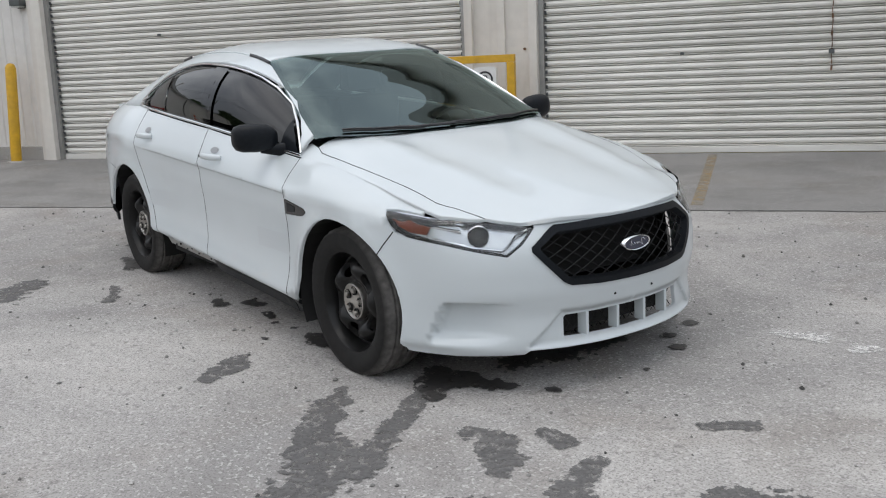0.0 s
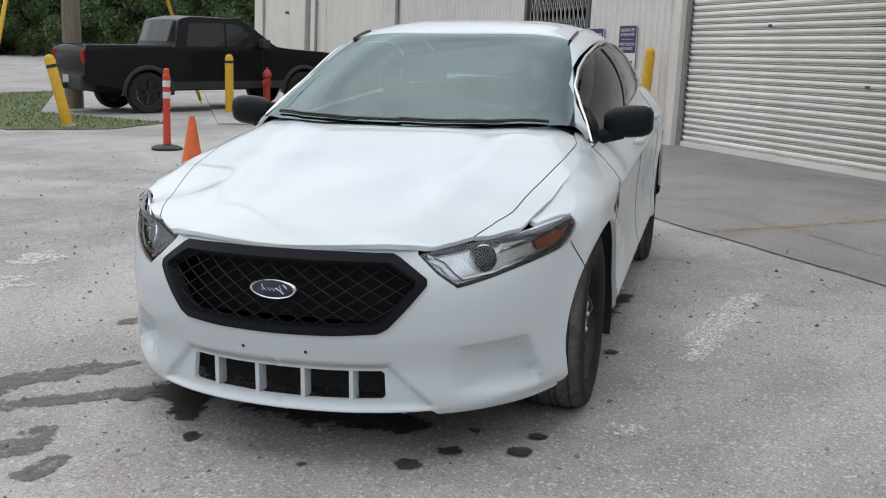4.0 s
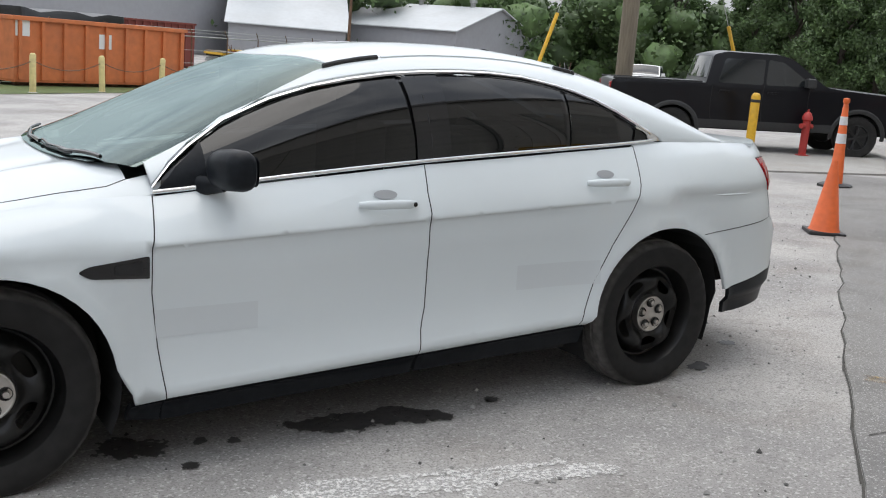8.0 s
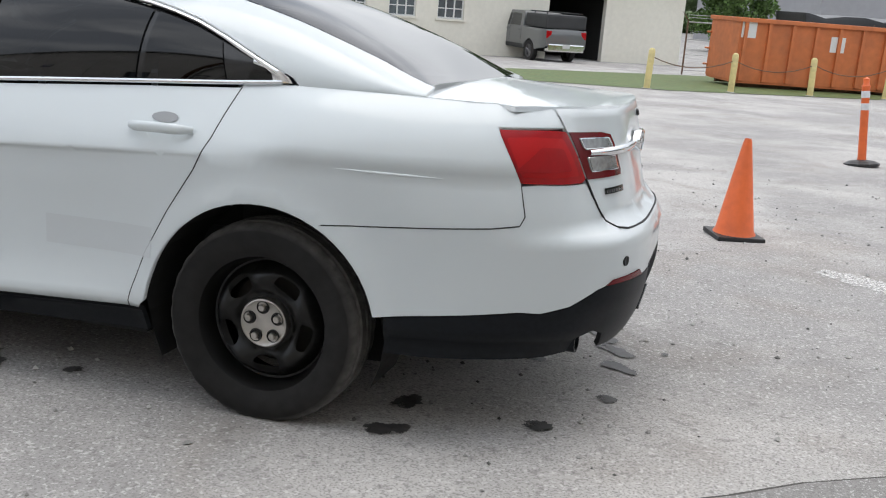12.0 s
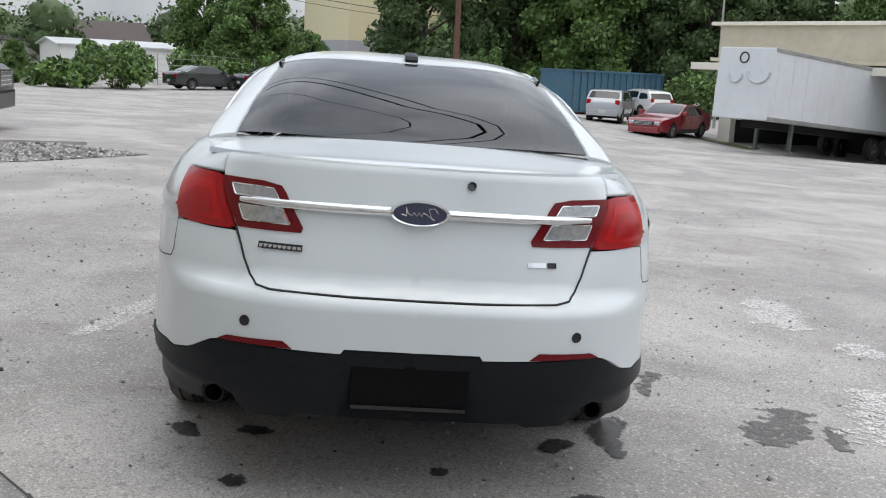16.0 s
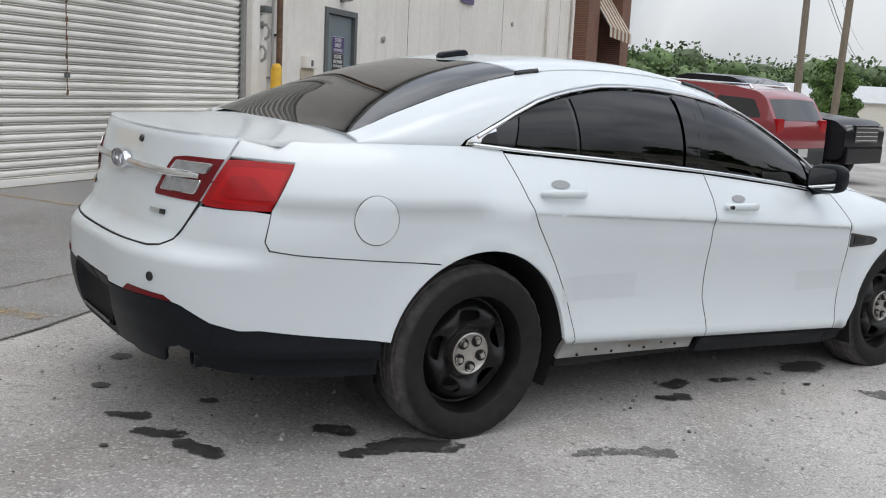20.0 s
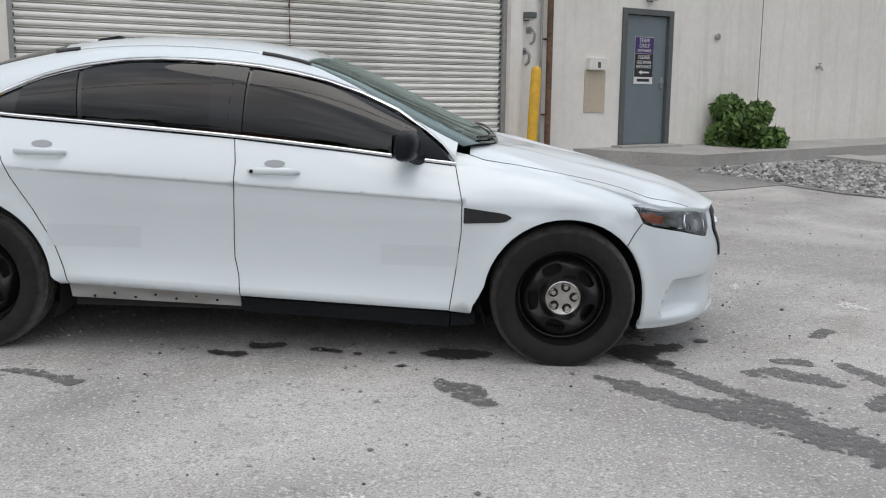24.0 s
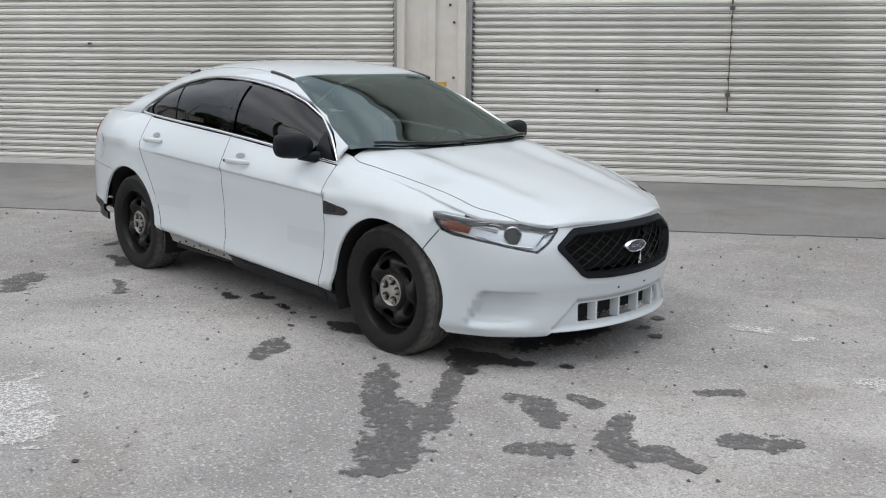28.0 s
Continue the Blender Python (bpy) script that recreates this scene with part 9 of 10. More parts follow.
def utility_pole(key, x, y, h, label, arm=True, r=0.15, mat=POLEW, lean_=(0, 0)):
    o = thing("utility_pole", label, "utility pole", spot(x, y, *lean_), "utility poles")
    bm = bmesh.new()
    tube(bm, [(0, 0, -0.5), (0, 0, h * 0.5), (0, 0, h)], [r, r * 0.88, r * 0.7], 12)
    part("pole", bm, mat, o, smooth=50)
    if arm:
        boxed("crossarm", -1.2, 1.2, -0.06, 0.06, h - 0.8, h - 0.66, mat, o, 0.01)
        for q in (-1.1, -0.5, 0.5, 1.1):
            bm = bmesh.new()
            lathe(bm, [(0.03, h - 0.66), (0.06, h - 0.6), (0.03, h - 0.56), (0.05, h - 0.52), (0.0, h - 0.48)], 8)
            bmesh.ops.translate(bm, verts=bm.verts, vec=(q, 0, 0))
            part("insulator", bm, GALV, o, smooth=50)
    poles[key] = at_xy(x, y) + Vector((0, 0, h))
    return o


utility_pole("near", -13.1, -12.3, 11, "thick weathered wooden utility pole on verge", r=0.2, lean_=(0, 1))
utility_pole("west", -33, -6.5, 11, "tall wooden utility pole with crossarm")
utility_pole("west2", -52, -3, 11, "tall wooden utility pole with crossarm")
utility_pole("west3", -28, -13.5, 9, "slim grey utility pole leaning a little", False, 0.11, GALV, (1, -3))
utility_pole("west4", -75, -8, 11, "tall wooden utility pole with crossarm")
utility_pole("north", 40.2, 27.6, 12, "grey wooden utility pole with transformer arm", True, 0.2)
utility_pole("north2", 32.4, 20.2, 10.5, "leaning wooden utility pole with street cables", False, 0.16, POLEW, (0, 3))
utility_pole("east", 72, 10, 10, "slim grey utility pole by the fence", True, 0.13, GALV)
utility_pole("wood", 55.0, -5.0, 9.5, "reddish brown wooden utility pole by the trees", False, 0.2, material("brown_pole_wood", (0.13, 0.07, 0.045), 0.9, grain=0.3, scale=8, stain=0.4, stretch=(5, 5, 0.5)))
utility_pole("lamp", 44.5, -17.8, 8.5, "thin pale metal light pole", False, 0.07, GALV, (0, 2))
utility_pole("yard", -31, -62, 8, "dark wooden pole in the storage yard", False, 0.13, RUST)
CABLE = material("black_cable", (0.01, 0.01, 0.011), 0.6)


def cable(a, b, sag, r=0.014, label="black overhead cable hanging between poles"):
    o = thing("overhead_cable", label, "cable", Matrix.Identity(4), "overhead cables")
    bm = bmesh.new()
    a, b = Vector(a), Vector(b)
    tube(bm, [a.lerp(b, k / 14) - Vector((0, 0, sag * 4 * (k / 14) * (1 - k / 14))) for k in range(15)], r, 4)
    part("wire", bm, CABLE, o)


FARN = Vector((120, 75, 10))
for dz, r in ((-0.5, 0.012), (-2.2, 0.03), (-2.7, 0.02)):
    v = Vector((0, 0, dz))
    cable(poles["near"] + v, poles["west"] + v, 0.8, r)
    cable(poles["west"] + v, poles["west2"] + v, 0.8, r)
    cable(poles["west2"] + v, poles["west4"] + v, 0.8, r)
    cable(poles["near"] + v, poles["north2"] + v + Vector((0, 0, 1)), 2.2, r)
    cable(poles["north"] + v, poles["east"] + v, 0.9, r)
    cable(poles["east"] + v, Vector((95, -20, 9)) + v, 0.9, r)
    cable(poles["north"] + v, FARN + v, 1.2, r)
    cable(poles["north2"] + v, poles["north"] + v, 0.3, r)
cable(poles["near"] + Vector((0, 0, -0.8)), ROT @ Vector((-20, WY, 4.5)), 0.5, 0.015)
cable(poles["near"] + Vector((0, 0, -1.5)), poles["yard"], 1.5, 0.015)
for dx, dy in ((3.4, 0.6), (-2.6, 1.6)):
    o = thing("guy_wire", "steel guy wire with yellow plastic guard", "guy wire", Matrix.Identity(4), "guy wires")
    a, b = at_xy(-13.1 + dx, -12.3 + dy), poles["near"] - Vector((0, 0, 2.5))
    bm = bmesh.new()
    tube(bm, [a, b], 0.008, 5)
    part("wire", bm, GALV, o)
    bm = bmesh.new()
    tube(bm, [a.lerp(b, 0.01), a.lerp(b, 0.3)], 0.04, 8)
    part("guard", bm, YELLOW, o)

# ---- cream chain posts in front of the skip ----
prev = None
for k in range(9):
    f = k / 8
    x, y = -0.7 + (-17.5 + 0.7) * f, -22.3 + (-33.5 + 22.3) * f
    bollard(spot(x, y, 0, (k % 3 - 1) * 1.5), 1.05, 0.085, CREAMY, "faded cream yellow chain post", group="chain posts")
    p = at_xy(x, y, 0.85)
    if prev is not None:
        o = thing("chain", "rusty sagging chain between cream posts", "chain", Matrix.Identity(4), "post chains")
        bm = bmesh.new()
        tube(bm, [prev.lerp(p, j / 8) - Vector((0, 0, 0.25 * 4 * (j / 8) * (1 - j / 8))) for j in range(9)], 0.014, 5)
        part("chain_run", bm, RUST, o)
    prev = p

# ---- storage yard: fence, racks of scrap, sheds ----
rnd = random.Random(5)
fence = thing("wire_fence", "rusty wire fence with leaning steel posts", "fence", Matrix.Identity(4))
fp = [(-1, -33), (-10, -38), (-20, -44), (-30, -50), (-42, -56)]
flat_ = dense(fp, 2.8, closed=False)
for x, y in flat_:
    p = at_xy(x, y)
    bm = bmesh.new()
    tube(bm, [p, p + Vector((rnd.uniform(-0.05, 0.05), 0, 1.9))], 0.03, 6)
    tube(bm, [p + Vector((0, 0, 1.9)), p + Vector((0.2, 0.25, 2.2))], 0.02, 5)
    part("post", bm, RUST, fence)
for z in (0.15, 0.7, 1.25, 1.85, 2.0, 2.12):
    bm = bmesh.new()
    tube(bm, [at_xy(x, y, z + rnd.uniform(-0.02, 0.02)) + Vector((0.07 * max(0, z - 1.85), 0, 0)) for x, y in flat_], 0.012 if z != 1.85 else 0.025, 4)
    part("wire", bm, GALV, fence)
COLS = [GALV, RUST, material("pale_blue_pipe", (0.18, 0.3, 0.34), 0.5, grain=0.1), WHITE, UNDER, YELLOW, HYDRED, POLEW]
for k in range(46):
    x, y = -4 - rnd.random() * 52, -40 - rnd.random() * 34
    y -= abs(x) * 0.35
    kind = k % 3
    if kind == 0:
        o = thing("pipe_rack", "steel rack loaded with mixed pipes", "rack", spot(x, y, 0, 0, rnd.uniform(0, 180)), "storage racks")
        for q in (-1.6, 0, 1.6):
            for w in (-0.5, 0.5):
                boxed("upright", q - 0.04, q + 0.04, w - 0.04, w + 0.04, 0, 1.5, RUST, o)
            boxed("arm", q - 0.04, q + 0.04, -0.46, 0.46, 0.6, 0.68, RUST, o)
            boxed("arm", q - 0.04, q + 0.04, -0.46, 0.46, 1.2, 1.28, RUST, o)
        for j in range(14):
            bm = bmesh.new()
            yy, z = rnd.uniform(-0.4, 0.4), rnd.choice((0.05, 0.72, 1.32))
            tube(bm, [(-2.2 + rnd.uniform(-0.4, 0.4), yy, z), (2.2 + rnd.uniform(-0.4, 0.4), yy, z)], rnd.uniform(0.03, 0.07), 6)
            part("pipe", bm, COLS[rnd.randrange(6)], o)
    elif kind == 1:
        o = thing("material_stack", "untidy stack of boards and beams", "stack", spot(x, y, 0, 0, rnd.uniform(0, 180)), "material stacks")
        z = 0.0
        for j in range(rnd.randint(4, 9)):
            h = rnd.uniform(0.06, 0.22)
            boxed("beam", -1.8 + rnd.uniform(-0.4, 0.2), 1.8 + rnd.uniform(-0.2, 0.4), -0.6 + rnd.uniform(-0.2, 0.2), 0.6 + rnd.uniform(-0.2, 0.2), z, z + h, COLS[rnd.randrange(8)], o, 0.01)
            z += h
    else:
        o = thing("scrap_frame", "bent scrap steel frame in the yard", "scrap", spot(x, y, 0, 0, rnd.uniform(0, 180)), "scrap frames")
        for j in range(7):
            bm = bmesh.new()
            a = Vector((rnd.uniform(-1, 1), rnd.uniform(-0.5, 0.5), 0.02))
            tube(bm, [a, a + Vector((rnd.uniform(-0.8, 0.8), rnd.uniform(-0.4, 0.4), rnd.uniform(0.6, 1.9)))], 0.035, 5)
            part("bar", bm, COLS[rnd.choice((0, 1, 1, 4))], o)
        boxed("deck", -1.1, 1.1, -0.6, 0.6, 0.45, 0.52, RUST, o)
tp = thing("tarpaulin_stack", "tall stack under a black tarpaulin", "stack", span_pose(-10, -46, -3, -42))
bm = bmesh.new()
vs = box(bm, 0, 6, -1.2, 1.2, 0, 2.6, 0.15)
bmesh.ops.subdivide_edges(bm, edges=bm.edges, cuts=5, use_grid_fill=True)
for v in bm.verts:
    v.co += Vector((0.06 * math.sin(v.co.x * 5 + v.co.z * 3), 0.07 * math.sin(v.co.x * 6.1 + v.co.z * 2), 0.1 * math.sin(v.co.x * 2.3)))
part("tarpaulin", bm, TARP, tp, smooth=60)

SHED = material("grey_shed_metal", (0.33, 0.33, 0.345), 0.55, grain=0.05, scale=2, stain=0.3, stain_scale=0.3, color2=(0.26, 0.255, 0.25))
SHEDROOF = material("pale_shed_roof", (0.5, 0.52, 0.53), 0.5, grain=0.05, scale=2, stain=0.4, stain_scale=0.3, color2=(0.4, 0.4, 0.39))
SKYL = material("skylight_sheet", (0.75, 0.78, 0.78), 0.4)


def shed(m, l, w, eave, ridge, label, mat=SHED, lights=0, doors=(), gable_doors=(), roof=SHEDROOF, roof_label="pale ribbed metal roof slope"):
    """A gabled shed: x along the ridge, its front long wall at y = 0."""
    o = thing("metal_shed", label, "building", m)
    boxed("wall", 0, l, 0, 0.2, -1, eave, mat, o)
    boxed("wall", 0, l, w - 0.2, w, -1, eave, mat, o)
    for x in (0.0, l - 0.2):
        bm = bmesh.new()
        ring = [(0.2, -1), (w - 0.2, -1), (w - 0.2, eave), (w / 2, ridge - 0.02), (0.2, eave)]
        a, b = [bm.verts.new((x, y, z)) for y, z in ring], [bm.verts.new((x + 0.2, y, z)) for y, z in ring]
        bm.faces.new(a[::-1])
        bm.faces.new(b)
        for i in range(5):
            bm.faces.new((a[i - 1], a[i], b[i], b[i - 1]))
        bmesh.ops.recalc_face_normals(bm, faces=bm.faces)
        part("gable_wall", bm, mat, o)
    rise = (ridge - eave) / (w / 2)
    for y0, y1 in ((-0.4, w / 2), (w + 0.4, w / 2)):
        bm = bmesh.new()
        z0 = eave - 0.4 * rise
        q = [(-0.4, y0, z0), (l + 0.4, y0, z0), (l + 0.4, y1, ridge), (-0.4, y1, ridge)]
        a, b = [bm.verts.new(p) for p in q], [bm.verts.new((p[0], p[1], p[2] + 0.12)) for p in q]
        bm.faces.new(a)
        bm.faces.new(b[::-1])
        for i in range(4):
            bm.faces.new((a[i - 1], a[i], b[i], b[i - 1]))
        bmesh.ops.recalc_face_normals(bm, faces=bm.faces)
        rf = part("roof", bm, roof, o, roof_label)
        if y0 < 0:
            for k in range(lights):
                x = l * (k + 0.6) / lights
                bm = bmesh.new()
                bm.faces.new([bm.verts.new((xx, yy, eave + yy * rise + 0.14)) for xx, yy in ((x, w * 0.2), (x + 0.9, w * 0.2), (x + 0.9, w * 0.4), (x, w * 0.4))])
                part("skylight", bm, SKYL, rf)
    for k in range(4 if lights else 0):
        bm = bmesh.new()
        lathe(bm, [(0.3, ridge), (0.3, ridge + 0.5), (0.45, ridge + 0.55), (0.4, ridge + 0.9), (0.0, ridge + 1.0)], 10)
        bmesh.ops.translate(bm, verts=bm.verts, vec=(l * (k + 0.5) / 4, w / 2, 0))
        part("roof_vent", bm, GALV, o)
    # the wall is not cut: a dark sheet paints each doorway's shade
    for x, dw, h in doors:
        boxed("door_opening", x, x + dw, -0.03, -0.004, -1, h, DARKROOM, o, 0.0, "flat near-black sheet standing for a dark doorway")
    for y, dw, h in gable_doors:
        boxed("door_opening", l + 0.004, l + 0.03, y, y + dw, -1, h, DARKROOM, o, 0.0, "flat near-black sheet standing for a dark doorway")
    return o


def shed_at(x0, y0, x1, y1):
    """Pose with x running from the first to the second point along the front."""
    return Matrix.Translation((x0, y0, -1.0)) @ Matrix.Rotation(math.atan2(y1 - y0, x1 - x0), 4, "Z")


shed(shed_at(-69, -89.6, -58, -117), 29.5, 16, 4.6, 7.4, "long grey metal shed with skylights", lights=9)
shed(shed_at(-38, -112, -28, -122), 14, 22, 6.0, 9.5, "white gabled metal shed with dark doorway", SHED, 0, ((4.5, 4.2, 4.2),))
shed(shed_at(-52, -108, -40, -113), 12, 20, 3.6, 8.0, "pale gabled metal shed behind the yard", SHED, 4)
shed(shed_at(-26, -118, 2, -98), 34, 18, 6.5, 9.0, "grey metal hall behind the skip", SHED, 0, ((8, 3, 3.2), (18, 3.5, 2.6)))
shed(shed_at(92, 30, 108, -4), 40, 14, 3.0, 3.6, "low pale trailer shed beyond the fence", WHITE, 0)
shed(shed_at(106, 44, 116, 26), 20, 9, 3.4, 6.0, "low house with a brown shingle roof beyond the trailer", OPP, 0, roof=material("brown_shingle", (0.1, 0.085, 0.078), 0.9, grain=0.2, scale=6), roof_label="brown shingle roof slope")
shed(shed_at(84, 58, 100, 44), 22, 10, 3.2, 4.8, "low cream building across the road", OPP, 0)
shed(shed_at(64, 62, 78, 52), 18, 10, 3.2, 4.6, "low cream building across the road", OPP, 0)
tall = thing("tall_building", "tall pale yellow building behind trees", "building", Matrix.Translation((118, -22, -1)) @ Matrix.Rotation(radians(-62), 4, "Z"))
PALEY = material("pale_yellow_cladding", (0.58, 0.52, 0.33), 0.7, grain=0.04, stain=0.2, color2=(0.48, 0.43, 0.29))
boxed("wall", -28, 14, 0, 12, 3, 26, PALEY, tall)
boxed("plinth", -28.1, 14.1, -0.1, 12.1, -1, 5, SHED, tall)
for x in (-20, -12, -4, 4):
    boxed("downpipe", x - 0.12, x + 0.12, -0.25, -0.11, 0, 25, RUST, tall)
for x in (-9.5, -1.5):
    boxed("banner", x, x + 3, -0.2, -0.02, 14.5, 20, WHITE, tall, 0.0, "white banner with plain dark mark")
    boxed("banner_mark", x + 1, x + 2, -0.24, -0.21, 16.8, 18.6, INK, tall)
ff = thing("chain_link_fence", "grey chain link fence along the road", "fence", Matrix.Identity(4))
fl = dense([(60, 14), (72, 5), (86, -6)], 3, closed=False)
for x, y in fl:
    bm = bmesh.new()
    p = at_xy(x, y)
    tube(bm, [p, p + Vector((0, 0, 2))], 0.035, 6)
    part("post", bm, GALV, ff)
for z in (0.1, 0.5, 0.9, 1.3, 1.7, 2.0):
    bm = bmesh.new()
    tube(bm, [at_xy(x, y, z) for x, y in fl], 0.014, 4)
    part("wire", bm, GALV, ff)

# ---- trees, bushes and ivy ----
def leafmat(name, c, c2):
    m = material(name, c, 0.6, grain=0.35, scale=1.3, stain=0.7, stain_scale=0.5, color2=c2)
    n, l = m.node_tree.nodes, m.node_tree.links
    b = n["Principled BSDF"]
    geo = n.new("ShaderNodeNewGeometry")
    hsv = n.new("ShaderNodeHueSaturation")
    r = n.new("ShaderNodeMapRange")
    r.inputs[3].default_value, r.inputs[4].default_value = 0.55, 1.5
    l.new(geo.outputs["Random Per Island"], r.inputs[0])
    l.new(r.outputs[0], hsv.inputs["Value"])
    l.new(b.inputs["Base Color"].links[0].from_socket, hsv.inputs["Color"])
    l.new(hsv.outputs["Color"], b.inputs["Base Color"])
    return m


LEAF = leafmat("green_leaves", (0.1, 0.175, 0.042), (0.07, 0.125, 0.032))
DARKLEAF = leafmat("dark_green_leaves", (0.08, 0.13, 0.042), (0.05, 0.085, 0.03))
IVY = leafmat("ivy_leaves", (0.1, 0.09, 0.03), (0.06, 0.045, 0.02))
BARK = material("grey_brown_bark", (0.09, 0.075, 0.06), 0.95, grain=0.3, scale=5, bump=0.03, stretch=(3, 3, 0.6))
rg = np.random.default_rng(11)


def leaves(centres, radii, count, size, flat=0.75):
    """Many small leaf clumps scattered through blobs: arrays of quads bent in the middle."""
    centres, radii = np.asarray(centres, float), np.asarray(radii, float)
    pick = rg.choice(len(centres), count, p=radii ** 2 / (radii ** 2).sum())
    d = rg.normal(size=(count, 3))
    d /= np.linalg.norm(d, axis=1)[:, None]
    rad = radii[pick] * rg.uniform(0.62, 1.06, count)
    p = centres[pick] + d * rad[:, None] * np.array([1, 1, flat])
    a = rg.normal(size=(count, 3)) + d * 0.6
    a /= np.linalg.norm(a, axis=1)[:, None]
    b = np.cross(a, rg.normal(size=(count, 3)))
    b /= np.linalg.norm(b, axis=1)[:, None]
    s = (size * rg.uniform(0.5, 1.4, count))[:, None]
    c = np.cross(a, b)
    v = np.stack([p - a * s, p + b * s * 0.6 + c * s * 0.2, p + a * s, p - b * s * 0.6 + c * s * 0.2], 1).reshape(-1, 3)
    k = np.arange(count) * 4
    f = np.concatenate([np.stack([k, k + 1, k + 2], 1), np.stack([k, k + 2, k + 3], 1)])
    return v, f


ball = bmesh.new()
bmesh.ops.create_icosphere(ball, subdivisions=2, radius=1.0)
BALL_V = np.array([q.co[:] for q in ball.verts])
BALL_F = np.array([[q.index for q in g.verts] for g in ball.faces])
ball.free()


def massed(centres, radii, v, f, share, flat=0.75):
    """The shaded inner mass of foliage under the outer leaves, one lumpy clump for each blob."""
    vs, fs, base = [v], [f], len(v)
    for c, r in zip(centres, radii):
        q = BALL_V * (r * share * rg.uniform(0.72, 1.18, (len(BALL_V), 1))) * np.array([1, 1, flat])
        vs.append(q + np.array(c))
        fs.append(BALL_F + base)
        base += len(BALL_V)
    return np.concatenate(vs), np.concatenate(fs)


def leafmesh(name, v, f, mat):
    me = bpy.data.meshes.new(name)
    me.from_pydata(v.tolist(), [], f.tolist())
    me.materials.append(mat)
    me.polygons.foreach_set("use_smooth", [True] * len(f))
    return me


def tree_meshes(seed, h, wide, mat, count=15000, size=0.15):
    r = random.Random(seed)
    bm = bmesh.new()
    tube(bm, [(0, 0, -0.3), (r.uniform(-0.1, 0.1), 0, h * 0.25), (r.uniform(-0.3, 0.3), r.uniform(-0.3, 0.3), h * 0.55), (0, 0, h * 0.85)], [h * 0.022, h * 0.018, h * 0.011, h * 0.003], 8)
    cs, rs = [], []
    for k in range(26):
        z = h * (0.14 + 0.78 * (k / 25) ** 0.9)
        a = k * 2.4 + r.uniform(-0.4, 0.4)
        q = wide * (0.66 - 0.42 * abs(k / 25 - 0.32)) * r.uniform(0.5, 1.05)
        c = (q * math.cos(a), q * math.sin(a), z)
        tube(bm, [(0, 0, z * 0.72), (c[0] * 0.5, c[1] * 0.5, z * 0.9), c], [h * 0.008, h * 0.005, h * 0.002], 5)
        cs.append(c)
        rs.append(wide * r.uniform(0.26, 0.42) * (1.0 - 0.4 * k / 25))
    me = bpy.data.meshes.new("trunk")
    bm.to_mesh(me)
    bm.free()
    me.materials.append(BARK)
    v, f = massed(cs, rs, *leaves(cs, rs, count, size), 0.7)
    return me, leafmesh("crown", v, f, mat)


KINDS = [tree_meshes(1, 11, 4.2, LEAF), tree_meshes(2, 13, 4.6, DARKLEAF), tree_meshes(3, 9, 4.0, LEAF), tree_meshes(4, 15, 4.4, DARKLEAF, 16000, 0.17)]
NAMES = ["broad green leafy tree", "tall dark green leafy tree", "low bright green leafy tree", "high dark green woodland tree"]
tr_ = random.Random(21)


def tree(x, y, kind, scale=1.0, note="in the belt behind the lot"):
    o = thing("tree", NAMES[kind] + " " + note, "tree", Matrix.Translation(at_xy(x, y)) @ Matrix.Rotation(tr_.uniform(0, 6.3), 4, "Z") @ Matrix.Scale(scale * tr_.uniform(0.85, 1.15), 4), "trees")
    for name, me in zip(("trunk", "crown"), KINDS[kind]):
        ob = new(name, me)
        ob.parent = o


# belt behind the cars on the east side
for x, y, k, s in ((74, -4, 1, 1.0), (78, -12, 3, 1.0), (72, -16, 0, 1.0), (76, -22, 3, 0.95), (70, -26, 1, 1.05), (72, -34, 3, 1.0), (66, -38, 0, 1.0), (64, -45, 1, 1.0), (80, -30, 3, 1.1), (84, -20, 1, 1.1),
                   (70, 9, 2, 0.9), (74, 13, 0, 0.95), (66, 4.5, 2, 0.55), (60, 0, 2, 0.28), (82, 22, 2, 0.3), (63, -8, 2, 0.4), (60, -44, 3, 1.0), (54, -50, 1, 1.0), (58, -56, 3, 1.1),
                   (66, 20, 2, 0.35), (58, 18, 2, 0.3), (54, 21, 2, 0.25), (70, 30, 2, 0.6), (62, 40, 2, 0.55), (50, 52, 2, 0.6), (86, 40, 0, 0.7), (46, 60, 2, 0.7), (36, 58, 0, 0.8)):
    tree(x, y, k, s * (1.3 if y < -2 and s > 0.6 else 1.0), "behind the parked cars" if y < 15 else "along the road")
# woods west, behind the black pickup and the sheds
for x, y, k, s in ((-58, -32, 1, 0.9), (-62, -24, 3, 0.9), (-66, -40, 3, 1.0), (-70, -16, 0, 1.0), (-75, -30, 1, 1.1), (-80, -22, 3, 1.1), (-72, -50, 3, 1.0), (-78, -60, 1, 1.1), (-84, -70, 3, 1.1), (-88, -46, 3, 1.1),
                   (-86, -84, 3, 1.1), (-90, -100, 1, 1.2), (-82, -112, 3, 1.2), (-76, -128, 3, 1.2), (-64, -138, 1, 1.2), (-50, -140, 3, 1.2), (-36, -142, 1, 1.1), (-92, -60, 1, 1.1), (-64, -8, 2, 1.1), (-56, -12, 2, 0.9), (-78, -6, 0, 1.1),
                   (4, -50, 2, 0.55), (8, -62, 1, 0.9), (16, -64, 3, 0.9), (-2, -70, 0, 0.9)):
    tree(x, y, k, s, "in the woods behind the yard")

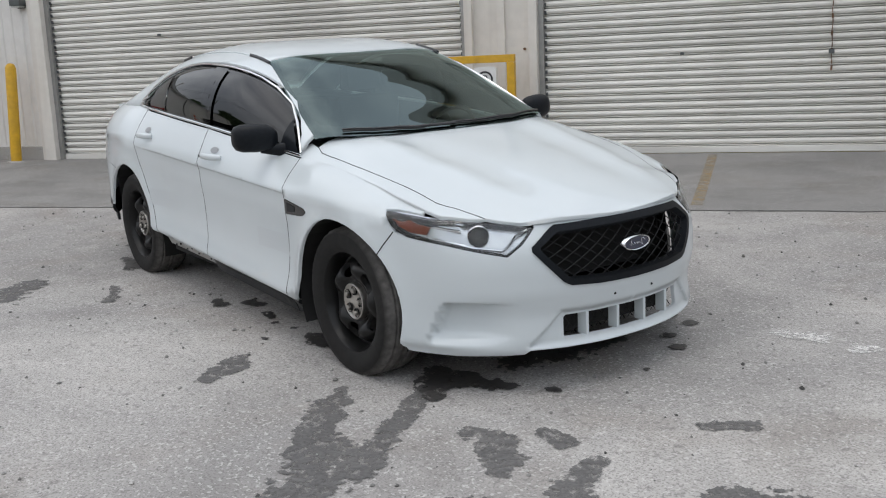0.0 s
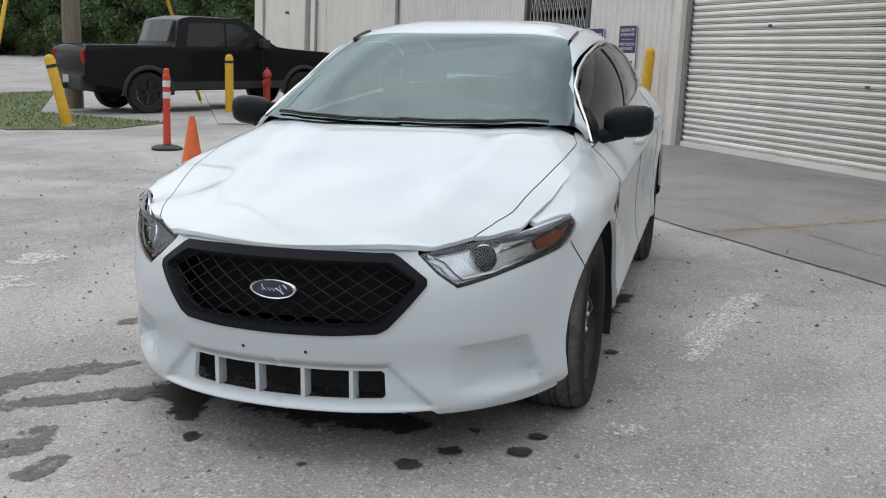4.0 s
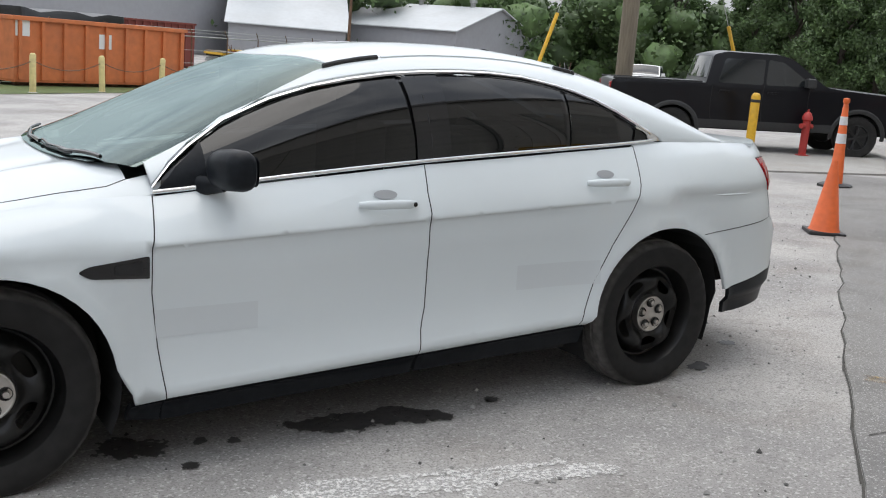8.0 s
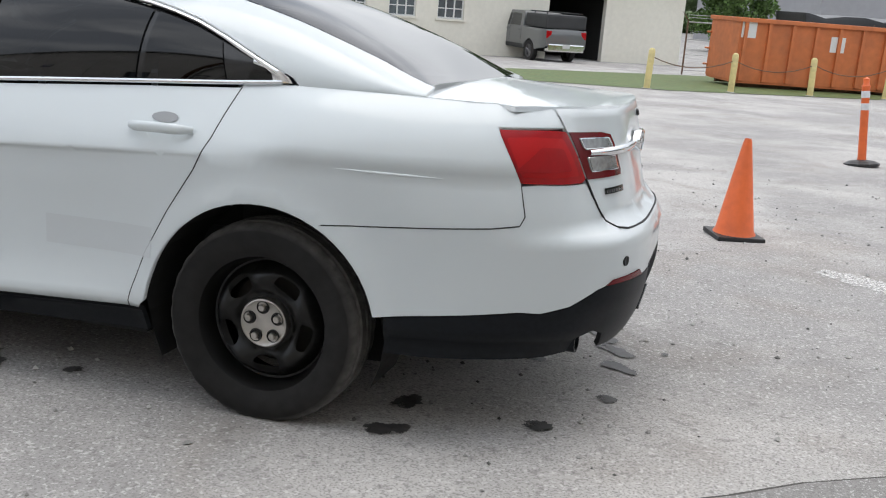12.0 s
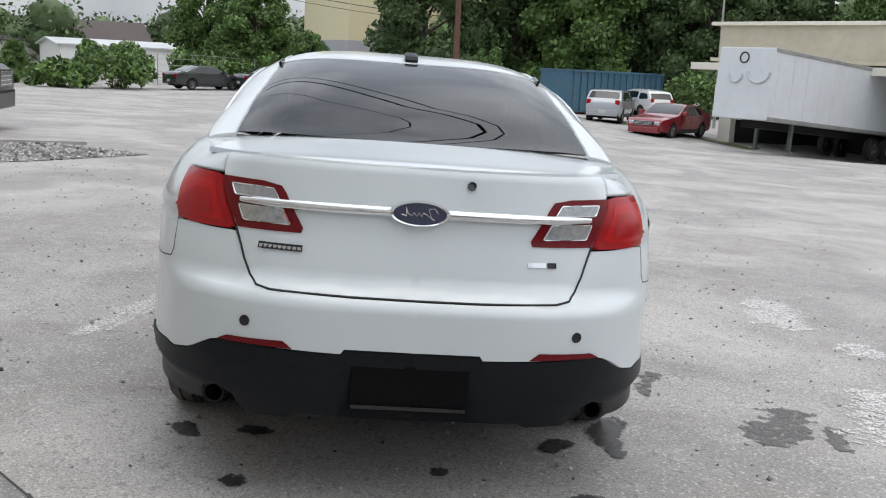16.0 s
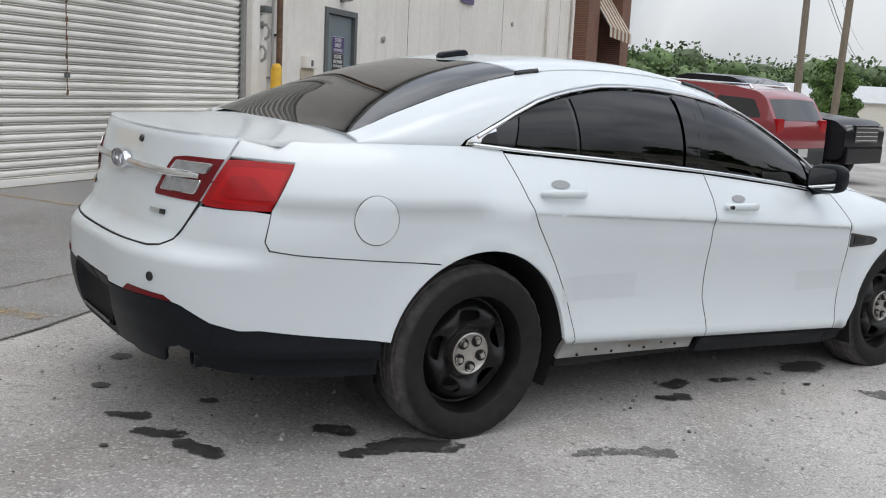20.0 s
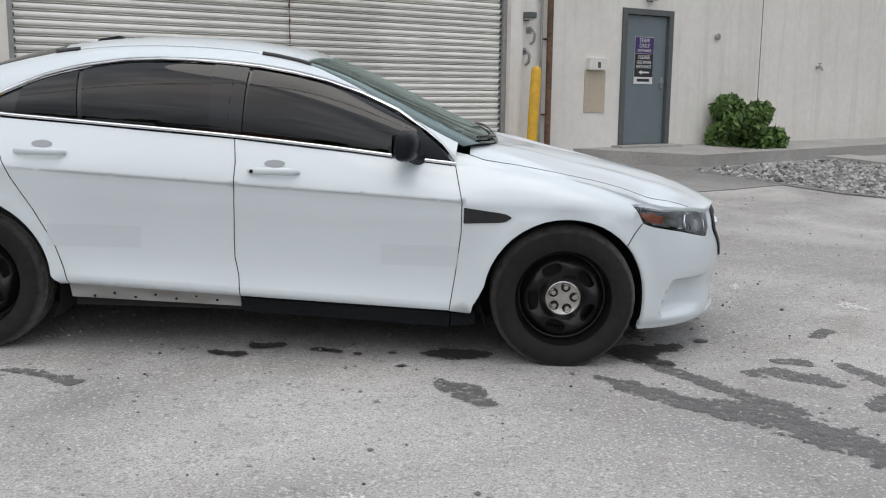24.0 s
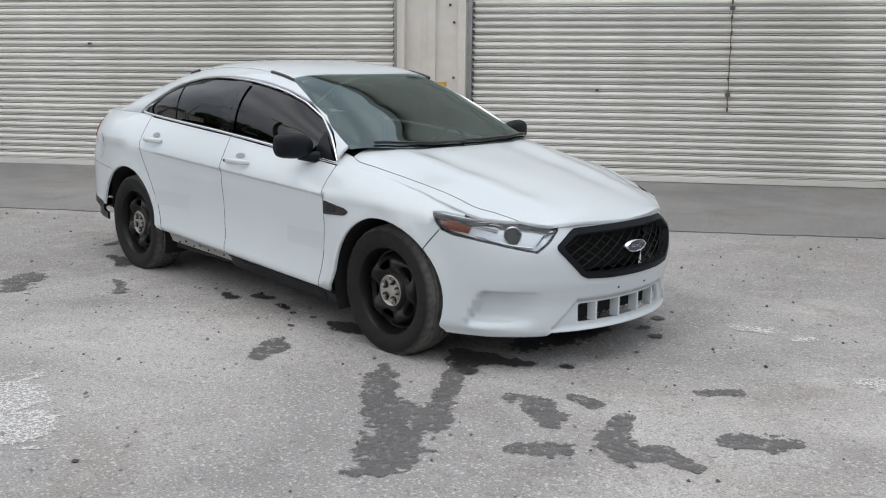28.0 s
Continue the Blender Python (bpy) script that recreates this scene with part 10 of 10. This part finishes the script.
# far woods all round, one mass
cs, rs = [], []
fw = random.Random(8)
for k in range(520):
    a = 2 * math.pi * k / 520 + fw.uniform(-0.01, 0.01)
    d = fw.choice((fw.uniform(112, 130), fw.uniform(130, 180)))
    x, y = d * math.cos(a), d * math.sin(a)
    if Vector((x, y)).dot(N) < -20 and -60 < Vector((x, y)).dot(U) < 60:
        continue
    h = fw.uniform(6.5, 12.5) * (0.62 if abs(math.degrees(a) - 30) < 35 else 1.0)
    for q in range(5):
        cs.append((x + fw.uniform(-4, 4), y + fw.uniform(-4, 4), h * (q + 0.6) / 5 - 1))
        rs.append(fw.uniform(2.6, 4.2))
v, f = massed(cs, rs, *leaves(cs, rs, 400000, 0.33), 0.68)
fo = new("woodland", leafmesh("woodland", v, f, DARKLEAF))
tagged(fo, "distant belt of dark green woodland", "woodland", kind="stuff")
bm = bmesh.new()
ring0 = [bm.verts.new((196 * math.cos(a), 196 * math.sin(a), -3)) for a in [2 * math.pi * k / 180 for k in range(180)]]
ring1 = [bm.verts.new((196 * math.cos(a), 196 * math.sin(a), 5.5 + 1.6 * math.sin(a * 37) * math.sin(a * 11) + fw.uniform(-0.8, 0.8))) for a in [2 * math.pi * k / 180 for k in range(180)]]
for k in range(180):
    bm.faces.new((ring0[k], ring0[k - 1], ring1[k - 1], ring1[k]))
tagged(part("backdrop", bm, DARKLEAF, None), "dark wooded rise on the horizon", "backdrop", kind="structure")


def bush(m, r, h, mat, label, count=2600, size=0.07):
    o = thing("bush", label, "bush", m, "bushes")
    q = random.Random(int(r * 100 + h * 10))
    cs = [(q.uniform(-r, r) * 0.7, q.uniform(-r, r) * 0.7, h * q.uniform(0.2, 0.75)) for _ in range(14)]
    v, f = leaves(cs, [min(r, h) * q.uniform(0.3, 0.48) for _ in cs], count, size, 0.9)
    ob = new("crown", leafmesh("crown", v, f, mat))
    ob.parent = o
    bm = bmesh.new()
    for c in cs[:8]:
        tube(bm, [(c[0] * 0.2, c[1] * 0.2, -0.05), (c[0] * 0.6, c[1] * 0.6, c[2] * 0.6), c], [0.02, 0.014, 0.006], 5)
    part("stems", bm, BARK, o)


bush(by_wall(11.35, 0.55), 0.62, 1.12, LEAF, "dense green bush beside warehouse wall", 5200, 0.06)
for x, y, r, h in ((62, 3.5, 2.2, 2.6), (50, 17, 1.8, 1.6), (53, 15, 2.2, 2.6), (47, 19.5, 1.2, 0.9), (64, 12, 2.2, 2.4), (70, 2, 2.6, 3.0), (62, -12, 2, 2.5), (58, -22, 2.5, 3), (59, 8.8, 1.6, 2.0), (52, 22, 1.4, 1.2)):
    bush(spot(x, y), r, h, LEAF, "rough green bush at edge of lot", 1800, 0.17)
o = thing("ivy", "brown green ivy climbing in brick recess", "ivy", ROT.copy())
cs = [(28.45 + 0.25 * math.sin(k * 1.3), WY + 1.3 + 0.7 * math.sin(k * 2.1), 0.4 + k * 0.13) for k in range(24)]
v, f = leaves(cs, [0.3] * 24, 2600, 0.07)
ob = new("foliage", leafmesh("foliage", v, f, IVY))
ob.parent = o
